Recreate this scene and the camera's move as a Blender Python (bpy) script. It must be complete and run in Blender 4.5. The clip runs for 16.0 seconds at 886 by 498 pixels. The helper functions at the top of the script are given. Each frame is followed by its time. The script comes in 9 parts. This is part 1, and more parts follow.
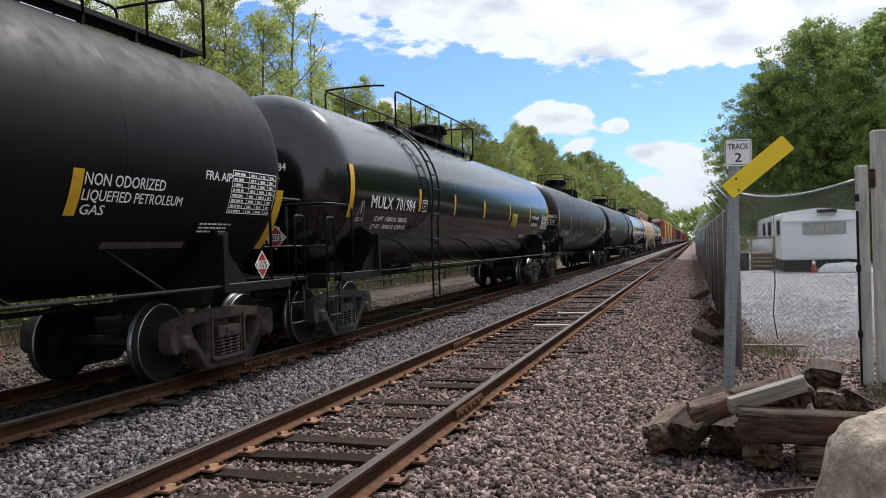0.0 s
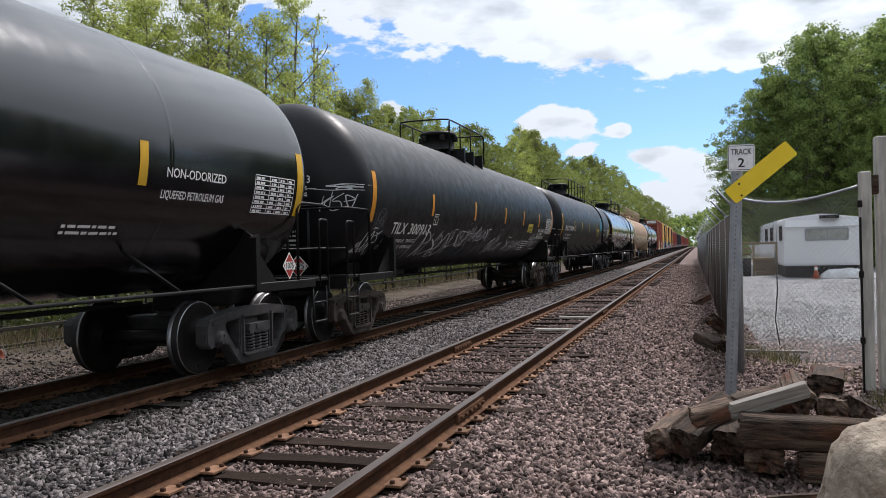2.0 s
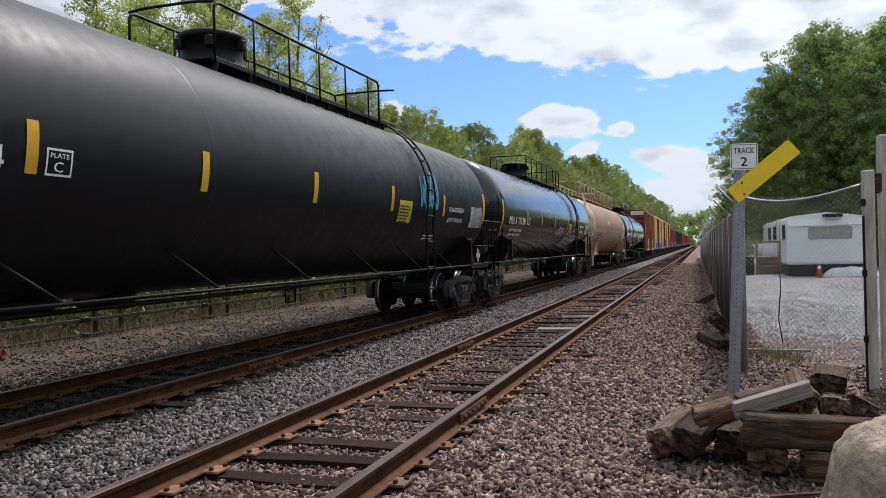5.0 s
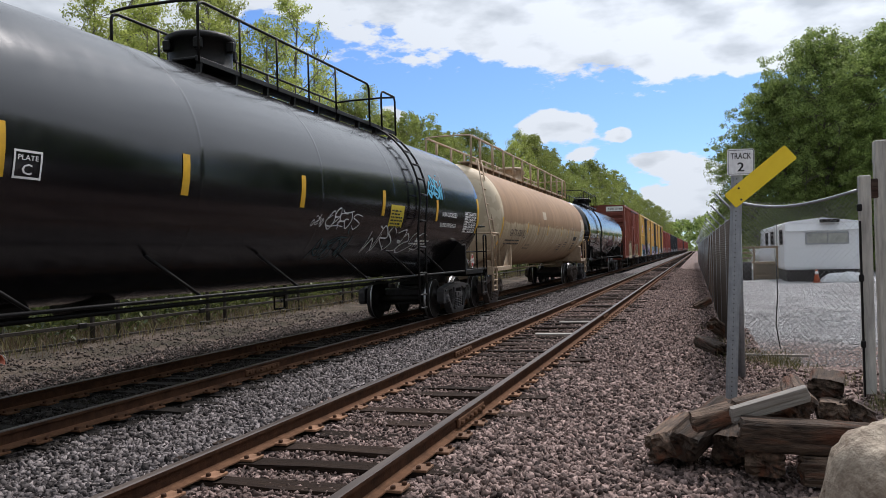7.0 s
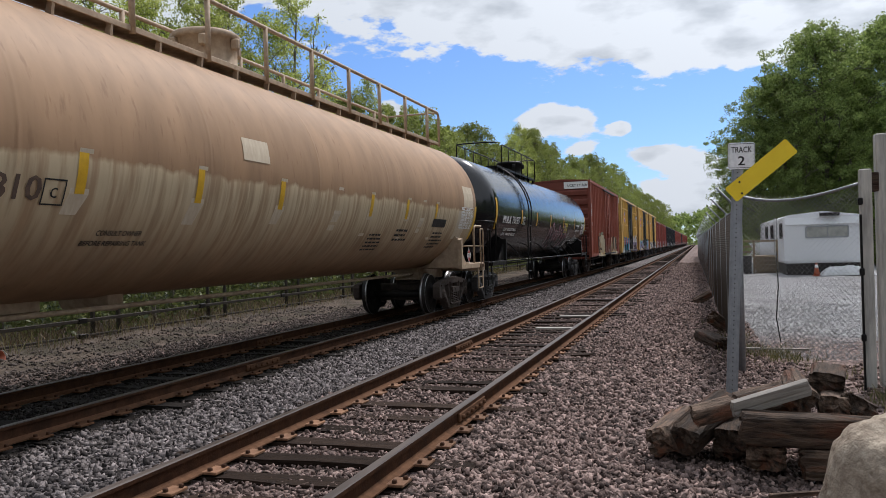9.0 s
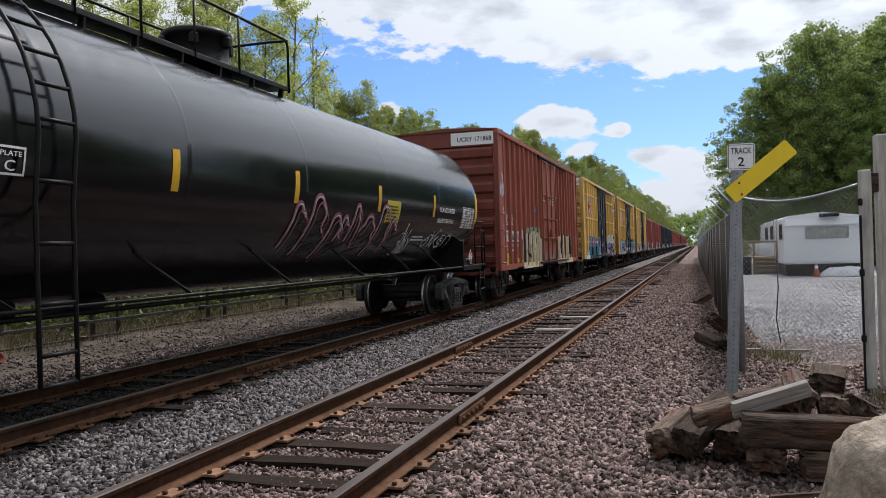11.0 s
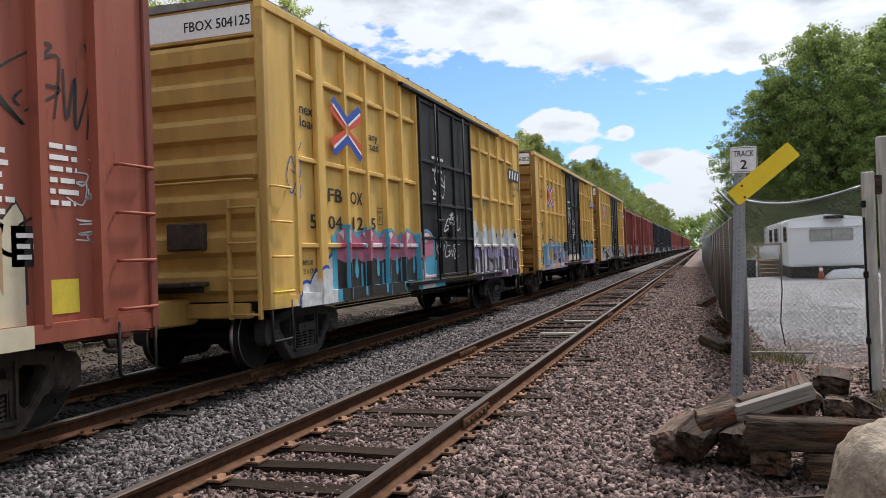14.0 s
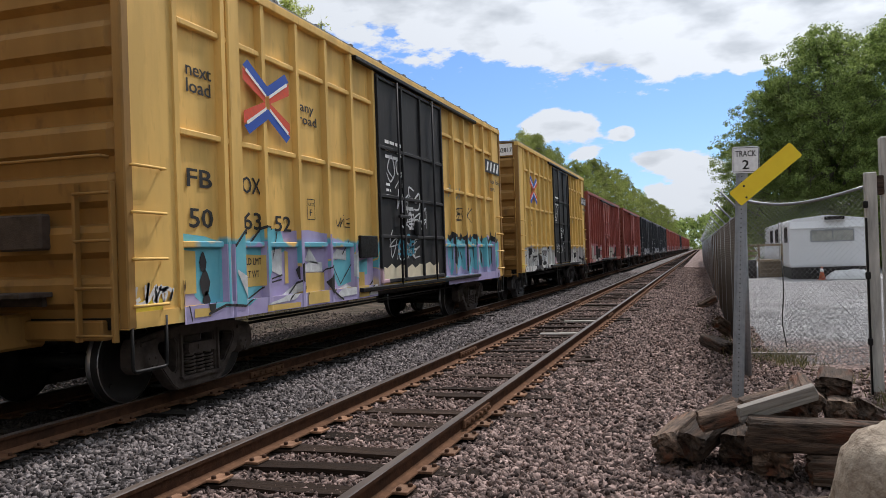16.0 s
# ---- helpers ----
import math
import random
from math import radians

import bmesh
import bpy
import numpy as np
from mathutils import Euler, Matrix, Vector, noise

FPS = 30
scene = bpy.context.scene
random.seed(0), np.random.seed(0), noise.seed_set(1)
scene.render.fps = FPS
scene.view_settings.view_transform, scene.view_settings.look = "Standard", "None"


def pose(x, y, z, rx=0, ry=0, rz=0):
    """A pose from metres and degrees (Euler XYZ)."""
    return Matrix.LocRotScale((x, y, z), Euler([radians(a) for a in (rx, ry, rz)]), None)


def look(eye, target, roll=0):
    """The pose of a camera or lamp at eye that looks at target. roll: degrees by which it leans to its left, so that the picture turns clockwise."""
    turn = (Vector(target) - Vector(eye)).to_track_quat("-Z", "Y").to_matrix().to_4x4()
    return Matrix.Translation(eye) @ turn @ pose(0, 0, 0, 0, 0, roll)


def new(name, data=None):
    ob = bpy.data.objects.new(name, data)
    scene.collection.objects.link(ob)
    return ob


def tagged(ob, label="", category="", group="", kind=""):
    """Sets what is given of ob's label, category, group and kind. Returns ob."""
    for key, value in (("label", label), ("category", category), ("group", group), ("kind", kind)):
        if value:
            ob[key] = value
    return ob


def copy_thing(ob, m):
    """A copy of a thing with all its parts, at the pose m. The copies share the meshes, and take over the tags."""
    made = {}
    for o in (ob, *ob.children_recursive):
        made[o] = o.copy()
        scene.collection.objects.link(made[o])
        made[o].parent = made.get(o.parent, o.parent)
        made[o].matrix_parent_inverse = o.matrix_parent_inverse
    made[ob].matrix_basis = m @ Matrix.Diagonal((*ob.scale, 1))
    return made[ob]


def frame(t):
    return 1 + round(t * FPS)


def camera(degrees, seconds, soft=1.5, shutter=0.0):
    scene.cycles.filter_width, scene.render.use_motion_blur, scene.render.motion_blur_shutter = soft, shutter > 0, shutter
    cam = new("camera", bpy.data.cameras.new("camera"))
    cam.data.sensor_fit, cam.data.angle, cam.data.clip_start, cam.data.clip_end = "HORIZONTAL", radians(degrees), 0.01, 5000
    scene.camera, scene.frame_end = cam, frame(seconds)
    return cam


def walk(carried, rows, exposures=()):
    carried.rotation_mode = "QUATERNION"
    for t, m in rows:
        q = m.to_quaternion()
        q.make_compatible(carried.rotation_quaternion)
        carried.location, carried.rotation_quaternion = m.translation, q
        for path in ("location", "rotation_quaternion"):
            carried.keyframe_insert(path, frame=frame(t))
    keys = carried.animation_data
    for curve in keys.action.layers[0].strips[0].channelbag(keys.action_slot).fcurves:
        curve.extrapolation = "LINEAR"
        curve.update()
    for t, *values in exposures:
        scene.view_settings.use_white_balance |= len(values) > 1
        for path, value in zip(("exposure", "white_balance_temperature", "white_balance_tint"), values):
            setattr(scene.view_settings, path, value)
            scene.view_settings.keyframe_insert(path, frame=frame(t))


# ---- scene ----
cam = camera(57.9, 16.0, soft=0.5, shutter=0.0)
PATH = [
    (0, pose(-0.0016, 0.0038, 1.4883, 89.818, 1.712, 17.555)),
    (0.5, pose(-0.0009, 0.0029, 1.4882, 89.939, 1.703, 17.559)),
    (1, pose(-0.0036, 0.0104, 1.4861, 89.99, 1.652, 17.59)),
    (1.5, pose(-0.0055, 0.0105, 1.4915, 89.962, 1.493, 17.63)),
    (2, pose(-0.0062, 0.0079, 1.4883, 90.065, 1.345, 17.686)),
    (2.5, pose(-0.0065, 0.0149, 1.488, 90.085, 1.388, 17.751)),
    (3, pose(-0.0076, 0.0216, 1.488, 90.081, 1.465, 17.962)),
    (3.5, pose(-0.0062, 0.0143, 1.4862, 90.04, 1.513, 18.08)),
    (4, pose(-0.0077, 0.0042, 1.4886, 89.876, 1.512, 17.995)),
    (6.5, pose(0.0019, 0.0023, 1.4897, 90.385, 1.448, 17.795)),
    (7, pose(-0, 0, 1.489, 90.41, 1.491, 17.726)),
    (7.5, pose(-0.0025, 0.0047, 1.4887, 90.302, 1.548, 17.598)),
    (8, pose(-0.004, 0.0093, 1.4884, 90.286, 1.669, 17.557)),
    (8.5, pose(-0.0064, 0.0028, 1.4882, 90.176, 1.674, 17.658)),
    (9, pose(-0.0102, 0.0029, 1.4905, 90.007, 1.612, 17.705)),
    (11.5, pose(-0.0088, 0.0092, 1.4915, 90.197, 1.746, 17.706)),
    (12, pose(-0.0016, 0.0101, 1.4907, 90.276, 1.788, 17.71)),
    (12.5, pose(-0.0031, 0.0075, 1.4887, 90.283, 1.875, 17.714)),
    (13, pose(-0.0022, 0.0041, 1.492, 90.394, 1.922, 17.979)),
    (13.5, pose(0.001, -0.003, 1.4894, 90.466, 1.967, 18.062)),
    (14, pose(0.0017, -0.0048, 1.4917, 90.446, 2.063, 17.98)),
    (14.5, pose(0.0015, 0.0052, 1.4921, 90.441, 2.089, 17.825)),
    (15, pose(-0.0054, 0.0068, 1.4921, 90.363, 2.074, 17.807)),
    (15.5, pose(-0.0086, 0.0135, 1.4882, 90.435, 1.942, 17.823)),
    (16, pose(-0.0105, 0.0226, 1.4901, 90.437, 1.922, 18.005)),
]
walk(cam, PATH, exposures=[(0, 0.22, 6150, 16), (2, 0.18, 6150, 16), (4, 0.12, 6150, 16), (7, 0.04, 6150, 16), (8, 0.0, 6150, 16), (9, -0.06, 6150, 16), (11.5, 0.12, 6150, 16),
                           (13.5, 0.22, 6250, 16), (14.5, 0.16, 6250, 16), (16, 0.02, 6250, 16)])

# world, sun and exposure
SUN_ELEVATION, SUN_AZIMUTH = 54.0, 17.0   # degrees; azimuth clockwise from +Y
world = bpy.data.worlds.new("sky")
world.use_nodes = True
scene.world = world
scene.view_settings.exposure = 0.0


def build_sky():
    t = world.node_tree
    n, l = t.nodes, t.links
    n.clear()
    out = n.new("ShaderNodeOutputWorld")
    back = n.new("ShaderNodeBackground")
    back.inputs["Strength"].default_value = 0.10
    sky = n.new("ShaderNodeTexSky")
    sky.sky_type, sky.sun_disc = "NISHITA", False
    sky.sun_elevation, sky.sun_rotation = radians(SUN_ELEVATION), radians(SUN_AZIMUTH)
    sky.air_density, sky.dust_density, sky.ozone_density = 1.0, 0.6, 1.5
    coord = n.new("ShaderNodeTexCoord")
    sep = n.new("ShaderNodeSeparateXYZ")
    l.new(coord.outputs["Generated"], sep.inputs[0])

    def math_node(op, a, b=None, clamp=False):
        m = n.new("ShaderNodeMath")
        m.operation, m.use_clamp = op, clamp
        for i, v in enumerate((a, b)):
            if v is None:
                continue
            if isinstance(v, (int, float)):
                m.inputs[i].default_value = v
            else:
                l.new(v, m.inputs[i])
        return m.outputs[0]

    # clouds: noise over the directions, flattened, with banks that gather or clear it
    flat = n.new("ShaderNodeMapping")
    flat.inputs["Scale"].default_value = (1.0, 1.0, 2.4)
    l.new(coord.outputs["Generated"], flat.inputs["Vector"])

    def fbm(scale, detail, offset, rough=0.6):
        mp = n.new("ShaderNodeMapping")
        mp.inputs["Location"].default_value = offset
        l.new(flat.outputs[0], mp.inputs["Vector"])
        tex = n.new("ShaderNodeTexNoise")
        tex.inputs["Scale"].default_value = scale
        tex.inputs["Detail"].default_value = detail
        tex.inputs["Roughness"].default_value = rough
        l.new(mp.outputs[0], tex.inputs["Vector"])
        return tex.outputs["Fac"]

    billow = fbm(CLOUD_SCALE * 4.5, 9.0, (3.1, 7.7, 0.0), 0.60)
    mass = math_node("ADD", math_node("MULTIPLY", math_node("SUBTRACT", fbm(CLOUD_SCALE, 3.0, CLOUD_OFFSET), 0.5), 0.55),
                     math_node("MULTIPLY", math_node("SUBTRACT", billow, 0.5), 1.5))
    mass = math_node("ADD", mass, math_node("MULTIPLY", math_node("SUBTRACT", fbm(CLOUD_SCALE * 14.0, 8.0, (1.1, 5.2, 2.0), 0.55), 0.5), 0.50))
    # (azimuth from +Y, elevation, half width, half height, weight), degrees
    az = math_node("ARCTAN2", sep.outputs["X"], sep.outputs["Y"])
    el = math_node("ARCSINE", sep.outputs["Z"])
    for a, e, w, h, g in CLOUD_BANKS:
        da = math_node("DIVIDE", math_node("SUBTRACT", az, radians(a)), radians(w))
        de = math_node("DIVIDE", math_node("SUBTRACT", el, radians(e)), radians(h))
        r2 = math_node("ADD", math_node("MULTIPLY", da, da), math_node("MULTIPLY", de, de))
        mass = math_node("ADD", mass, math_node("DIVIDE", g, math_node("ADD", math_node("POWER", r2, 1.5), 1.0)))
    ramp = n.new("ShaderNodeMapRange")
    ramp.interpolation_type = "SMOOTHSTEP"
    ramp.inputs["From Min"].default_value, ramp.inputs["From Max"].default_value = CLOUD_EDGE
    l.new(mass, ramp.inputs["Value"])
    # a billow is darker where more cloud stands above it
    above = fbm(CLOUD_SCALE * 4.5, 4.0, (3.1, 7.7, 0.16), 0.50)
    body = fbm(CLOUD_SCALE * 4.5, 4.0, (3.1, 7.7, 0.0), 0.50)
    shade = n.new("ShaderNodeMapRange")
    shade.inputs["From Min"].default_value, shade.inputs["From Max"].default_value = 0.16, 0.78
    l.new(math_node("ADD", math_node("MULTIPLY", math_node("SUBTRACT", above, body), 2.0), math_node("MULTIPLY", mass, 0.36)), shade.inputs["Value"])
    tone = n.new("ShaderNodeMix")
    tone.data_type = "RGBA"
    tone.inputs["A"].default_value = (*CLOUD_LIGHT, 1)
    tone.inputs["B"].default_value = (*CLOUD_DARK, 1)
    l.new(shade.outputs[0], tone.inputs["Factor"])
    mix = n.new("ShaderNodeMix")
    mix.data_type = "RGBA"
    l.new(ramp.outputs[0], mix.inputs["Factor"])
    gain = n.new("ShaderNodeMix")
    gain.data_type, gain.blend_type = "RGBA", "MULTIPLY"
    gain.inputs["Factor"].default_value = 1.0
    gain.inputs["B"].default_value = (*SKY_GAIN, 1)
    l.new(sky.outputs[0], gain.inputs["A"])
    l.new(gain.outputs["Result"], mix.inputs["A"])
    # clouds grow brighter towards the sun
    e_, a_ = radians(SUN_ELEVATION), radians(SUN_AZIMUTH)
    toward = n.new("ShaderNodeVectorMath")
    toward.operation = "DOT_PRODUCT"
    toward.inputs[1].default_value = (math.cos(e_) * math.sin(a_), math.cos(e_) * math.cos(a_), math.sin(e_))
    l.new(coord.outputs["Generated"], toward.inputs[0])
    lobe = math_node("ADD", math_node("MULTIPLY", math_node("POWER", math_node("MAXIMUM", toward.outputs["Value"], 0.0), 5.0), 1.7), 1.0)
    bright = n.new("ShaderNodeVectorMath")
    bright.operation = "SCALE"
    l.new(tone.outputs["Result"], bright.inputs[0])
    l.new(lobe, bright.inputs["Scale"])
    l.new(bright.outputs[0], mix.inputs["B"])
    l.new(mix.outputs["Result"], back.inputs["Color"])
    l.new(back.outputs[0], out.inputs[0])


CLOUD_SCALE, CLOUD_OFFSET, CLOUD_EDGE = 2.6, (1.3, 4.2, 0.0), (0.0, 0.16)
CLOUD_LIGHT, CLOUD_DARK, SKY_GAIN = (6.4, 6.85, 6.95), (3.8, 4.2, 4.4), (0.76, 1.02, 1.36)
CLOUD_BANKS = [
    (-14.0, 8.0, 24.0, 7.0, -0.80),
    (-17.0, 19.8, 5.0, 2.6, 0.62),
    (-12.5, 17.6, 5.0, 3.6, 0.62),
    (-5.0, 16.6, 6.5, 4.0, 0.72),
    (3.0, 16.0, 6.0, 3.6, 0.68),
    (11.0, 16.0, 7.0, 4.2, 0.70),
    (-2.7, 14.4, 0.9, 0.7, -0.55),
    (-9.8, 8.9, 1.7, 0.75, 0.92),
    (-11.3, 8.1, 0.9, 0.6, 0.85),
    (-7.9, 8.5, 1.4, 0.65, 0.85),
    (-5.0, 8.0, 0.75, 0.5, 1.00),
    (-7.8, 6.7, 0.8, 0.4, 0.85),
    (-2.6, 6.1, 1.9, 0.65, 0.85),
    (0.3, 5.2, 1.8, 0.55, 0.85),
    (-1.3, 3.7, 2.4, 0.65, 0.85),
    (1.0, 1.9, 4.0, 0.9, 0.80),
    (-21.1, 9.9, 1.4, 1.0, 0.90),
    (3.5, 9.5, 3.5, 2.4, -0.35),
    (-45.0, 15.5, 5.5, 3.0, 0.75),
    # unseen banks from here on, added to set the skylight and tank reflections
    (0.0, 40.0, 30.0, 16.0, 0.36),
    (34.0, 24.0, 20.0, 9.0, 0.50),
    (-40.0, 36.0, 22.0, 12.0, 0.50),
    (90.0, 40.0, 60.0, 34.0, 0.08),
    (180.0, 40.0, 80.0, 40.0, 0.45),
    (-180.0, 40.0, 60.0, 40.0, 0.35),
    (-80.0, 55.0, 50.0, 26.0, 0.30),
]
build_sky()
sun_data = bpy.data.lights.new("sun", "SUN")
sun_data.energy, sun_data.angle, sun_data.color = 3.3, radians(5.0), (1.0, 0.93, 0.83)
sun = new("sun", sun_data)
_e, _a = radians(SUN_ELEVATION), radians(SUN_AZIMUTH)
sun.matrix_basis = look((0, 0, 60), (-math.cos(_e) * math.sin(_a), -math.cos(_e) * math.cos(_a), 60 - math.sin(_e)))

# ---------- materials ----------
MATS = {}


def material(name, colour, rough=0.7, metal=0.0, grain=None, grain_scale=20.0, stain=None, stain_scale=1.5, stain_amount=0.5,
             bump=0.0, bump_scale=40.0, stretch=(1, 1, 1), random=0.0, island=False, specular=0.5, coat=0.0, rough_var=0.1):
    """A plain surface: base colour, fine grain towards a second colour, large stains, relief, and a tone that differs from piece to piece."""
    if name in MATS:
        return MATS[name]
    m = bpy.data.materials.new(name)
    m.use_nodes = True
    t = m.node_tree
    n, l = t.nodes, t.links
    b = n["Principled BSDF"]
    b.inputs["Roughness"].default_value, b.inputs["Metallic"].default_value = rough, metal
    b.inputs["Specular IOR Level"].default_value = specular
    b.inputs["Coat Weight"].default_value = coat
    coord = n.new("ShaderNodeTexCoord")
    mp = n.new("ShaderNodeMapping")
    mp.inputs["Scale"].default_value = stretch
    l.new(coord.outputs["Object"], mp.inputs["Vector"])

    def noise_tex(scale, detail=6.0, rough_=0.6):
        x = n.new("ShaderNodeTexNoise")
        x.inputs["Scale"].default_value, x.inputs["Detail"].default_value, x.inputs["Roughness"].default_value = scale, detail, rough_
        l.new(mp.outputs[0], x.inputs["Vector"])
        return x.outputs["Fac"]

    def spread(v, lo, hi, a=0.0, z=1.0):
        x = n.new("ShaderNodeMapRange")
        for key, val in (("From Min", lo), ("From Max", hi), ("To Min", a), ("To Max", z)):
            x.inputs[key].default_value = val
        l.new(v, x.inputs["Value"])
        return x.outputs[0]

    def mix(f, a, c, mode="MIX"):
        x = n.new("ShaderNodeMix")
        x.data_type, x.blend_type = "RGBA", mode
        for key, val in (("Factor", f), ("A", a), ("B", c)):
            if isinstance(val, tuple):
                x.inputs[key].default_value = (*val, 1)
            elif isinstance(val, float):
                x.inputs[key].default_value = val
            else:
                l.new(val, x.inputs[key])
        return x.outputs["Result"]

    col = None
    g = noise_tex(grain_scale)
    if grain:
        col = mix(spread(g, 0.3, 0.7), colour, grain)
    else:
        col = mix(spread(g, 0.3, 0.7), tuple(c * 0.88 for c in colour), tuple(min(1, c * 1.12) for c in colour))
    if stain:
        col = mix(spread(noise_tex(stain_scale, 8.0, 0.65), 0.52, 0.66, 0.0, stain_amount), col, stain)
    if random:
        if island:
            info = n.new("ShaderNodeNewGeometry").outputs["Random Per Island"]
        else:
            info = n.new("ShaderNodeObjectInfo").outputs["Random"]
        hsv = n.new("ShaderNodeHueSaturation")
        l.new(spread(info, 0, 1, 1 - random, 1 + random), hsv.inputs["Value"])
        l.new(col, hsv.inputs["Color"])
        col = hsv.outputs["Color"]
    l.new(col, b.inputs["Base Color"])
    l.new(spread(g, 0.3, 0.7, max(0.02, rough - rough_var), min(1, rough + rough_var)), b.inputs["Roughness"])
    if bump:
        bp = n.new("ShaderNodeBump")
        bp.inputs["Strength"].default_value, bp.inputs["Distance"].default_value = min(1.0, bump), 0.02
        l.new(noise_tex(bump_scale, 5.0), bp.inputs["Height"])
        l.new(bp.outputs[0], b.inputs["Normal"])
    MATS[name] = m
    return m


def foliage(name, dark, light, through_=0.35):
    m = bpy.data.materials.new(name)
    m.use_nodes = True
    n, l = m.node_tree.nodes, m.node_tree.links
    b = n["Principled BSDF"]
    b.inputs["Roughness"].default_value = 0.5
    b.inputs["Specular IOR Level"].default_value = 0.3
    info = n.new("ShaderNodeNewGeometry")
    ramp = n.new("ShaderNodeMix")
    ramp.data_type = "RGBA"
    ramp.inputs["A"].default_value, ramp.inputs["B"].default_value = (*dark, 1), (*light, 1)
    l.new(info.outputs["Random Per Island"], ramp.inputs["Factor"])
    ob = n.new("ShaderNodeObjectInfo")
    hsv = n.new("ShaderNodeHueSaturation")
    rng = n.new("ShaderNodeMapRange")
    rng.inputs["To Min"].default_value, rng.inputs["To Max"].default_value = 0.8, 1.2
    l.new(ob.outputs["Random"], rng.inputs["Value"])
    l.new(rng.outputs[0], hsv.inputs["Value"])
    l.new(ramp.outputs["Result"], hsv.inputs["Color"])
    l.new(hsv.outputs[0], b.inputs["Base Color"])
    tr = n.new("ShaderNodeBsdfTranslucent")
    l.new(hsv.outputs[0], tr.inputs["Color"])
    mx = n.new("ShaderNodeMixShader")
    mx.inputs[0].default_value = through_
    l.new(b.outputs[0], mx.inputs[1])
    l.new(tr.outputs[0], mx.inputs[2])
    l.new(mx.outputs[0], n["Material Output"].inputs["Surface"])
    MATS[name] = m
    return m


BLACK_GLOSS = material("glossy black tank paint", (0.003, 0.003, 0.005), 0.17, grain_scale=3.0, bump=0.05, bump_scale=0.9, stain=(0.010, 0.010, 0.011), stain_amount=0.4, rough_var=0.04, specular=0.75)
BLACK_SATIN = material("satin black tank paint", (0.0055, 0.0055, 0.0075), 0.55, grain_scale=4.0, bump=0.04, bump_scale=1.5, stain=(0.010, 0.0095, 0.010), stain_amount=0.4, specular=0.13)
BLACK_MATTE = material("dull black tank paint", (0.005, 0.0056, 0.0078), 0.45, grain_scale=4.0, bump=0.04, bump_scale=1.5, stain=(0.013, 0.0130, 0.0150), stain_scale=0.7, stain_amount=0.5, specular=0.30)
BLACK_FRAME = material("grimy black frame paint", (0.0045, 0.0045, 0.005), 0.5, grain=(0.010, 0.009, 0.008), grain_scale=14, bump=0.2, specular=0.22)
TRUCK_STEEL = material("dusty brown cast steel", (0.055, 0.042, 0.036), 0.85, grain=(0.095, 0.076, 0.066), grain_scale=9, bump=0.4, bump_scale=60, stain=(0.022, 0.018, 0.016), stain_scale=2.5, stain_amount=0.7, specular=0.2)
TRUCK_GREY = material("grimy grey cast steel", (0.042, 0.040, 0.042), 0.7, grain=(0.080, 0.076, 0.076), grain_scale=9, bump=0.4, bump_scale=60, stain=(0.016, 0.014, 0.014), stain_scale=2.5, stain_amount=0.6, specular=0.35)
WHEEL_STEEL = material("dark oily wheel steel", (0.011, 0.010, 0.009), 0.55, grain=(0.018, 0.015, 0.014), grain_scale=8, bump=0.2, specular=0.25)
TREAD = material("polished wheel flange", (0.40, 0.40, 0.41), 0.35, 1.0)
WHITE_PAINT = material("white stencil paint", (0.90, 0.90, 0.88), 0.6, grain=(0.78, 0.78, 0.76), grain_scale=30)
YELLOW_TAPE = material("yellow reflective tape", (0.75, 0.45, 0.02), 0.45, grain=(0.62, 0.36, 0.02), grain_scale=12)
YELLOW_CARD = material("yellow warning panel", (0.72, 0.58, 0.05), 0.5, grain=(0.60, 0.48, 0.05), grain_scale=12)
RED_PAINT = material("red placard print", (0.42, 0.035, 0.03), 0.5)
BLACK_PRINT = material("black print", (0.015, 0.015, 0.015), 0.6)
PRIMER = material("dull brown rub mark", (0.13, 0.09, 0.08), 0.7, grain=(0.05, 0.04, 0.04), grain_scale=10)
RAIL_SIDE = material("rusty rail steel", (0.095, 0.049, 0.028), 0.92, grain=(0.155, 0.084, 0.050), grain_scale=12, stain=(0.048, 0.027, 0.018), stain_scale=2.2, stain_amount=0.7, bump=0.3, specular=0.06)
RAIL_TOP = material("worn rail head", (0.045, 0.033, 0.028), 0.5, 0.0, grain=(0.095, 0.074, 0.063), grain_scale=8, stretch=(1, 0.1, 1), specular=0.3)
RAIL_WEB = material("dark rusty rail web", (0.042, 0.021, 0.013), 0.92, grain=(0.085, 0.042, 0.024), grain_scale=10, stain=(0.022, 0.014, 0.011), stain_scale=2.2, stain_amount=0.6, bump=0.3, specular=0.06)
RUST_PLATE = material("orange rusted tie plate", (0.24, 0.125, 0.066), 0.9, grain=(0.17, 0.085, 0.045), grain_scale=18, bump=0.4, random=0.35)
SPIKE = material("dark rusted spike", (0.07, 0.036, 0.022), 0.9, specular=0.15)
RAIL_DARK = material("oily brown rail steel", (0.10, 0.050, 0.028), 0.9, grain=(0.15, 0.080, 0.046), grain_scale=12, stain=(0.020, 0.014, 0.011), stain_scale=2.0, stain_amount=0.65, bump=0.3, specular=0.06)
TIE_DARK = material("oily black tie wood", (0.014, 0.012, 0.011), 0.85, grain=(0.032, 0.027, 0.024), grain_scale=6, stretch=(0.6, 6, 6), bump=0.6, bump_scale=9, random=0.3, specular=0.12)
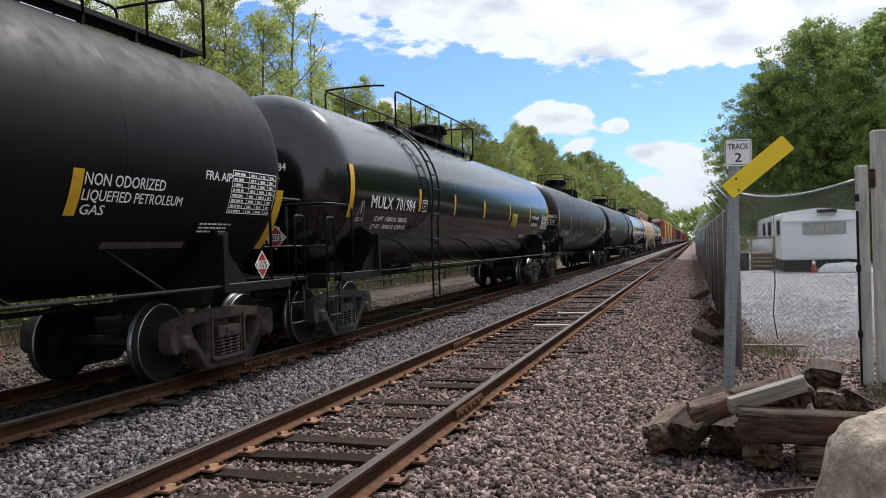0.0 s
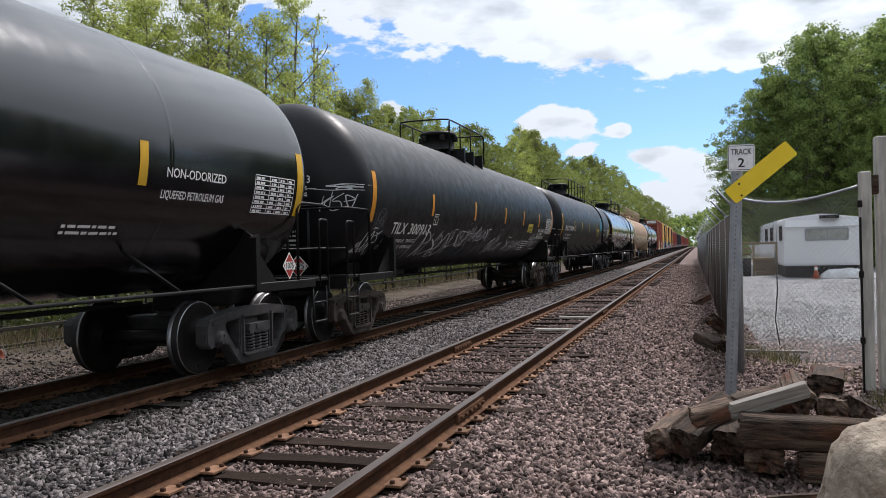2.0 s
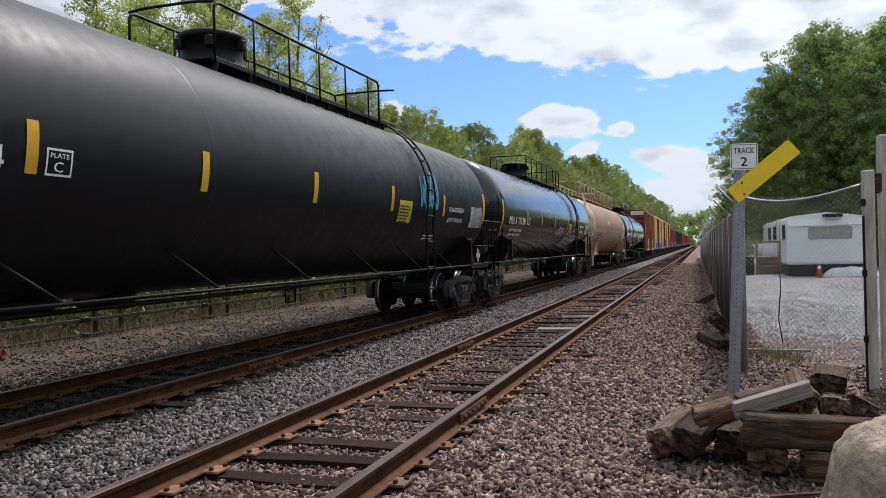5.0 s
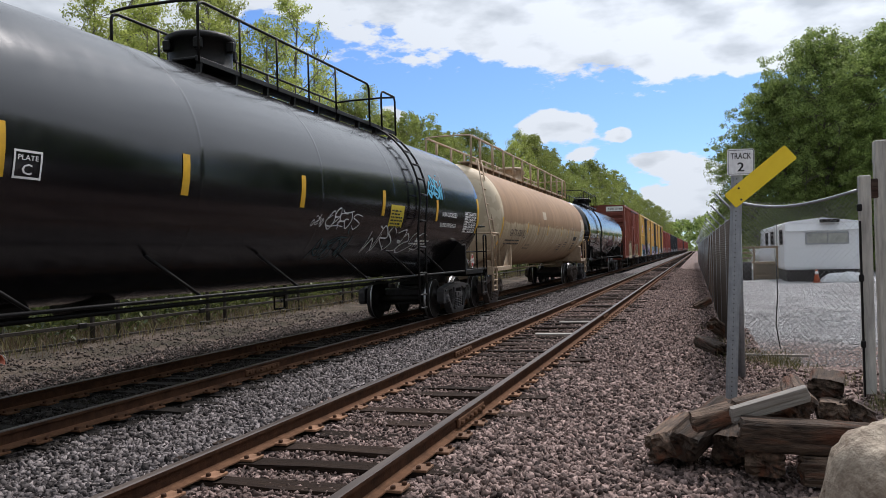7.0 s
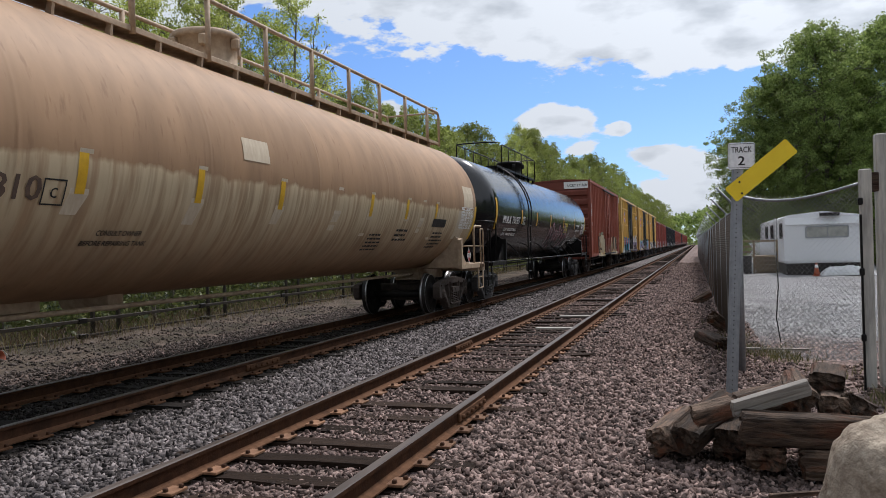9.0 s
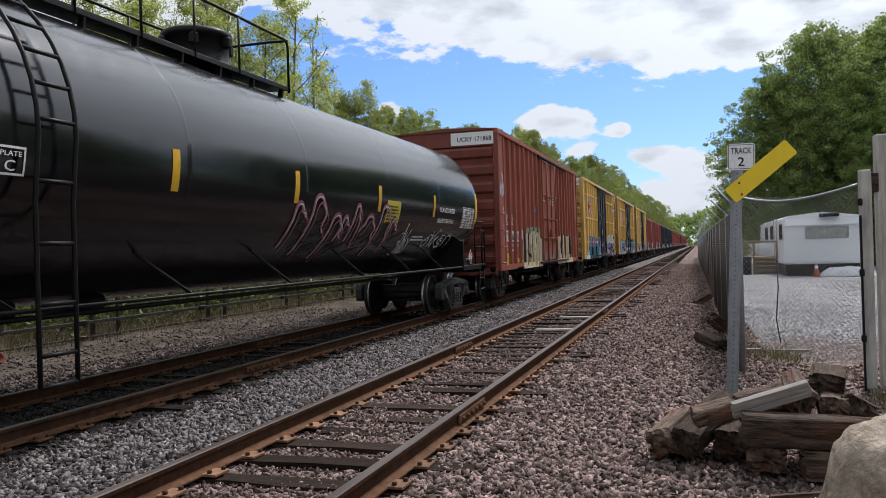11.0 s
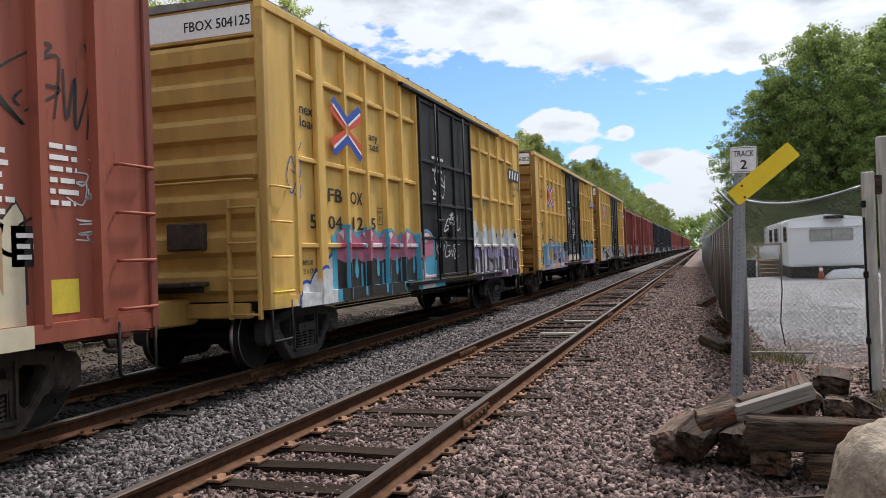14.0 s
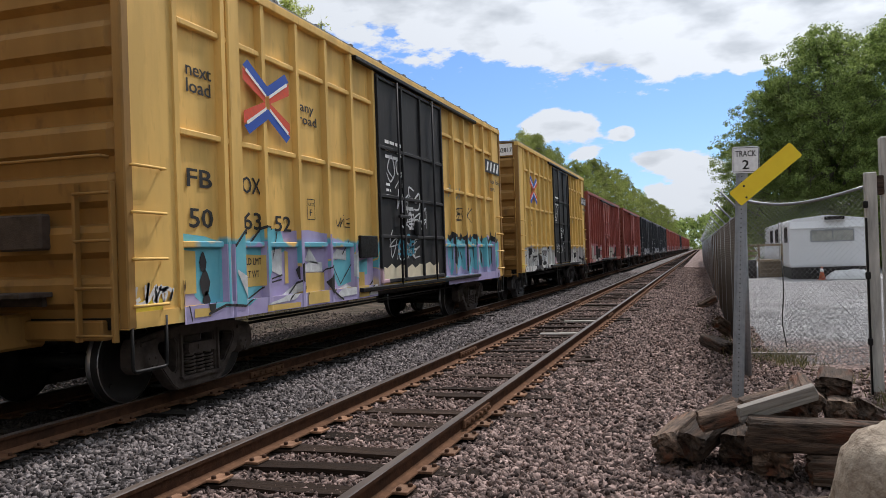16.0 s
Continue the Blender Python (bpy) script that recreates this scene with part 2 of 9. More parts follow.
TIE_WOOD = material("creosoted tie wood", (0.014, 0.009, 0.007), 0.9, grain=(0.040, 0.027, 0.020), grain_scale=6, stretch=(0.6, 6, 6), bump=0.8, bump_scale=9, stain=(0.060, 0.040, 0.028), stain_amount=0.4, random=0.45, specular=0.10)
OLD_TIE = material("weathered split tie wood", (0.013, 0.009, 0.007), 0.9, grain=(0.17, 0.120, 0.088), grain_scale=5, stretch=(1.1, 5, 5), bump=1.0, bump_scale=10, stain=(0.13, 0.042, 0.019), stain_scale=1.2, stain_amount=0.75, random=0.45, specular=0.25)
GREY_PLANK = material("silver grey plank", (0.30, 0.28, 0.25), 0.9, grain=(0.20, 0.18, 0.16), grain_scale=5, stretch=(0.6, 8, 8), bump=0.5, bump_scale=8)
GALVANISED = material("dull galvanised steel", (0.34, 0.36, 0.38), 0.5, 0.6, grain=(0.26, 0.28, 0.30), grain_scale=14)
SIGN_WHITE = material("sign white", (0.84, 0.85, 0.86), 0.4)
SIGN_YELLOW = material("sign yellow", (0.93, 0.68, 0.006), 0.42, grain=(0.88, 0.63, 0.006), grain_scale=9)
BOULDER = material("pale granite boulder", (0.47, 0.40, 0.315), 0.92, grain=(0.19, 0.15, 0.115), grain_scale=16, stain=(0.115, 0.076, 0.048), stain_scale=2.2, stain_amount=0.8, bump=1.0, bump_scale=26, specular=0.12)
TRAILER_WHITE = material("white trailer siding", (0.82, 0.84, 0.86), 0.5, grain=(0.76, 0.78, 0.81), grain_scale=3, stretch=(4, 4, 0.6))
DARK_GLASS = material("dark window glass", (0.03, 0.035, 0.04), 0.08, specular=0.8)
PALE_BLIND = material("drawn window blind", (0.42, 0.42, 0.38), 0.4, grain=(0.22, 0.24, 0.22), grain_scale=3)
CREAM_POST = material("weathered white post", (0.56, 0.54, 0.49), 0.8, grain=(0.30, 0.29, 0.27), grain_scale=6, stretch=(3, 3, 0.4), bump=0.2)
FENCE_DARK = material("fence slats in dusty grey brown", (0.085, 0.060, 0.045), 0.9, grain=(0.16, 0.125, 0.098), grain_scale=8, stain=(0.055, 0.032, 0.024), stain_scale=1.2, stain_amount=0.8, random=0.5, island=True, specular=0.1)
WIRE = material("galvanised fence wire", (0.30, 0.30, 0.30), 0.55, 0.4)
WIRE_OLD = material("dull old fence wire", (0.11, 0.095, 0.082), 0.75, 0.1, specular=0.2)
GREY_RAILING = material("dull dark fence steel", (0.022, 0.019, 0.016), 0.7, grain=(0.05, 0.042, 0.034), grain_scale=16, specular=0.2)
BARK = material("grey brown bark", (0.10, 0.085, 0.07), 0.95, grain=(0.18, 0.16, 0.135), grain_scale=10, stretch=(3, 3, 0.5), bump=0.8)
LEAF_POPLAR = foliage("yellow green leaves", (0.22, 0.27, 0.05), (0.52, 0.57, 0.17), 0.6)
LEAF_MAPLE = foliage("mid green leaves", (0.14, 0.18, 0.036), (0.34, 0.385, 0.11), 0.5)
LEAF_DARK = foliage("dark green leaves", (0.098, 0.150, 0.036), (0.40, 0.50, 0.155), 0.5)
LEAF_SHRUB = foliage("shrub leaves", (0.035, 0.052, 0.016), (0.165, 0.185, 0.06), 0.4)
GRASS = foliage("straw and green weeds", (0.055, 0.07, 0.022), (0.26, 0.22, 0.11), 0.35)
WEED_RUST = foliage("dry rusty weeds", (0.07, 0.045, 0.026), (0.25, 0.185, 0.115), 0.3)
ORANGE = material("orange plastic", (0.50, 0.11, 0.04), 0.5)
DULL_ORANGE = material("dull orange plastic", (0.26, 0.06, 0.025), 0.7)
TARP = material("crumpled white tarpaulin", (0.66, 0.67, 0.68), 0.5, bump=0.8, bump_scale=5)
STEP_WOOD = material("raw timber steps", (0.30, 0.23, 0.14), 0.85, grain=(0.22, 0.16, 0.10), grain_scale=6)
RUBBER = material("black rubber", (0.015, 0.015, 0.015), 0.8)

# ---------- mesh helpers ----------
def link_mesh(name, mesh, parent=None, label=""):
    ob = new(name, mesh)
    if parent is not None:
        ob.parent = parent
    if label:
        ob["label"] = label
    return ob


def part(name, bm, mats, parent=None, label="", smooth=False):
    """Links a bmesh as one mesh object under a thing or a part."""
    mesh = bpy.data.meshes.new(name)
    bm.to_mesh(mesh)
    bm.free()
    for m in (mats if isinstance(mats, (list, tuple)) else [mats]):
        mesh.materials.append(m)
    if smooth:
        mesh.shade_smooth()
    return link_mesh(name, mesh, parent, label)


def part_np(name, verts, faces, mats, parent=None, label="", index=None):
    mesh = bpy.data.meshes.new(name)
    mesh.from_pydata(verts, [], faces)
    for m in (mats if isinstance(mats, (list, tuple)) else [mats]):
        mesh.materials.append(m)
    if index is not None:
        mesh.polygons.foreach_set("material_index", index)
    return link_mesh(name, mesh, parent, label)


def box(bm, c, s, mat=0, bevel=0.0, rot=None):
    """A box with centre c and size s, optionally bevelled and turned by the Euler degrees rot."""
    hx, hy, hz = s[0] / 2, s[1] / 2, s[2] / 2
    q = Euler([radians(a) for a in rot]).to_matrix() if rot else None
    vs = []
    for x in (-hx, hx):
        for y in (-hy, hy):
            for z in (-hz, hz):
                v = Vector((x, y, z))
                if q:
                    v = q @ v
                vs.append(bm.verts.new(v + Vector(c)))
    fs = []
    for f in ((0, 1, 3, 2), (4, 6, 7, 5), (0, 4, 5, 1), (2, 3, 7, 6), (0, 2, 6, 4), (1, 5, 7, 3)):
        face = bm.faces.new([vs[i] for i in f])
        face.material_index = mat
        fs.append(face)
    if bevel:
        edges = list({e for f in fs for e in f.edges})
        r = bmesh.ops.bevel(bm, geom=edges, offset=bevel, segments=1, affect="EDGES")
        for f in r["faces"]:
            f.material_index = mat
    return vs


def tube(bm, pts, r, seg=6, mat=0, closed=False):
    """A round bar through the points."""
    pts = [Vector(p) for p in pts]
    rings = []
    count = len(pts)
    ref = None
    for i, p in enumerate(pts):
        if closed:
            d = pts[(i + 1) % count] - pts[i - 1]
        else:
            d = pts[min(i + 1, count - 1)] - pts[max(i - 1, 0)]
        d.normalize()
        a = Vector((0, 0, 1)) if abs(d.z) < 0.9 else Vector((1, 0, 0))
        if ref is not None and abs(ref.dot(d)) < 0.95:
            a = ref
        u = (a - d * a.dot(d)).normalized()
        ref = u
        v = d.cross(u)
        rings.append([bm.verts.new(p + (u * math.cos(k * math.tau / seg) + v * math.sin(k * math.tau / seg)) * r) for k in range(seg)])
    pairs = list(zip(rings, rings[1:])) + ([(rings[-1], rings[0])] if closed else [])
    for a, b in pairs:
        for k in range(seg):
            f = bm.faces.new((a[k], a[(k + 1) % seg], b[(k + 1) % seg], b[k]))
            f.material_index, f.smooth = mat, True
    if not closed:
        bm.faces.new(rings[0][::-1]).material_index = mat
        bm.faces.new(rings[-1]).material_index = mat


def round_corner(pts, r=0.12, steps=4):
    """The polyline with its inner corners rounded."""
    pts = [Vector(p) for p in pts]
    out = [pts[0]]
    for a, b, c in zip(pts, pts[1:], pts[2:]):
        p, q = b + (a - b).normalized() * r, b + (c - b).normalized() * r
        for i in range(steps + 1):
            k = i / steps
            out.append(p * (1 - k) ** 2 + b * 2 * k * (1 - k) + q * k * k)
    return out + [pts[-1]]


def lathe(bm, profile, axis="y", seg=48, centre=(0, 0, 0), mats=None):
    """Turns (along, radius) pairs round an axis through centre."""
    rings = []
    c = Vector(centre)
    for s, r in profile:
        ring = []
        for k in range(seg if r > 1e-6 else 1):
            a = k * math.tau / seg
            p, q = r * math.cos(a), r * math.sin(a)
            v = {"y": (p, s, q), "x": (s, p, q), "z": (p, q, s)}[axis]
            ring.append(bm.verts.new(c + Vector(v)))
        rings.append(ring)
    for i, (a, b) in enumerate(zip(rings, rings[1:])):
        for k in range(seg):
            k2 = (k + 1) % seg
            quad = [a[k % len(a)], a[k2 % len(a)], b[k2 % len(b)], b[k % len(b)]]
            quad = [v for j, v in enumerate(quad) if v not in quad[:j]]
            f = bm.faces.new(quad)
            f.smooth = True
            if mats:
                f.material_index = mats[i]
    bmesh.ops.recalc_face_normals(bm, faces=bm.faces[:])


def prism(bm, outline, x0, x1, mat=0, plane="yz"):
    """Extrudes an outline in the y-z plane (or x-z, x-y) between two places on the third axis."""
    def at(a, b, h):
        return {"yz": (h, a, b), "xz": (a, h, b), "xy": (a, b, h)}[plane]
    lo = [bm.verts.new(at(a, b, x0)) for a, b in outline]
    hi = [bm.verts.new(at(a, b, x1)) for a, b in outline]
    fs = [bm.faces.new(lo[::-1]), bm.faces.new(hi)]
    for i in range(len(lo)):
        j = (i + 1) % len(lo)
        fs.append(bm.faces.new((lo[i], lo[j], hi[j], hi[i])))
    for f in fs:
        f.material_index = mat
    bmesh.ops.recalc_face_normals(bm, faces=fs)


def empty(name, label, category, group="", kind=""):
    return tagged(new(name), label, category, group, kind)


TEXT_CACHE = {}


def text_flat(body, size=1.0):
    """Flat letters in the built-in font: vertices (x, y) with the text's left foot at 0, 0, and faces."""
    if body not in TEXT_CACHE:
        cu = bpy.data.curves.new("letters", "FONT")
        cu.body, cu.resolution_u = body, 2
        ob = bpy.data.objects.new("letters", cu)
        scene.collection.objects.link(ob)
        dg = bpy.context.evaluated_depsgraph_get()
        me = ob.evaluated_get(dg).to_mesh()
        vs = [(v.co.x, v.co.y) for v in me.vertices]
        fs = [tuple(p.vertices) for p in me.polygons]
        # stencil weight: the outline moved a little outwards
        uses = {}
        for f in fs:
            for i, j in zip(f, f[1:] + f[:1]):
                uses.setdefault((min(i, j), max(i, j)), []).append((i, j))
        push = {}
        for pair in uses.values():
            if len(pair) == 1:
                i, j = pair[0]
                dx, dy = vs[j][0] - vs[i][0], vs[j][1] - vs[i][1]
                norm = math.hypot(dx, dy) or 1
                for k in (i, j):
                    px, py = push.get(k, (0.0, 0.0))
                    push[k] = (px + dy / norm, py - dx / norm)
        turn = 1 if sum((vs[f[1]][0] - vs[f[0]][0]) * (vs[f[2]][1] - vs[f[0]][1]) - (vs[f[1]][1] - vs[f[0]][1]) * (vs[f[2]][0] - vs[f[0]][0]) for f in fs) > 0 else -1
        for k, (px, py) in push.items():
            norm = math.hypot(px, py) or 1
            vs[k] = (vs[k][0] + turn * 0.020 * px / norm, vs[k][1] + turn * 0.012 * py / norm)
        ob.evaluated_get(dg).to_mesh_clear()
        bpy.data.objects.remove(ob)
        bpy.data.curves.remove(cu)
        TEXT_CACHE[body] = (vs, fs)
    vs, fs = TEXT_CACHE[body]
    return [(x * size, y * size) for x, y in vs], fs


# strokes in a unit box, for sprayed scrawls
SPRAY_FORMS = [
    [(0.0, 0.0), (0.12, 1.0), (0.38, 0.35), (0.62, 1.0), (0.80, 0.0)],
    [(0.8, 0.85), (0.4, 1.0), (0.05, 0.72), (0.45, 0.5), (0.8, 0.28), (0.45, 0.0), (0.0, 0.15)],
    [(0.05, 0.0), (0.1, 1.0), (0.7, 0.85), (0.65, 0.5), (0.1, 0.48), (0.85, -0.05)],
    [(0.85, 0.9), (0.25, 0.95), (0.02, 0.45), (0.35, 0.0), (0.85, 0.25), (0.8, 0.5), (0.45, 0.45)],
    [(0.0, 0.0), (0.4, 1.05), (0.75, 0.0), (0.1, 0.38), (0.75, 0.42)],
    [(0.75, 0.95), (0.05, 0.9), (0.12, 0.5), (0.6, 0.52), (0.08, 0.45), (0.05, 0.0), (0.8, 0.08)],
    [(0.1, 1.0), (0.02, 0.2), (0.35, 0.0), (0.72, 0.25), (0.75, 1.05), (0.8, 0.0)],
    [(0.1, 0.55), (0.4, 1.0), (0.75, 0.55), (0.4, 0.0), (0.08, 0.5), (0.5, 0.8)],
    [(0.05, 1.0), (0.3, 0.05), (0.55, 0.9), (0.6, 0.1), (0.95, 1.0)],
    [(0.1, 1.0), (0.06, 0.0), (0.1, 0.45), (0.75, 1.0), (0.2, 0.5), (0.85, -0.1)],
]
SPRAY_TAILS = [[(-0.1, -0.2), (0.5, -0.1), (1.2, -0.2)], [(0.9, 1.1), (1.1, 1.3), (0.95, 1.35)], [(0.4, 1.2), (0.5, 1.35)], [(1.0, 0.2), (1.25, -0.3)]]


class Decal:
    """Collects flat painted shapes in (along, up) and lays them on a surface."""

    def __init__(self):
        self.v, self.f, self.m = [], [], []

    def add(self, vs, fs, mat=0):
        b = len(self.v)
        self.v += vs
        self.f += [tuple(i + b for i in f) for f in fs]
        self.m += [mat] * len(fs)

    def text(self, body, x, y, size, mat=0, narrow=1.0, slant=0.0):
        vs, fs = text_flat(body, size)
        self.add([(x + a * narrow + slant * c, y + c) for a, c in vs], fs, mat)

    def fitted(self, body, x, y, height, width, mat=0):
        """Text with its capitals' height and its whole width given."""
        vs, fs = text_flat(body, 1.0)
        low, high = min(a for a, _ in vs), max(a for a, _ in vs)
        k = width / (high - low)
        self.add([(x + (a - low) * k, y + c * height / 0.69) for a, c in vs], fs, mat)

    def rect(self, x, y, w, h, mat=0, steps=4):
        vs = [(x + w * (i & 1), y + h * (i >> 1) / steps) for i in range(2 * steps + 2)]
        fs = [(2 * i, 2 * i + 1, 2 * i + 3, 2 * i + 2) for i in range(steps)]
        self.add(vs, fs, mat)

    def bars(self, x, y, w, rows, pitch, rng, mat=0, height=0.45):
        """Writing too small to read: broken bars, row under row."""
        for k in range(rows):
            a = x
            end = x + w * rng.uniform(0.7, 1.0)
            while a < end:
                b = min(end, a + rng.uniform(0.5, 2.6) * pitch)
                self.rect(a, y - k * pitch, b - a, pitch * height, mat, 1)
                a = b + pitch * 0.35

    def outline(self, x, y, w, h, t, mat=0):
        self.rect(x, y, w, t, mat, 1)
        self.rect(x, y + h - t, w, t, mat, 1)
        self.rect(x, y, t, h, mat, 3)
        self.rect(x + w - t, y, t, h, mat, 3)

    def diamond(self, x, y, r, mat=0):
        self.add([(x - r, y), (x, y - r), (x + r, y), (x, y + r)], [(0, 1, 2, 3)], mat)

    def stroke(self, pts, w, mat=0):
        """A brushed or sprayed line of width w."""
        vs, fs = [], []
        for i, (x, y) in enumerate(pts):
            a, b = pts[max(i - 1, 0)], pts[min(i + 1, len(pts) - 1)]
            dx, dy = b[0] - a[0], b[1] - a[1]
            d = math.hypot(dx, dy) or 1
            k = w / 2 * (0.55 + 0.45 * math.sin(math.pi * (i + 0.6) / (len(pts) + 0.2)))
            vs += [(x - dy / d * k, y + dx / d * k), (x + dy / d * k, y - dx / d * k)]
        for i in range(len(pts) - 1):
            fs.append((2 * i, 2 * i + 1, 2 * i + 3, 2 * i + 2))
        self.add(vs, fs, mat)

    def scrawl(self, x, y, w, h, rng, mat=0, width=0.03, slant=0.2, tails=True):
        """One sprayed sign: two or three hooked, looped or zigzag strokes."""
        for form in rng.sample(SPRAY_FORMS, 1) + ([rng.choice(SPRAY_TAILS)] if tails and rng.random() < 0.45 else []):
            fx, fy = rng.choice((0, 1)), rng.choice((0, 1))
            pts = [(abs(fx - px) + rng.uniform(-0.12, 0.12), abs(fy - py) + rng.uniform(-0.10, 0.10)) for px, py in form]
            path = []
            for i in range(len(pts) - 1):
                p0, p1, p2, p3 = pts[max(i - 1, 0)], pts[i], pts[i + 1], pts[min(i + 2, len(pts) - 1)]
                for k in range(6):
                    u = k / 6
                    path.append(tuple(0.5 * (2 * p1[c] + (p2[c] - p0[c]) * u + (2 * p0[c] - 5 * p1[c] + 4 * p2[c] - p3[c]) * u * u + (3 * p1[c] - p0[c] - 3 * p2[c] + p3[c]) * u ** 3) for c in (0, 1)))
            path.append(pts[-1])
            self.stroke([(x + (px + slant * py) * w, y + py * h) for px, py in path], width, mat)

    def tag(self, x, y, w, h, rng, mat=0, letters=5, width=0.03, slant=0.2):
        """A row of sprayed signs."""
        step = w / letters
        for k in range(letters):
            self.scrawl(x + k * step, y + rng.uniform(-0.06, 0.06) * h, step * rng.uniform(1.2, 1.8), h * rng.uniform(0.7, 1.1), rng, mat, width, slant)

    def lay(self, name, mats, place, parent, label=""):
        """place maps (along, up) to a point on the surface."""
        ob = part_np(name, [place(a, b) for a, b in self.v], self.f, mats, parent, label, self.m)
        return ob

# ---------- the train ----------
TRACK_2_X, TRACK_1_X = -6.81, -2.963     # centre lines of the far and the near track
GAUGE_HALF = 0.755
WHEEL_R = 0.457
SHARED = {}


def mesh_once(key, build, mats):
    """One mesh for all alike pieces."""
    if key not in SHARED:
        bm = bmesh.new()
        build(bm)
        me = bpy.data.meshes.new(key)
        bm.to_mesh(me)
        bm.free()
        for m in (mats if isinstance(mats, (list, tuple)) else [mats]):
            me.materials.append(m)
        SHARED[key] = me
    return SHARED[key]


def build_wheelset(bm):
    for s in (-1, 1):
        prof = [(s * 0.815, 0.0), (s * 0.815, 0.13), (s * 0.775, 0.15), (s * 0.765, 0.30), (s * 0.79, 0.385), (s * 0.79, 0.445), (s * 0.785, WHEEL_R),
                (s * 0.70, WHEEL_R + 0.004), (s * 0.68, WHEEL_R + 0.028), (s * 0.655, WHEEL_R + 0.022), (s * 0.65, 0.385), (s * 0.70, 0.29), (s * 0.70, 0.16), (s * 0.64, 0.12), (s * 0.64, 0.0)]
        lathe(bm, prof, "x", 32, mats=[0, 0, 0, 0, 0, 1, 0, 1, 1, 0, 0, 0, 0, 0])
        for k in range(3):
            a = k * math.tau / 3
            box(bm, (s * 0.78, 0.36 * math.cos(a), 0.36 * math.sin(a)), (0.03, 0.05, 0.05))
    tube(bm, [(-0.9, 0, 0), (0.9, 0, 0)], 0.085, 12)


def build_side_frame(bm):
    # one casting: arched top chord, pedestals, sloping arms round two windows, the spring opening
    half = [(0.36, 0.80), (0.90, 0.735), (1.10, 0.70), (1.16, 0.62), (1.16, 0.40), (1.08, 0.33), (1.00, 0.34), (0.97, 0.42), (0.84, 0.44), (0.76, 0.36), (0.70, 0.35), (0.50, 0.12), (0.40, 0.06)]
    outer = half + [(-y, z) for y, z in half[::-1]]
    window = [(0.74, 0.585), (0.72, 0.63), (0.47, 0.655), (0.42, 0.62), (0.42, 0.32), (0.46, 0.27), (0.52, 0.29), (0.71, 0.52)]
    middle = [(0.29, 0.66), (-0.29, 0.66), (-0.29, 0.215), (0.29, 0.215)]
    edges = []
    for loop in (outer, window, [(-y, z) for y, z in window], middle):
        vs = [bm.verts.new((-0.085, y, z)) for y, z in loop]
        edges += [bm.edges.new((a, b)) for a, b in zip(vs, vs[1:] + vs[:1])]
    bmesh.ops.triangle_fill(bm, use_beauty=True, use_dissolve=False, edges=edges)
    out = bmesh.ops.extrude_face_region(bm, geom=bm.faces[:])
    bmesh.ops.translate(bm, vec=(0.17, 0, 0), verts=[v for v in out["geom"] if isinstance(v, bmesh.types.BMVert)])
    bmesh.ops.recalc_face_normals(bm, faces=bm.faces[:])
    sharp = [e for e in bm.edges if len(e.link_faces) == 2 and e.calc_face_angle(0) > 0.8]
    bmesh.ops.bevel(bm, geom=sharp, offset=0.014, segments=2, affect="EDGES")
    # ribs of the windows, spring seat and bolster end
    for s in (-1, 1):
        prism(bm, [(s * 0.345, 0.70), (s * 0.375, 0.70), (s * 0.375, 0.16), (s * 0.345, 0.16)], -0.11, 0.115)
        prism(bm, [(s * 1.04, 0.66), (s * 0.80, 0.69), (s * 0.80, 0.65), (s * 1.04, 0.62)], -0.10, 0.11)
    prism(bm, [(-0.40, 0.205), (0.40, 0.205), (0.36, 0.165), (-0.36, 0.165)], -0.12, 0.135)
    prism(bm, [(-0.25, 0.57), (0.25, 0.57), (0.27, 0.50), (0.24, 0.45), (-0.24, 0.45), (-0.27, 0.50)], -0.12, 0.13)
    prism(bm, [(-0.09, 0.55), (0.09, 0.55), (0.09, 0.49), (-0.09, 0.49)], 0.10, 0.145)


def build_spring(bm):
    pts = [(0.066 * math.cos(a), 0.066 * math.sin(a), 0.0 + 0.25 * a / (math.tau * 6)) for a in [k * math.tau / 8 for k in range(49)]]
    tube(bm, pts, 0.016, 5)


def build_bearing(bm):
    lathe(bm, [(-0.05, 0.0), (-0.05, 0.125), (0.05, 0.125), (0.06, 0.09), (0.10, 0.085), (0.11, 0.05), (0.11, 0.0)], "x", 16)
    for k in range(3):
        a = k * math.tau / 3 + 0.5
        box(bm, (0.105, 0.055 * math.cos(a), 0.055 * math.sin(a)), (0.03, 0.03, 0.03))
    box(bm, (-0.01, 0, 0.12), (0.14, 0.28, 0.06), bevel=0.01)


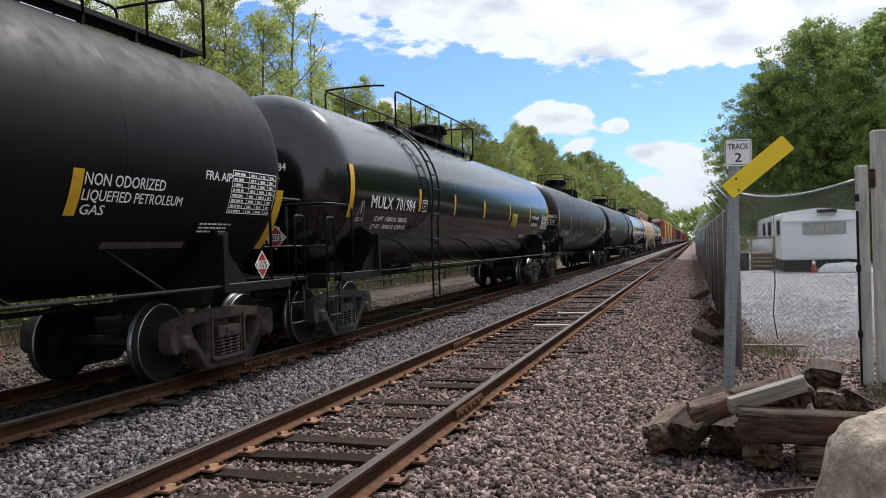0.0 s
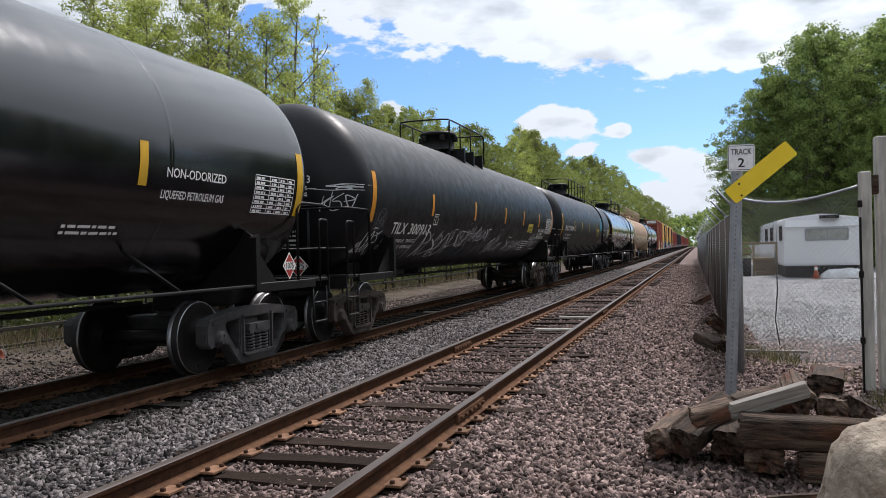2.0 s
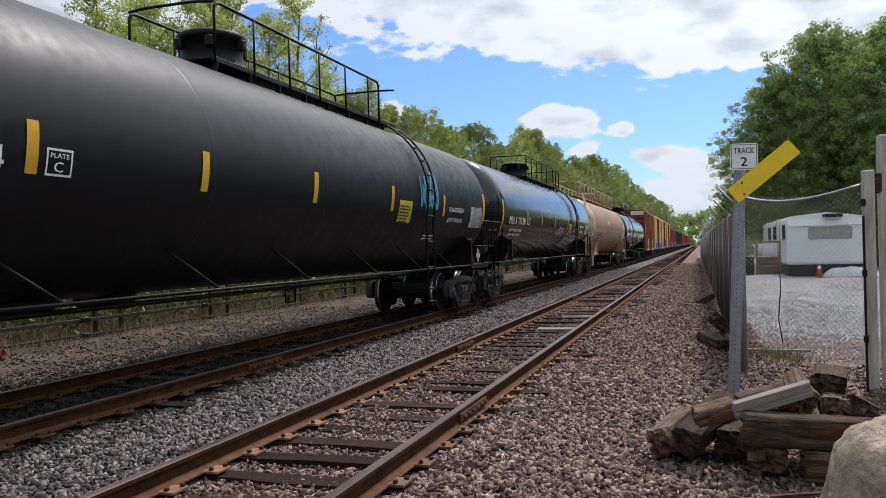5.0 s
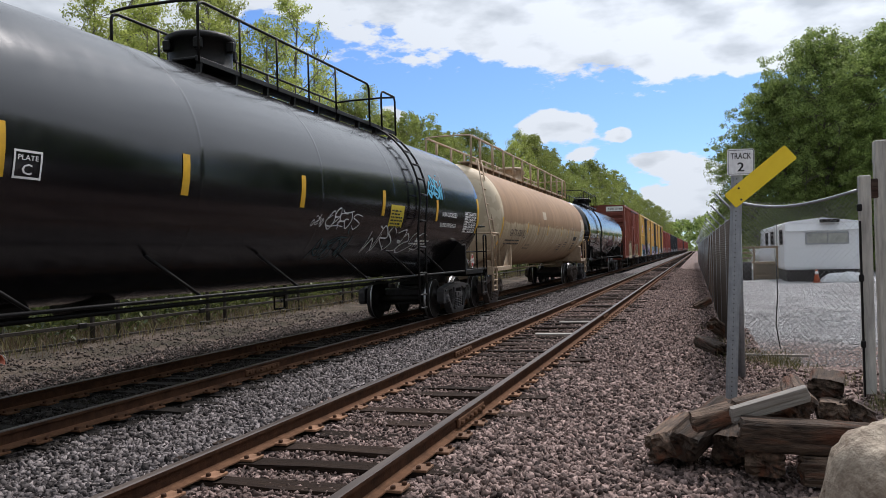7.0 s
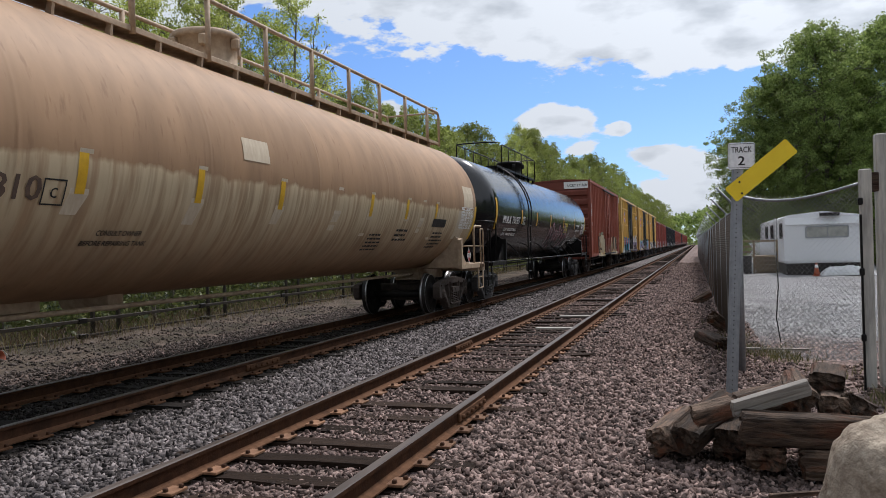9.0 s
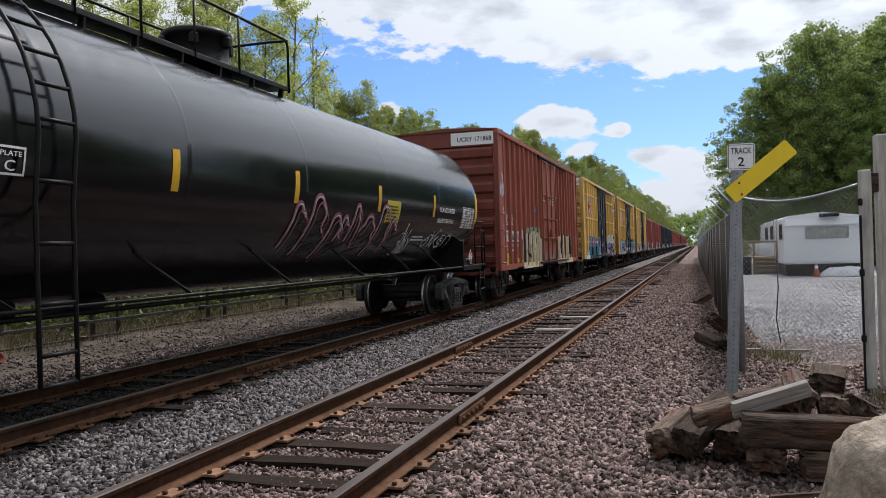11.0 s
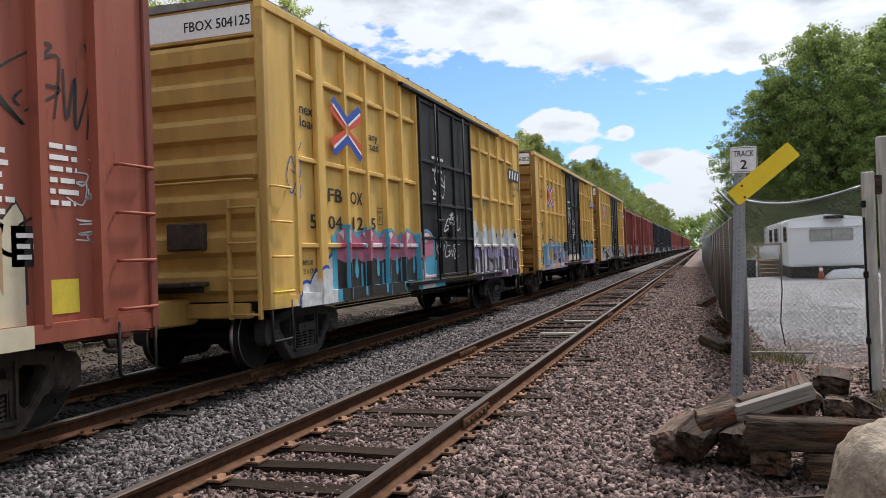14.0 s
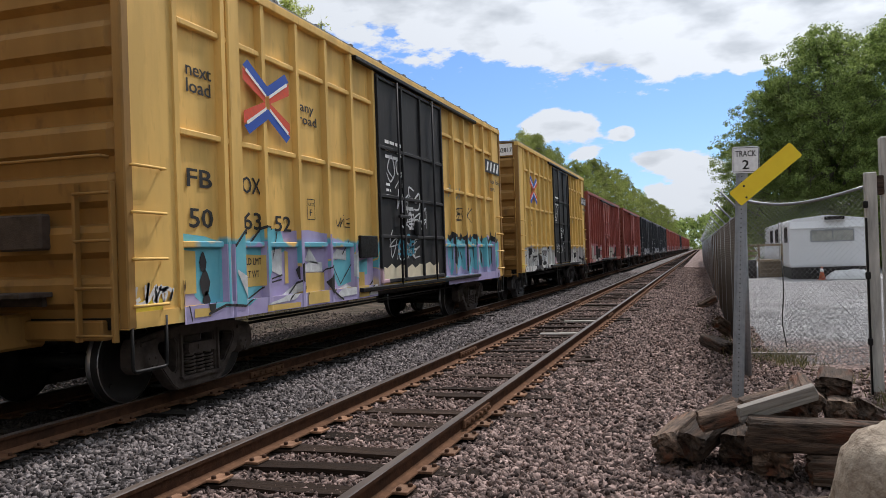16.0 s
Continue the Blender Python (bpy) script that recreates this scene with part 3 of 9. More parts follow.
def add_truck(car, y, grey):
    bm = bmesh.new()
    box(bm, (0, 0, 0.56), (2.0, 0.36, 0.22), bevel=0.03)
    box(bm, (0, 0, 0.70), (0.7, 0.5, 0.10), bevel=0.02)
    for s in (-1, 1):
        box(bm, (0, s * 0.42, 0.34), (1.75, 0.06, 0.12), bevel=0.01)
        for x in (-0.74, 0.74):
            box(bm, (x, s * 0.45, 0.40), (0.09, 0.08, 0.30), bevel=0.015)
    truck = part("truck", bm, grey, car)
    truck.matrix_basis = Matrix.Translation((0, y, 0))
    for x in (-1, 1):
        fr = link_mesh("side_frame", mesh_once("side_frame" + grey.name, build_side_frame, grey), truck)
        fr.location = (x * 1.0, 0, 0)
        for k in (-0.17, 0.0, 0.17):
            sp = link_mesh("spring", mesh_once("spring" + grey.name, build_spring, grey), truck)
            sp.location = (x * 1.06, k, 0.19)
    for dy in (-0.889, 0.889):
        ws = link_mesh("wheelset", mesh_once("wheelset", build_wheelset, [WHEEL_STEEL, TREAD]), truck)
        ws.location = (0, dy, WHEEL_R)
        for x in (-1, 1):
            be = link_mesh("bearing_cap", mesh_once("bearing" + grey.name, build_bearing, grey), truck)
            be.location = (x * 1.02, dy, WHEEL_R)
            be.rotation_euler = (0, 0, 0 if x > 0 else math.pi)
    return truck


def build_coupler(bm):
    box(bm, (0, 0, 0), (0.16, 0.55, 0.18), bevel=0.02)
    box(bm, (0.03, -0.36, 0), (0.34, 0.22, 0.26), bevel=0.05)
    box(bm, (-0.13, -0.50, 0), (0.10, 0.16, 0.24), bevel=0.03)
    tube(bm, [(0.12, -0.3, 0.05), (0.2, -0.32, -0.2), (0.22, -0.45, -0.36), (0.2, -0.62, -0.32)], 0.03, 6)


def add_coupler(car, end, y, paint):
    c = link_mesh("coupler", mesh_once("coupler", build_coupler, TRUCK_STEEL), car)
    c.location = (0, y, 0.86)
    c.rotation_euler = (0, 0, 0 if end < 0 else math.pi)


TANK_R, TANK_Z = 1.535, 2.575      # radius and axis height of the tanks
TRUCK_AT = 7.97


def on_tank(side=1, lift=0.006):
    """Maps (along, height above the axis measured on the skin) to the tank's side."""
    def place(a, b):
        k = b / TANK_R
        r = TANK_R + lift
        return (side * r * math.cos(k), side * a, TANK_Z + r * math.sin(k))
    return place


def on_head(end, lift=0.012, half=8.45):
    """Maps (across, up) to the bulged end of the tank."""
    def place(a, b):
        r = min(0.999, math.hypot(a, b) / TANK_R)
        return (-end * a, end * (half + 0.76 * math.sqrt(1 - r * r) + lift), TANK_Z + b)
    return place


def add_ladder(car, pts_a, pts_b, rungs, paint, r=0.02, name="ladder"):
    """Two side rails through the points and rungs between them."""
    bm = bmesh.new()
    tube(bm, pts_a, r * 1.1, 6)
    tube(bm, pts_b, r * 1.1, 6)
    for k in rungs:
        i = int(k)
        f = k - i
        a = Vector(pts_a[i]).lerp(Vector(pts_a[min(i + 1, len(pts_a) - 1)]), f)
        b = Vector(pts_b[i]).lerp(Vector(pts_b[min(i + 1, len(pts_b) - 1)]), f)
        tube(bm, [a, b], r, 6)
    return part(name, bm, paint, car)


def sprayed_arches(tank, seed):
    """A row of tall rounded arches in pink with a pale core over a grey haze of short strokes."""
    r = random.Random(seed)
    for k in range(70):
        d = Decal()
        a, b = r.uniform(-0.3, 3.5), r.uniform(-1.25, -0.6)
        n = r.uniform(0.2, 0.6)
        d.stroke([(a + n * i / 5, b + 0.07 * n * i + 0.02 * math.sin(i)) for i in range(6)], r.uniform(0.012, 0.05))
        d.lay("graffiti_stroke", [SPRAY_HAZE], on_tank(1, 0.006), tank, "faint grey sprayed stroke")
    a = -0.6
    for k in range(8):
        w, top, foot = r.uniform(0.34, 0.80), r.uniform(-0.52, -0.20), r.uniform(-1.35, -0.7)
        knee = r.uniform(-1.15, -0.5)
        rise_ = [(a + w * (0.1 + 0.25 * i / 6), foot + (top - 0.12 - foot) * i / 6) for i in range(6)]
        bow = [(a + w * (0.52 - 0.2 * math.cos(math.pi * i / 8)), top - 0.12 + 0.12 * math.sin(math.pi * i / 8)) for i in range(9)]
        fall = [(a + w * (0.72 + 0.3 * i / 6 + 0.1 * math.sin(i)), top - 0.12 + (knee - top + 0.12) * i / 6) for i in range(1, 7)]
        for paint, wide, lift, shift in ((SPRAY_PINK, 0.075, 0.009, 0.0), (SPRAY_WHITE, 0.022, 0.012, 0.02), (SPRAY_PINK, 0.03, 0.011, 0.12)):
            d = Decal()
            d.stroke([(x + shift, y - shift * 0.8) for x, y in rise_ + bow + fall], wide)
            d.lay("graffiti_stroke", [paint], on_tank(1, lift), tank, "sprayed arch")
        a += w * r.uniform(0.62, 0.98)


def tank_car(name_label, paint, frame_paint, seed, writing, ladder_at=-1.2, walk_span=(-2.6, 3.4), dome_at=0.6, tan=False, tags=(), truck_paint=None, half=8.5, skirts=False, side_rail=True, arches=False):
    """A pressure tank car. Its leading end is at -y and its rail level at z = 0."""
    rng = random.Random(seed)
    more = half - 8.5
    car = empty("tank_car", name_label, "tank car", "cars of the freight train")
    bm = bmesh.new()
    prof = []
    for k in range(13):
        a = math.pi / 2 * k / 12
        prof.append((-half - 0.76 * math.cos(a), TANK_R * math.sin(a)))
    prof[0] = (prof[0][0], 0.0)
    prof.append((-half + 0.3, TANK_R))
    rings = 6
    seams = [-half + 2 * half * (k + rng.uniform(-0.06, 0.06)) / rings for k in range(rings + 1)]
    for s in seams[1:-1]:
        prof += [(s - 0.10, TANK_R), (s - 0.05, TANK_R), (s - 0.02, TANK_R), (s - 0.012, TANK_R + 0.0015), (s + 0.012, TANK_R + 0.0015), (s + 0.02, TANK_R), (s + 0.05, TANK_R), (s + 0.10, TANK_R)]
    prof += [(half - 0.3, TANK_R)] + [(-a, b) for a, b in prof[:13][::-1]]
    lathe(bm, prof, "y", 72, (0, 0, TANK_Z))
    tank = part("tank", bm, paint, car)

    # stub sills, end platforms, side sills and steps
    for end in (-1, 1):
        bm = bmesh.new()
        box(bm, (0, end * (8.55 + more), 0.93), (0.62, 1.9, 0.34), bevel=0.02)
        box(bm, (0, end * (7.9 + more), 1.16), (1.9, 0.5, 0.28), bevel=0.03)
        part("stub_sill", bm, frame_paint, car)
        bm = bmesh.new()
        box(bm, (0, end * (9.18 + more), 1.10), (2.96, 0.42, 0.05), bevel=0.008)
        part("end_platform", bm, frame_paint, car)
        bm = bmesh.new()
        box(bm, (0, end * (9.42 + more), 1.02), (2.96, 0.05, 0.22), bevel=0.008)
        part("end_beam", bm, frame_paint, car)
        for s in (-1, 1):
            bm = bmesh.new()
            box(bm, (s * 1.45, end * (8.15 + more), 1.06), (0.08, 1.6, 0.12), bevel=0.008)
            part("side_sill", bm, frame_paint, car)
        bm = bmesh.new()
        if tan:
            tube(bm, round_corner([(-1.44, end * (8.6 + more), 1.1), (-1.44, end * (8.6 + more), 2.05), (-1.44, end * (9.38 + more), 2.05), (1.44, end * (9.38 + more), 2.05), (1.44, end * (8.6 + more), 2.05), (1.44, end * (8.6 + more), 1.1)], 0.16), 0.028, 6)
        else:
            tube(bm, round_corner([(-1.47, end * (8.45 + more), 1.1), (-1.47, end * (8.45 + more), 2.2), (-1.47, end * (9.39 + more), 2.2), (1.47, end * (9.39 + more), 2.2), (1.47, end * (8.45 + more), 2.2), (1.47, end * (8.45 + more), 1.1)], 0.16), 0.022, 6)
        for s in (-1, 1):
            tube(bm, round_corner([(s * 1.47, end * (9.39 + more), 1.0), (s * 1.47, end * (9.39 + more), 1.98), (s * 1.47, end * (9.12 + more), 1.98), (s * 1.47, end * (9.12 + more), 1.0)], 0.06), 0.02, 6)
            tube(bm, [(s * 0.8, end * (9.39 + more), 1.0), (s * 0.8, end * (9.39 + more), 2.2)], 0.022, 6)
        tube(bm, [(-1.47, end * (9.39 + more), 1.55), (1.47, end * (9.39 + more), 1.55)], 0.018, 6)
        part("end_handrail", bm, frame_paint, car)
        for s in (-1, 1):
            bm = bmesh.new()
            tube(bm, round_corner([(s * 1.45, end * (9.36 + more), 1.0), (s * 1.45, end * (9.36 + more), 0.48), (s * 1.45, end * (8.93 + more), 0.48), (s * 1.45, end * (8.93 + more), 1.0)], 0.05, 3), 0.018, 6)
            tube(bm, [(s * 1.45, end * (9.36 + more), 0.76), (s * 1.45, end * (8.93 + more), 0.76)], 0.016, 6)
            part("step", bm, frame_paint, car)
            # saddle gusset between bolster and tank
            bm = bmesh.new()
            prism(bm, [(end * (7.30 + more), 1.02), (end * (7.40 + more), 1.02), (end * (7.40 + more), 1.74), (end * (7.30 + more), 1.70)], s * 1.40, s * 1.50)
            prism(bm, [(s * 0.6, 1.05), (s * 1.48, 1.05), (s * 1.48, 1.68), (s * 1.30, 1.80)], end * (7.34 + more), end * (7.38 + more), plane="xz")
            prism(bm, [(end * (7.36 + more), 1.62), (end * (7.36 + more), 1.10), (end * (7.95 + more), 1.10)], s * 1.385, s * 1.425)
            part("bolster_gusset", bm, frame_paint, car)
        add_coupler(car, end, end * (9.55 + more), frame_paint)
        add_truck(car, end * (TRUCK_AT + more), truck_paint or TRUCK_STEEL)

    # pipe handrail along each side with its struts
    for s in (-1, 1) if side_rail else ():
        bm = bmesh.new()
        tube(bm, [(s * 1.47, -8.4 - more, 1.09), (s * 1.47, 8.4 + more, 1.09)], 0.02, 6)
        part("side_handrail", bm, frame_paint, car)
        for k in (-5.6, -3.2, -0.9, 1.6, 3.9, 5.9):
            bm = bmesh.new()
            tube(bm, [(s * 1.46, k + 0.35, 1.09), (s * 1.15, k - 0.2, 1.56)], 0.02, 5)
            part("handrail_strut", bm, frame_paint, car)
    bm = bmesh.new()
    tube(bm, [(0.35, -7, 0.93), (0.35, 7, 0.93)], 0.03, 6)
    tube(bm, [(-0.4, -3, 1.02), (0.3, -3, 1.02)], 0.14, 10)
    box(bm, (0.1, -4.4, 1.02), (0.4, 0.6, 0.16), bevel=0.03)
    part("brake_rigging", bm, frame_paint, car)

    # top platform, its rails, the valve housing and the ladder
    w0, w1 = walk_span
    top = TANK_Z + TANK_R
    bm = bmesh.new()
    for s in (-1, 1):
        box(bm, (s * 0.48, (w0 + w1) / 2, top + 0.02), (0.36, w1 - w0, 0.03), bevel=0.005)
        box(bm, (s * 0.67, (w0 + w1) / 2, top + 0.01), (0.03, w1 - w0, 0.07), bevel=0.005)
        for k in np.arange(w0 + 0.1, w1, 0.85):
            prism(bm, [(s * 0.68, top + 0.0), (s * 0.62, top + 0.0), (s * 0.58, top - 0.14), (s * 0.66, top - 0.17)], k, k + 0.04, plane="xz")
    part("top_walkway", bm, frame_paint, car)
    posts = np.linspace(w0 + 0.05, w1 - 0.05, 6 if w1 - w0 > 3 else 3)
    for s in (-1, 1):
        bm = bmesh.new()
        gap0, gap1 = (ladder_at - 0.32, ladder_at + 0.32) if s > 0 and ladder_at is not None else (9, 9)
        spans = [(w0 + 0.05, gap0), (gap1, w1 - 0.05)] if w0 < gap0 < w1 else [(w0 + 0.05, w1 - 0.05)]
        for a, b in spans:
            if b - a < 0.3:
                continue
            tube(bm, round_corner([(s * 0.68, a, top - 0.05), (s * 0.68, a, top + 0.78), (s * 0.68, b, top + 0.78), (s * 0.68, b, top - 0.05)], 0.14), 0.032 if tan else 0.022, 6)
            for k in np.arange(a + 1.0, b - 0.5, 1.5 if tan else 1.05):
                tube(bm, [(s * 0.68, k, top - 0.05), (s * 0.68, k, top + 0.78)], 0.040 if tan else 0.018, 6)
        part("top_handrail", bm, frame_paint, car)
    for e, k in ((-1, w0 + 0.05), (1, w1 - 0.05)):
        bm = bmesh.new()
        tube(bm, round_corner([(-0.68, k, top + 0.78), (-0.4, k + e * 0.02, top + 0.8), (0.4, k + e * 0.02, top + 0.8), (0.68, k, top + 0.78)], 0.1), 0.022, 6)
        part("end_rail", bm, frame_paint, car)
    bm = bmesh.new()
    lathe(bm, [(top - 0.12, 0.0), (top - 0.12, 0.48), (top + 0.02, 0.50), (top + 0.03, 0.45), (top + 0.50, 0.45), (top + 0.51, 0.50), (top + 0.58, 0.50), (top + 0.62, 0.44), (top + 0.64, 0.0)], "z", 24, (0, dome_at, 0))
    housing = part("valve_housing", bm, frame_paint, car)
    for k in range(6):
        a = k * math.tau / 6
        bm = bmesh.new()
        box(bm, (0.50 * math.cos(a), dome_at + 0.50 * math.sin(a), top + 0.42), (0.12, 0.10, 0.16), bevel=0.02)
        part("lug", bm, frame_paint, housing)
    for s in (-1, 1):
        if skirts:
            for k in (w0 + 0.4, w0 + 1.3, w0 + 2.2):
                bm = bmesh.new()
                prism(bm, [(s * 0.95, top + 0.04), (s * 0.4, top + 0.04), (s * 0.5, top - 0.1), (s * 0.95, top - 0.42)], k, k + 0.05, plane="xz")
                box(bm, (s * 0.96, k + 0.025, top - 0.2), (0.05, 0.10, 0.5), bevel=0.006)
                part("walkway_bracket", bm, frame_paint, car)
        if tan:
            add_ladder(car, [(s * 1.43, -9.42, 0.45), (s * 1.43, -9.40, 2.0), (s * 0.98, -9.0, 4.15)], [(s * 1.43, -9.0, 0.45), (s * 1.43, -8.98, 2.0), (s * 0.98, -8.58, 4.15)],
                       [0.1, 0.3, 0.55, 0.8, 1.0, 1.2, 1.4, 1.6, 1.8, 1.95], frame_paint)
            continue
        if ladder_at is None:
            continue
        arc_a, arc_b = [], []
        r = TANK_R + 0.12
        for k in range(9):
            a = math.radians(62 - 62 * k / 8)
            arc_a.append((s * r * math.cos(a), ladder_at - 0.21, TANK_Z + r * math.sin(a)))
            arc_b.append((s * r * math.cos(a), ladder_at + 0.21, TANK_Z + r * math.sin(a)))
        for low in (2.0, 1.5, 1.1, 0.45):
            arc_a.append((s * min(r, 1.6), ladder_at - 0.21, low))
            arc_b.append((s * min(r, 1.6), ladder_at + 0.21, low))
        add_ladder(car, arc_a, arc_b, [0.5, 1.9, 3.3, 4.7, 6.1, 7.5, 8.7, 9.7, 10.9, 11.6, 12.0], frame_paint)

    # what is painted on it: each side and both ends
    writing(tank, rng, half)
    if arches:
        sprayed_arches(tank, seed)
    for a0, b0, w, h, cols, letters, width in tags:
        for k in range(letters):
            for j, c in enumerate(cols):
                d = Decal()
                r = random.Random(seed * 700 + int(a0 * 50) * 10 + k)
                d.scrawl(a0 + k * w / letters + j * 0.02, b0 + r.uniform(-0.05, 0.05) * h - j * 0.02, w / letters * r.uniform(1.2, 1.8), h * r.uniform(0.7, 1.1), r, 0, width * (1.7 - 0.9 * j if len(cols) > 1 else 1.0))
                d.lay("graffiti_stroke", [c], on_tank(1, 0.006 + 0.003 * j), tank, "sprayed graffiti stroke")
    return car


SPRAY_WHITE = material("white spray paint", (0.72, 0.74, 0.75), 0.8, grain=(0.45, 0.46, 0.47), grain_scale=8)
SPRAY_GREY = material("faded grey spray paint", (0.20, 0.20, 0.21), 0.8, grain=(0.10, 0.10, 0.11), grain_scale=7)
SPRAY_PINK = material("pink spray paint", (0.40, 0.14, 0.17), 0.8, grain=(0.22, 0.07, 0.10), grain_scale=7)
SPRAY_HAZE = material("thin grey spray haze", (0.030, 0.029, 0.032), 0.7, grain=(0.012, 0.012, 0.013), grain_scale=9)
SPRAY_TEAL = material("dull teal spray paint", (0.03, 0.085, 0.10), 0.8, grain=(0.02, 0.05, 0.06), grain_scale=7)
SPRAY_CREAM = material("cream spray paint", (0.72, 0.65, 0.47), 0.75, grain=(0.60, 0.53, 0.38), grain_scale=5)
SPRAY_BLACK = material("black spray paint", (0.016, 0.015, 0.016), 0.6, grain=(0.03, 0.028, 0.028), grain_scale=6)
SPRAY_ROSE = material("rose spray paint", (0.42, 0.10, 0.17), 0.7, grain=(0.50, 0.20, 0.27), grain_scale=4)
SPRAY_VIOLET = material("pale violet spray paint", (0.33, 0.28, 0.50), 0.7, grain=(0.42, 0.38, 0.58), grain_scale=4)
SPRAY_AQUA = material("aqua spray paint", (0.10, 0.42, 0.52), 0.7, grain=(0.16, 0.48, 0.56), grain_scale=4)
SPRAY_TAN = material("tan spray paint", (0.48, 0.33, 0.19), 0.75, grain=(0.40, 0.27, 0.15), grain_scale=5)
SPRAY_BLUE = material("cyan spray paint", (0.05, 0.40, 0.58), 0.7, grain=(0.08, 0.30, 0.45), grain_scale=7)


def stripes(tank, spots, paint, span=(-0.37, 0.08), ends=((-0.58, 0.3), (-0.58, 0.3)), wide=0.13):
    """Upright tape marks; the first and last are taller."""
    for k, a in enumerate(spots):
        lo, hi = ends[0] if k == 0 else ends[1] if k == len(spots) - 1 else span
        d = Decal()
        w = wide * (1.3 if k in (0, len(spots) - 1) else 1.0)
        d.rect(a - w / 2, lo, w, hi - lo, 0, 6)
        for s in (1, -1):
            d.lay("reflective_stripe", [paint], on_tank(s), tank, "yellow reflective stripe")


def placard(tank, end, side, half, along=0.0, height=1.70):
    d = Decal()
    d.diamond(0, 0, 0.19, 0)
    d.diamond(0, 0, 0.165, 1)
    d.rect(-0.14, -0.055, 0.28, 0.11, 0, 1)
    d.text("1075", -0.125, -0.04, 0.12, 2)
    n_face = list(d.m)
    # printed layers lie a little above one another
    verts = list(d.v)
    layer = [0.0] * len(verts)
    for f, m in zip(d.f, n_face):
        for i in f:
            layer[i] = max(layer[i], {0: 0.004, 1: 0.006, 2: 0.012}[m])
    for i in d.f[2]:
        layer[i] = 0.009
    y = end * (9.44 + half - 8.5)
    if end:
        vs = [(end * -a + side * 0.63, y + end * l, height + b) for (a, b), l in zip(verts, layer)]
    else:
        vs = [(side * (1.36 + l), side * a + along, 1.32 + b) for (a, b), l in zip(verts, layer)]
    ob = part_np("hazard_placard", vs, d.f, [WHITE_PAINT, RED_PAINT, BLACK_PRINT], tank.parent, "red and white diamond placard lettered 1075", d.m)
    return ob


def lettering(tank, lines, paint=None, side=1, name="lettering", label="white stencilled lettering"):
    """lines: (text, along, height above the axis, letter height, width)."""
    for body, a, b, size, width in lines:
        d = Decal()
        d.fitted(body, a, b, size, width)
        d.lay(name, [paint or WHITE_PAINT], on_tank(side, 0.008), tank, label)


def data_table(tank, a, b, w, h, rng, side=1):
    d = Decal()
    rows = 8
    for k in range(rows + 1):
        d.rect(a, b + h * k / rows, w, 0.012, 0, 1)
    for x in (0, 0.36, 0.58, 0.8, 1.0):
        d.rect(a + w * x - 0.006, b, 0.012, h, 0, 6)
    for k in range(rows):
        for x0, x1 in ((0.03, 0.33), (0.40, 0.55), (0.62, 0.77), (0.84, 0.97)):
            d.bars(a + w * x0, b + h * (k + 0.25) / rows, w * (x1 - x0) * 0.9, 1, h / rows * 0.8, rng, 0, 0.6)
    d.lay("data_table", [WHITE_PAINT], on_tank(side, 0.008), tank, "white stencilled test table")


def yellow_panel(tank, a, b, w, h, rng, side=1):
    d = Decal()
    d.rect(a, b, w, h, 0, 4)
    d.lay("warning_panel", [YELLOW_CARD], on_tank(side, 0.006), tank, "yellow emergency panel with small print")
    d = Decal()
    d.bars(a + 0.04, b + h - 0.12, w - 0.08, 6, h / 7, rng, 0, 0.5)
    d.lay("small_print", [BLACK_PRINT], on_tank(side, 0.010), tank)


def small_print(tank, a, b, w, rows, pitch, rng, side=1):
    d = Decal()
    d.bars(a, b, w, rows, pitch, rng)
    d.lay("small_print", [WHITE_PAINT], on_tank(side, 0.008), tank)


def head_writing(tank, lines, rng, half, paint=None, height=1.70):
    for end in (-1, 1):
        for body, a, b, size, width in lines:
            d = Decal()
            d.fitted(body, a, b, size, width)
            d.lay("end_lettering", [paint or WHITE_PAINT], on_head(end, 0.012, half), tank, "stencilled end lettering")
        d = Decal()
        d.bars(0.12, -0.74, 0.42, 5, 0.075, rng)
        d.lay("small_print", [paint or WHITE_PAINT], on_head(end, 0.012, half), tank)
        if end < 0:
            placard(tank, end, 1, half, 0.0, height)
        placard(tank, 0, end, half, end * (half - 0.10))


def plate_mark(tank, a, b, w, h, side, paint=None):
    d = Decal()
    d.outline(a, b, w, h, 0.02)
    d.fitted("PLATE", a + w * 0.14, b + h * 0.66, h * 0.17, w * 0.72)
    d.fitted("C", a + w * 0.30, b + h * 0.16, h * 0.36, w * 0.36)
    d.lay("plate_mark", [paint or WHITE_PAINT], on_tank(side, 0.008), tank, "boxed plate mark lettered C")


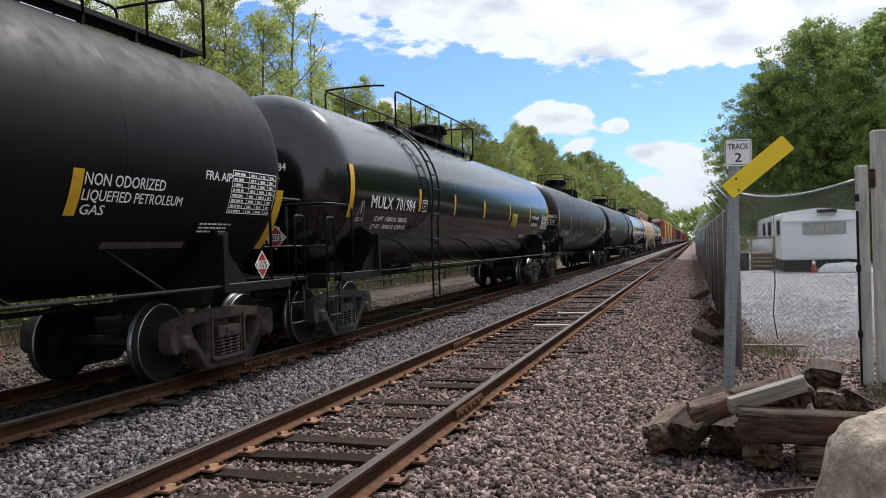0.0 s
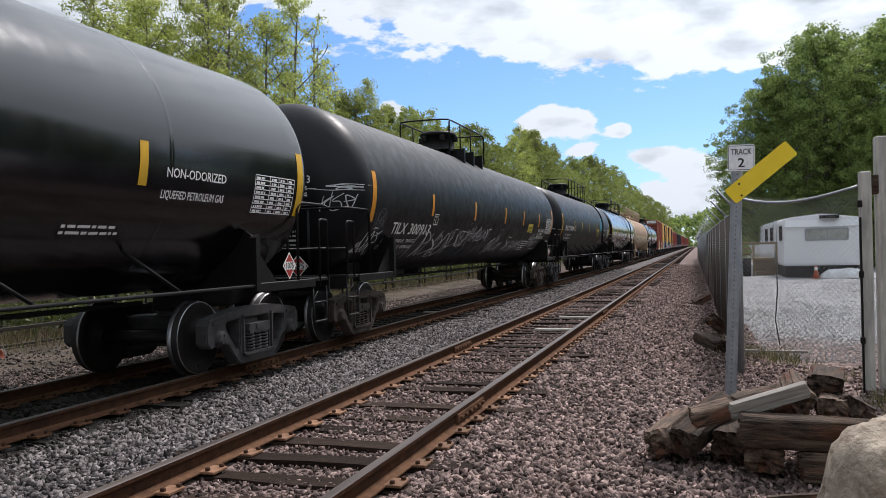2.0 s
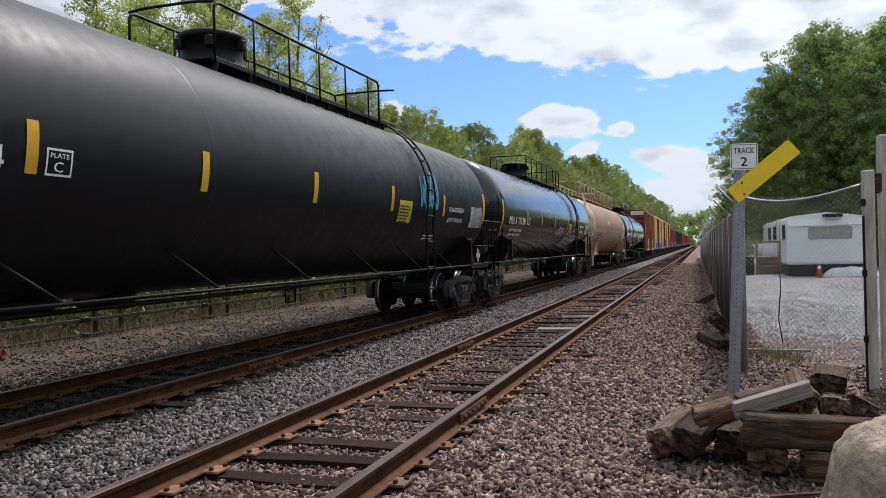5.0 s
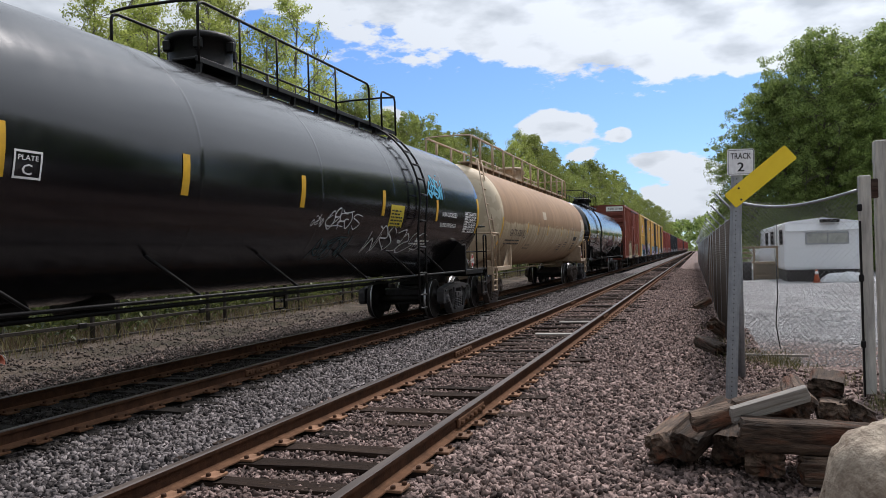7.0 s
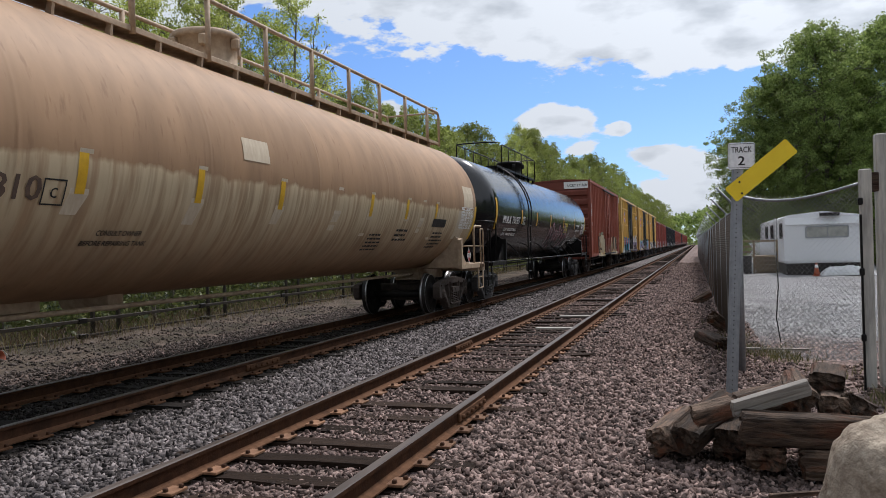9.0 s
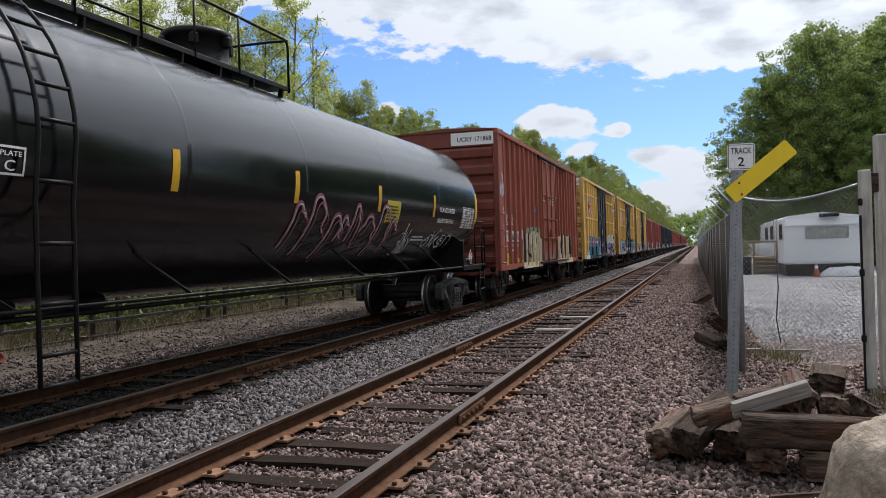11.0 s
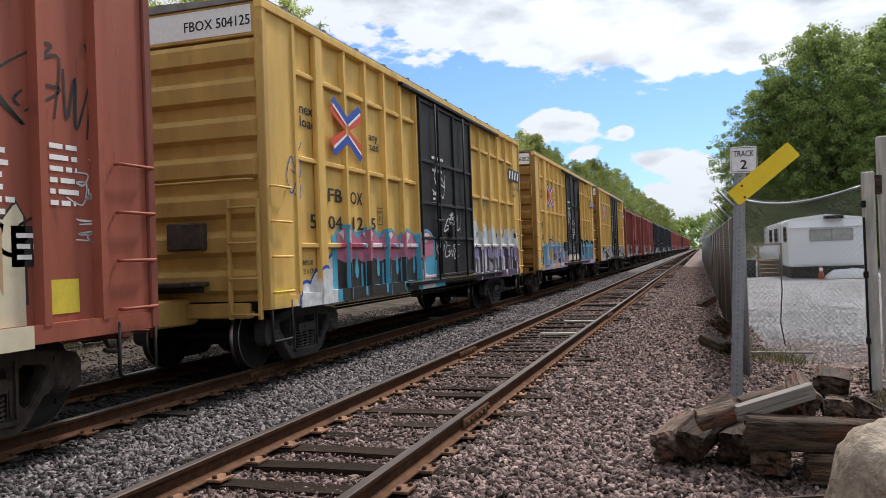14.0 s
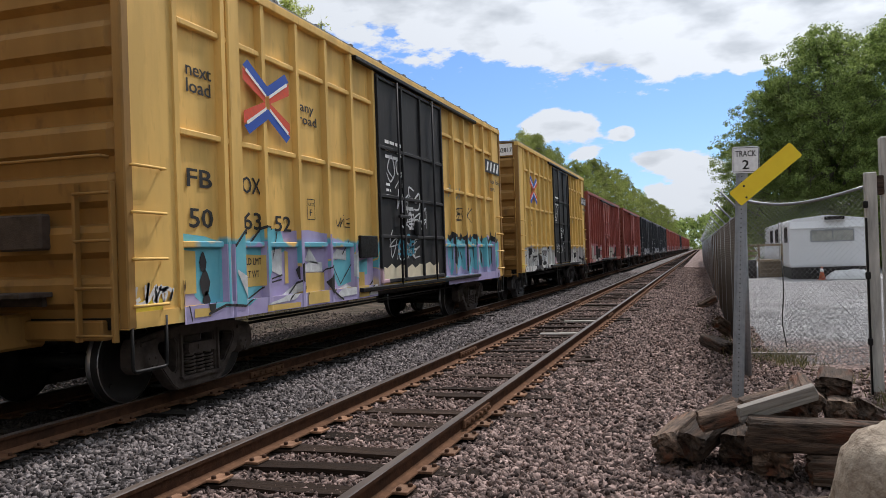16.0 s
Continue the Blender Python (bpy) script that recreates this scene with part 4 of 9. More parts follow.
def writing_mulx(number):
    def write(tank, rng, half):
        for side in (1, -1):
            lettering(tank, [("MULX", -8.13, -0.38, 0.215, 1.02), (number, -6.93, -0.38, 0.215, 1.03)], None, side, "reporting_mark", "white reporting mark and number")
            lettering(tank, [("LD LMT  162600 LB  73800 KG", -7.86, -0.61, 0.085, 1.65), ("LT WT  100400 LB  45500 KG", -7.9, -0.76, 0.085, 1.72)], None, side)
            plate_mark(tank, -5.47, -0.37, 0.30, 0.24, side)
            lettering(tank, [("NON-ODORIZED", 5.97, -0.25, 0.10, 1.1), ("LIQUEFIED PETROLEUM GAS", 5.92, -0.48, 0.09, 1.15)], None, side)
            data_table(tank, 7.72, -0.57, 1.0, 0.48, rng, side)
            yellow_panel(tank, 2.93, -0.57, 0.68, 0.42, rng, side)
            small_print(tank, 4.7, -0.84, 0.9, 2, 0.07, rng, side)
        stripes(tank, (-8.96, -5.62, -3.17, -0.46, 2.57, 5.60, 8.9), YELLOW_TAPE)
        head_writing(tank, [("MULX " + number, -0.12, 0.18, 0.12, 0.82), ("CAPY 33673 US GAL", -0.1, 0.05, 0.065, 0.7), ("CAPY 127451 L", -0.1, -0.06, 0.065, 0.55)], rng, half)
    return write


def graffiti_paint(name, base, rust, fill, second, line, top, seed, wave=0.35, density=0.5, strength=1.0, spans=None, low_fill=None, rim=None, worn_band=None, extras=(), cells=1.9):
    """Car-side paint, faded and streaked, with a sprayed mural along its lower part whose upper edge is ragged."""
    m = bpy.data.materials.new(name)
    m.use_nodes = True
    n, l = m.node_tree.nodes, m.node_tree.links
    b = n["Principled BSDF"]
    b.inputs["Roughness"].default_value = 0.62
    b.inputs["Specular IOR Level"].default_value = 0.28
    coord = n.new("ShaderNodeTexCoord")
    sep = n.new("ShaderNodeSeparateXYZ")
    l.new(coord.outputs["Object"], sep.inputs[0])

    def mapping(scale, loc=(0, 0, 0)):
        mp = n.new("ShaderNodeMapping")
        mp.inputs["Scale"].default_value, mp.inputs["Location"].default_value = scale, loc
        l.new(coord.outputs["Object"], mp.inputs["Vector"])
        return mp.outputs[0]

    def noise_tex(vec, scale, detail=5.0):
        x = n.new("ShaderNodeTexNoise")
        x.inputs["Scale"].default_value, x.inputs["Detail"].default_value = scale, detail
        l.new(vec, x.inputs["Vector"])
        return x.outputs["Fac"]

    def spread(v, lo, hi, a=0.0, z=1.0):
        x = n.new("ShaderNodeMapRange")
        for key, val in (("From Min", lo), ("From Max", hi), ("To Min", a), ("To Max", z)):
            x.inputs[key].default_value = val
        l.new(v, x.inputs["Value"])
        return x.outputs[0]

    def mix(f, a, c):
        x = n.new("ShaderNodeMix")
        x.data_type = "RGBA"
        for key, val in (("Factor", f), ("A", a), ("B", c)):
            if isinstance(val, tuple):
                x.inputs[key].default_value = (*val, 1)
            elif isinstance(val, float):
                x.inputs[key].default_value = val
            else:
                l.new(val, x.inputs[key])
        return x.outputs["Result"]

    def maths(op, a, c):
        x = n.new("ShaderNodeMath")
        x.operation = op
        for i, val in enumerate((a, c)):
            if isinstance(val, (int, float)):
                x.inputs[i].default_value = val
            else:
                l.new(val, x.inputs[i])
        return x.outputs[0]

    streak = noise_tex(mapping((2.0, 2.4, 0.35)), 1.2, 7.0)
    col = mix(spread(streak, 0.35, 0.7), tuple(c * 0.82 for c in base), tuple(min(1, c * 1.12) for c in base))
    col = mix(spread(noise_tex(mapping((3, 6, 1.5)), 2.0, 8.0), 0.58, 0.72, 0.0, 0.75), col, rust)
    if worn_band:
        # a pale worn strip below a height, streaked downwards
        h0, pale = worn_band
        k = maths("SUBTRACT", maths("ADD", h0 - 0.12, maths("MULTIPLY", noise_tex(mapping((0, 2.0, 0.1)), 2.0, 5.0), 0.24)), sep.outputs["Z"])
        band = maths("MULTIPLY", spread(k, 0.0, 0.05), spread(k, 1.25, 0.35))
        band = maths("MULTIPLY", band, spread(noise_tex(mapping((1.0, 7.0, 0.6)), 1.6, 8.0), 0.36, 0.58, 0.25, 0.95))
        col = mix(band, col, pale)
    if top > 0.9:
        warp = noise_tex(mapping((0.0, 1.0, 1.0), (0, seed * 3.1, 0)), 1.3, 1.0)
        vec = mapping((0.0, 1.0, 0.55), (0, seed * 5.3, seed * 0.7))
        add = n.new("ShaderNodeVectorMath")
        add.operation = "ADD"
        sc = n.new("ShaderNodeVectorMath")
        sc.operation = "SCALE"
        sc.inputs["Scale"].default_value = 0.9
        comb = n.new("ShaderNodeCombineXYZ")
        l.new(maths("SUBTRACT", warp, 0.5), comb.inputs[1])
        l.new(maths("SUBTRACT", noise_tex(mapping((0, 1, 1), (0, seed, 4)), 1.6, 1.0), 0.5), comb.inputs[2])
        l.new(comb.outputs[0], sc.inputs[0])
        l.new(vec, add.inputs[0])
        l.new(sc.outputs[0], add.inputs[1])
        vor = n.new("ShaderNodeTexVoronoi")
        vor.feature = "DISTANCE_TO_EDGE"
        vor.inputs["Scale"].default_value = cells
        l.new(add.outputs[0], vor.inputs["Vector"])
        cell = n.new("ShaderNodeTexVoronoi")
        cell.inputs["Scale"].default_value = cells
        l.new(add.outputs[0], cell.inputs["Vector"])
        sepc = n.new("ShaderNodeSeparateColor")
        l.new(cell.outputs["Color"], sepc.inputs[0])
        edge0 = maths("ADD", top - wave * 0.5, maths("MULTIPLY", noise_tex(mapping((0, 1.0, 0.15), (0, seed * 2.0, 0)), 1.9, 2.0), wave))
        depth = maths("SUBTRACT", edge0, sep.outputs["Z"])
        wobble = maths("MULTIPLY", maths("SUBTRACT", noise_tex(mapping((0, 1, 1), (0, seed, 2)), 3.0, 2.0), 0.5), 0.5)
        upper = mix(spread(maths("ADD", sepc.outputs[0], maths("MULTIPLY", wobble, 1.4)), 0.56, 0.60), fill, second)
        fillc = mix(spread(maths("ADD", depth, wobble), 0.42, 0.48), upper, low_fill or upper)
        fillc = mix(spread(sepc.outputs[1], 0.86, 0.88), fillc, line)
        mural = mix(spread(vor.outputs["Distance"], 0.020 if cells < 2.8 else 0.05, 0.032 if cells < 2.8 else 0.065), line, fillc)
        mural = mix(spread(depth, 0.14, 0.10), mural, rim or second)
        edge = edge0
        mask = spread(maths("SUBTRACT", edge, sep.outputs["Z"]), 0.0, 0.05)
        if spans:
            inside = None
            for y0, y1 in spans:
                k = maths("MULTIPLY", spread(sep.outputs["Y"], y0, y0 + 0.15), spread(sep.outputs["Y"], y1 + 0.15, y1))
                inside = k if inside is None else maths("MAXIMUM", inside, k)
            mask = maths("MULTIPLY", mask, inside)
        worn = maths("MULTIPLY", mask, spread(noise_tex(mapping((2, 5, 1.0)), 2.5, 8.0), 0.24, 0.40, 0.6 * strength, strength))
        col = mix(worn, col, mural)
    for y0, y1, za, zb, paint, edging in extras:
        # further sprayed patches: a stretch of the side, heights at its two ends, colour and rim
        slope = maths("ADD", za, maths("MULTIPLY", maths("SUBTRACT", sep.outputs["Y"], y0), (zb - za) / (y1 - y0)))
        rag = maths("ADD", maths("MULTIPLY", maths("SUBTRACT", noise_tex(mapping((0, 1, 0.4), (0, seed * 1.7, 0)), 2.4, 2.0), 0.5), 0.9),
                    maths("MULTIPLY", maths("SUBTRACT", noise_tex(mapping((0, 1, 0.2), (0, seed * 2.9, 0)), 12.0, 3.0), 0.5), 0.35))
        deep = maths("SUBTRACT", maths("ADD", slope, rag), sep.outputs["Z"])
        here = maths("MULTIPLY", maths("MULTIPLY", spread(sep.outputs["Y"], y0, y0 + 0.1), spread(sep.outputs["Y"], y1 + 0.1, y1)), spread(deep, 0.0, 0.06))
        scrawl = spread(noise_tex(mapping((0, 1.4, 0.7), (0, seed * 0.9, 0)), 3.2, 2.0), 0.50, 0.53)
        tint = mix(maths("MULTIPLY", scrawl, spread(deep, 0.35, 0.5)), paint, edging)
        col = mix(maths("MULTIPLY", here, 0.92), col, tint)
    l.new(col, b.inputs["Base Color"])
    bp = n.new("ShaderNodeBump")
    bp.inputs["Strength"].default_value, bp.inputs["Distance"].default_value = 0.25, 0.01
    l.new(noise_tex(mapping((1, 1, 1)), 6.0, 4.0), bp.inputs["Height"])
    l.new(bp.outputs[0], b.inputs["Normal"])
    MATS[name] = m
    return m


BOX_HALF_W = 1.54


def boxcar(label, paint, end_paint, door_paint, roof_paint, half, low, eave, posts, seed, belts=(), door=(-1.85, 1.6), ends=7, mark=None, height_band=None, steel=None, corner=0.75, wide_posts=()):
    """A ribbed boxcar with sliding doors; the leading end is at -y."""
    rng = random.Random(seed)
    steel = steel or BLACK_FRAME
    car = empty("boxcar", label, "boxcar", "cars of the freight train")
    W = BOX_HALF_W
    sheet = W - 0.09
    for s in (1, -1):
        # side sheet, sill and eave rail
        bm = bmesh.new()
        box(bm, (s * (sheet - 0.03), 0, (low + 0.1 + eave) / 2), (0.06, 2 * half - 0.1, eave - low - 0.1))
        side = part("side_wall", bm, paint, car)
        bm = bmesh.new()
        box(bm, (s * (W - 0.05), 0, eave - 0.05), (0.12, 2 * half + 0.012, 0.12), bevel=0.01)
        part("eave_rail", bm, paint, car)
        bm = bmesh.new()
        prism(bm, [(-half + 0.006, low + 0.16), (half - 0.006, low + 0.16), (half - 0.006, low), (half - 2.0, low), (half - 2.4, low + 0.05), (-half + 2.4, low + 0.05), (-half + 2.0, low), (-half + 0.006, low)], s * (W - 0.13), s * (W - 0.012))
        part("side_sill", bm, paint, car)
        for k in (-1, 1):
            bm = bmesh.new()
            box(bm, (s * (W - 0.055), k * (half - corner / 2 - 0.008), (low + eave) / 2 + 0.05), (0.05, corner - 0.008, eave - low - 0.14), bevel=0.008)
            part("corner_panel", bm, paint, car)
        # ribs between the corners and the door
        d0, d1 = (door[0], door[1]) if s > 0 else (-door[1], -door[0])
        ys = []
        for a, b in ((-half + corner, d0 - 0.05), (d1 + 0.05, half - corner)):
            count = max(2, round((b - a) / posts))
            ys += [a + (b - a) * k / count for k in range(count + 1)]
        for y in wide_posts:
            bm = bmesh.new()
            box(bm, (s * (sheet + 0.045), s * y, (low + eave) / 2 + 0.02), (0.09, 0.26, eave - low - 0.24), bevel=0.02)
            part("wide_post", bm, paint, car)
        for y in ys:
            bm = bmesh.new()
            prism(bm, [(s * sheet, y - 0.065), (s * (sheet + 0.085), y - 0.04), (s * (sheet + 0.085), y + 0.04), (s * sheet, y + 0.065)], low + 0.14, eave - 0.1, plane="xy")
            part("side_post", bm, paint, car)
        for z in belts:
            for ya, yb in zip(ys, ys[1:]):
                if yb - ya > 1.9 * posts or (ya < 0 < yb):
                    continue
                bm = bmesh.new()
                box(bm, (s * (sheet + 0.03), (ya + yb) / 2, z), (0.07, yb - ya - 0.13, 0.07), bevel=0.01)
                part("belt_rail", bm, paint, car)
        # door with its frame of stiffeners, lock bars and rails
        bm = bmesh.new()
        dm, dw = (d0 + d1) / 2, d1 - d0
        z0, z1 = low + 0.16, eave - 0.22
        box(bm, (s * (W - 0.035), dm, (z0 + z1) / 2), (0.06, dw, z1 - z0), bevel=0.008)
        door_ob = part("door", bm, door_paint, car)
        bm = bmesh.new()
        for k in (0.0, 0.33, 0.62, 1.0):
            box(bm, (s * (W + 0.012), d0 + 0.05 + k * (dw - 0.1), (z0 + z1) / 2), (0.05, 0.07, z1 - z0), bevel=0.008)
        for k in (0.0, 0.22, 0.42, 0.66, 1.0):
            box(bm, (s * (W + 0.008), dm, z0 + 0.04 + k * (z1 - z0 - 0.08)), (0.045, dw, 0.06), bevel=0.008)
        part("door_frame", bm, door_paint, door_ob)
        bm = bmesh.new()
        for k in (0.25, 0.8):
            tube(bm, [(s * (W + 0.06), d0 + k * dw, z0 - 0.05), (s * (W + 0.06), d0 + k * dw, z1)], 0.022, 6)
        box(bm, (s * (W + 0.06), d0 + 0.5 * dw, low + 1.15), (0.08, 0.2, 0.28), bevel=0.02)
        box(bm, (s * (W + 0.06), d0 + 0.3 * dw, low + 1.35), (0.05, 0.5, 0.06), bevel=0.01)
        part("lock_bar", bm, door_paint, door_ob)
        for z in (low + 0.10, eave - 0.15):
            bm = bmesh.new()
            box(bm, (s * (W + 0.02), dm + 0.9, z), (0.09, 2 * dw, 0.07), bevel=0.01)
            part("door_track", bm, steel, car)
        # ladders at both ends of the side
        for e in (-1, 1):
            def iron(bm):
                tube(bm, [(0, -0.24, 0), (0.06, -0.24, 0), (0.06, 0.24, 0), (0, 0.24, 0)], 0.016, 6)
            for k in range(4):
                g = link_mesh("grab_iron", mesh_once("grab_iron" + paint.name, iron, paint), car)
                g.location = (s * (W - 0.02), e * (half - 0.32), low + 0.22 + k * 0.46)
                g.rotation_euler = (0, 0, 0 if s > 0 else math.pi)
            bm = bmesh.new()
            tube(bm, round_corner([(s * (W - 0.02), e * (half - 0.06), low + 0.1), (s * (W - 0.02), e * (half - 0.06), low - 0.42), (s * (W - 0.02), e * (half - 0.58), low - 0.42), (s * (W - 0.02), e * (half - 0.58), low + 0.1)], 0.05, 3), 0.02, 6)
            part("stirrup_step", bm, steel, car)
        def rise(a, s=s, ys=tuple(ys), d0=d0, d1=d1):
            y = s * a
            if abs(y) > half - corner:
                return 0.062
            if d0 <= y <= d1:
                return 0.088
            near = min(abs(y - k) for k in ys)
            top = 0.088 if near < 0.042 else 0.088 * max(0.0, 1 - (near - 0.042) / 0.024)
            return max(top, 0.092 if any(abs(y - s * k) < 0.13 for k in wide_posts) else 0.0)
        if mark:
            mark(car, s, rng, half, sheet, rise)
    # corrugated ends
    for e in (-1, 1):
        bm = bmesh.new()
        rows = ends
        z0, z1 = low + 0.05, eave - (0.45 if height_band else 0.1)
        out = []
        for k in range(rows):
            a, b = z0 + (z1 - z0) * k / rows, z0 + (z1 - z0) * (k + 1) / rows
            h = b - a
            out += [(a + 0.02, 0.0), (a + 0.30 * h, 0.02), (a + 0.42 * h, 0.11), (a + 0.80 * h, 0.13), (a + 0.93 * h, 0.10), (a + 0.99 * h, 0.0)]
        prev = None
        for z, dpt in out:
            ring = [bm.verts.new((x, e * (half - 0.12 + dpt * k), z)) for x, k in ((-W + 0.06, 0), (-W + 0.2, 1), (W - 0.2, 1), (W - 0.06, 0))]
            if prev:
                for i in range(3):
                    bm.faces.new((prev[i], prev[i + 1], ring[i + 1], ring[i]) if e < 0 else (ring[i], ring[i + 1], prev[i + 1], prev[i]))
            prev = ring
        box(bm, (0, e * (half - 0.16), (low + eave) / 2), (2 * W - 0.14, 0.06, eave - low - 0.05))
        for s in (-1, 1):
            box(bm, (s * (W - 0.06), e * (half - 0.06), (low + eave) / 2), (0.12, 0.12, eave - low), bevel=0.015)
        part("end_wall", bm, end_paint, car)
        if height_band:
            bm = bmesh.new()
            box(bm, (0, e * (half - 0.06), eave - 0.22), (2 * W - 0.24, 0.05, 0.44), bevel=0.01)
            part("top_plate", bm, end_paint, car)
            bm = bmesh.new()
            wide = "FBOX" in height_band
            box(bm, (0 if wide else -e * 0.82, e * (half - 0.035), eave - 0.22), (2 * W - 0.34 if wide else 1.3, 0.012, 0.36), bevel=0.003)
            band = part("height_band", bm, WHITE_PAINT, car, "faded white patch at the top of the end")
            d = Decal()
            d.fitted(height_band, 0.36, 0.10, 0.13, 1.0 if len(height_band) > 6 else 0.45)
            d.lay("end_mark", [BLACK_PRINT], lambda a, b, e=e: (-e * a, e * (half - 0.025), eave - 0.40 + b), band)
        # rungs, handhold, crossover platform, brake housing on the end
        for s in (-1, 1):
            def rung(bm):
                tube(bm, [(-0.215, 0, 0), (0.215, 0, 0)], 0.016, 6)
            for k in range(4):
                g = link_mesh("rung", mesh_once("rung" + end_paint.name, rung, end_paint), car)
                g.location = (s * (W - 0.335), e * (half + 0.085), low - 0.05 + k * 0.46)

            def rail(bm):
                box(bm, (0, 0, 0), (0.04, 0.07, 1.55), bevel=0.005)
            for x in (W - 0.12, W - 0.55):
                g = link_mesh("ladder_rail", mesh_once("ladder_rail" + end_paint.name, rail, end_paint), car)
                g.location = (s * x, e * (half + 0.05), low + 0.66)
        bm = bmesh.new()
        tube(bm, round_corner([(-1.35, e * half, 2.55), (-1.35, e * (half + 0.14), 2.55), (1.35, e * (half + 0.14), 2.55), (1.35, e * half, 2.55)], 0.05, 3), 0.018, 6)
        part("end_handhold", bm, end_paint, car)
        bm = bmesh.new()
        box(bm, (-0.1, e * (half + 0.22), low + 0.36), (1.5, 0.42, 0.05), bevel=0.008)
        box(bm, (-0.1, e * (half + 0.02), low + 0.30), (1.3, 0.06, 0.12))
        part("crossover_platform", bm, TRUCK_STEEL if "yellow" in label else GALVANISED, car, "grated crossover platform")
        bm = bmesh.new()
        box(bm, (0.35, e * (half + 0.05), low + 0.98), (0.55, 0.14, 0.36), bevel=0.02)
        part("brake_housing", bm, TRUCK_STEEL, car, "dark grimy brake housing")
        bm = bmesh.new()
        box(bm, (0, e * (half + 0.15), 0.86), (0.5, 0.9, 0.36), bevel=0.03)
        box(bm, (0, e * (half - 0.1), 0.86), (2.4, 0.16, 0.2), bevel=0.02)
        part("draft_sill", bm, end_paint, car)
        add_coupler(car, e, e * (half + 0.85), steel)
        add_truck(car, e * (half - 1.75), TRUCK_GREY if seed % 2 else TRUCK_STEEL)
    bm = bmesh.new()
    prism(bm, [(-W, eave), (W, eave), (W, eave + 0.03), (0.0, eave + 0.11), (-W, eave + 0.03)], -half, half, plane="xz")
    for k in np.arange(-half + 0.6, half, 1.2):
        prism(bm, [(-W, eave + 0.035), (0, eave + 0.115), (W, eave + 0.035), (W, eave + 0.06), (0, eave + 0.15), (-W, eave + 0.06)], k, k + 0.09, plane="xz")
    part("roof", bm, roof_paint, car)
    bm = bmesh.new()
    box(bm, (0, 0, low + 0.05), (2.9, 2 * half - 0.2, 0.12))
    box(bm, (0, 0, 0.82), (0.4, 2 * half - 1, 0.3), bevel=0.02)
    part("underframe", bm, BLACK_FRAME, car)
    bm = bmesh.new()
    for x in (-0.62, 0.62):
        tube(bm, [(x, -half + 3.2, 0.62), (x, half - 3.2, 0.62)], 0.02, 5)
    tube(bm, [(1.0, -half + 3.0, 0.72), (1.0, half - 3.0, 0.72)], 0.018, 5)
    part("brake_rod", bm, BLACK_FRAME, car)
    return car


def flat_side(s, x):
    """Maps (along, up) to a flat car side."""
    return lambda a, b: (s * x, s * a, b)


def mural(car, s, rise, sheet, a0, a1, z0, z1, letters, fills, outline, seed, width=0.16):
    """Sprayed block shapes across panels and posts: dark outline, fill and a thin highlight."""
    rng = random.Random(seed)
    step = (a1 - a0) / letters
    for k in range(letters):
        w, h = step * rng.uniform(0.85, 1.1), (z1 - z0) * rng.uniform(0.86, 1.08)
        key = rng.random()
        layers = ((outline, width * 1.28, 0.004), (fills[k % len(fills)], width, 0.007), (SPRAY_WHITE, width * 0.14, 0.010))
        for paint, wide, lift in layers:
            d = Decal()
            d.scrawl(a0 + k * step + 0.04, z0 + (lift - 0.004) * 3, w * 0.95, h * 0.92, random.Random(key), 0, wide, 0.08, False)
            d.lay("graffiti_shape", [paint], lambda a, b, lift=lift: (s * (sheet + rise(a) + lift), s * a, max(b, 0.84)), car, "sprayed graffiti shape")


def sprayed_field(car, s, rise, sheet, paint, a0, a1, top, bottom, lift, label="sprayed graffiti field"):
    """A sprayed area between two curves along the side, laid over panels and posts."""
    count = max(6, int((a1 - a0) / 0.035))
    v, f = [], []
    for i in range(count + 1):
        a = a0 + (a1 - a0) * i / count
        lo, hi = max(bottom(a), 0.84), top(a)
        hi = max(hi, lo + 0.001)
        cut_at = min(max(1.032, lo), hi)
        for b, out in ((lo, max(rise(a), 0.079)), (cut_at, max(rise(a), 0.079)), (cut_at, rise(a)), (hi, rise(a))):
            v.append((s * (sheet + out + lift), s * a, b))
        if i:
            f += [(4 * i - 4, 4 * i, 4 * i + 1, 4 * i - 3), (4 * i - 2, 4 * i + 2, 4 * i + 3, 4 * i - 1)]
    part_np("graffiti_field", v, f, [paint], car, label)


def scallops(a0, a1, count, base, height, tilt=0.0):
    return lambda a: base + tilt * (a - a0) + height * abs(math.sin(math.pi * count * (a - a0) / (a1 - a0))) ** 0.6


def drop(car, s, rise, sheet, paint, a, z, w, h, lift):
    """A teardrop of paint, round below and pointed above."""
    def wide(x):
        return math.sqrt(max(0.0, 1 - ((x - a) / w) ** 2))
    sprayed_field(car, s, rise, sheet, paint, a - w, a + w, lambda x: z + h * wide(x) ** 2.5, lambda x: z - w * 1.6 * wide(x), lift, "sprayed teardrop")


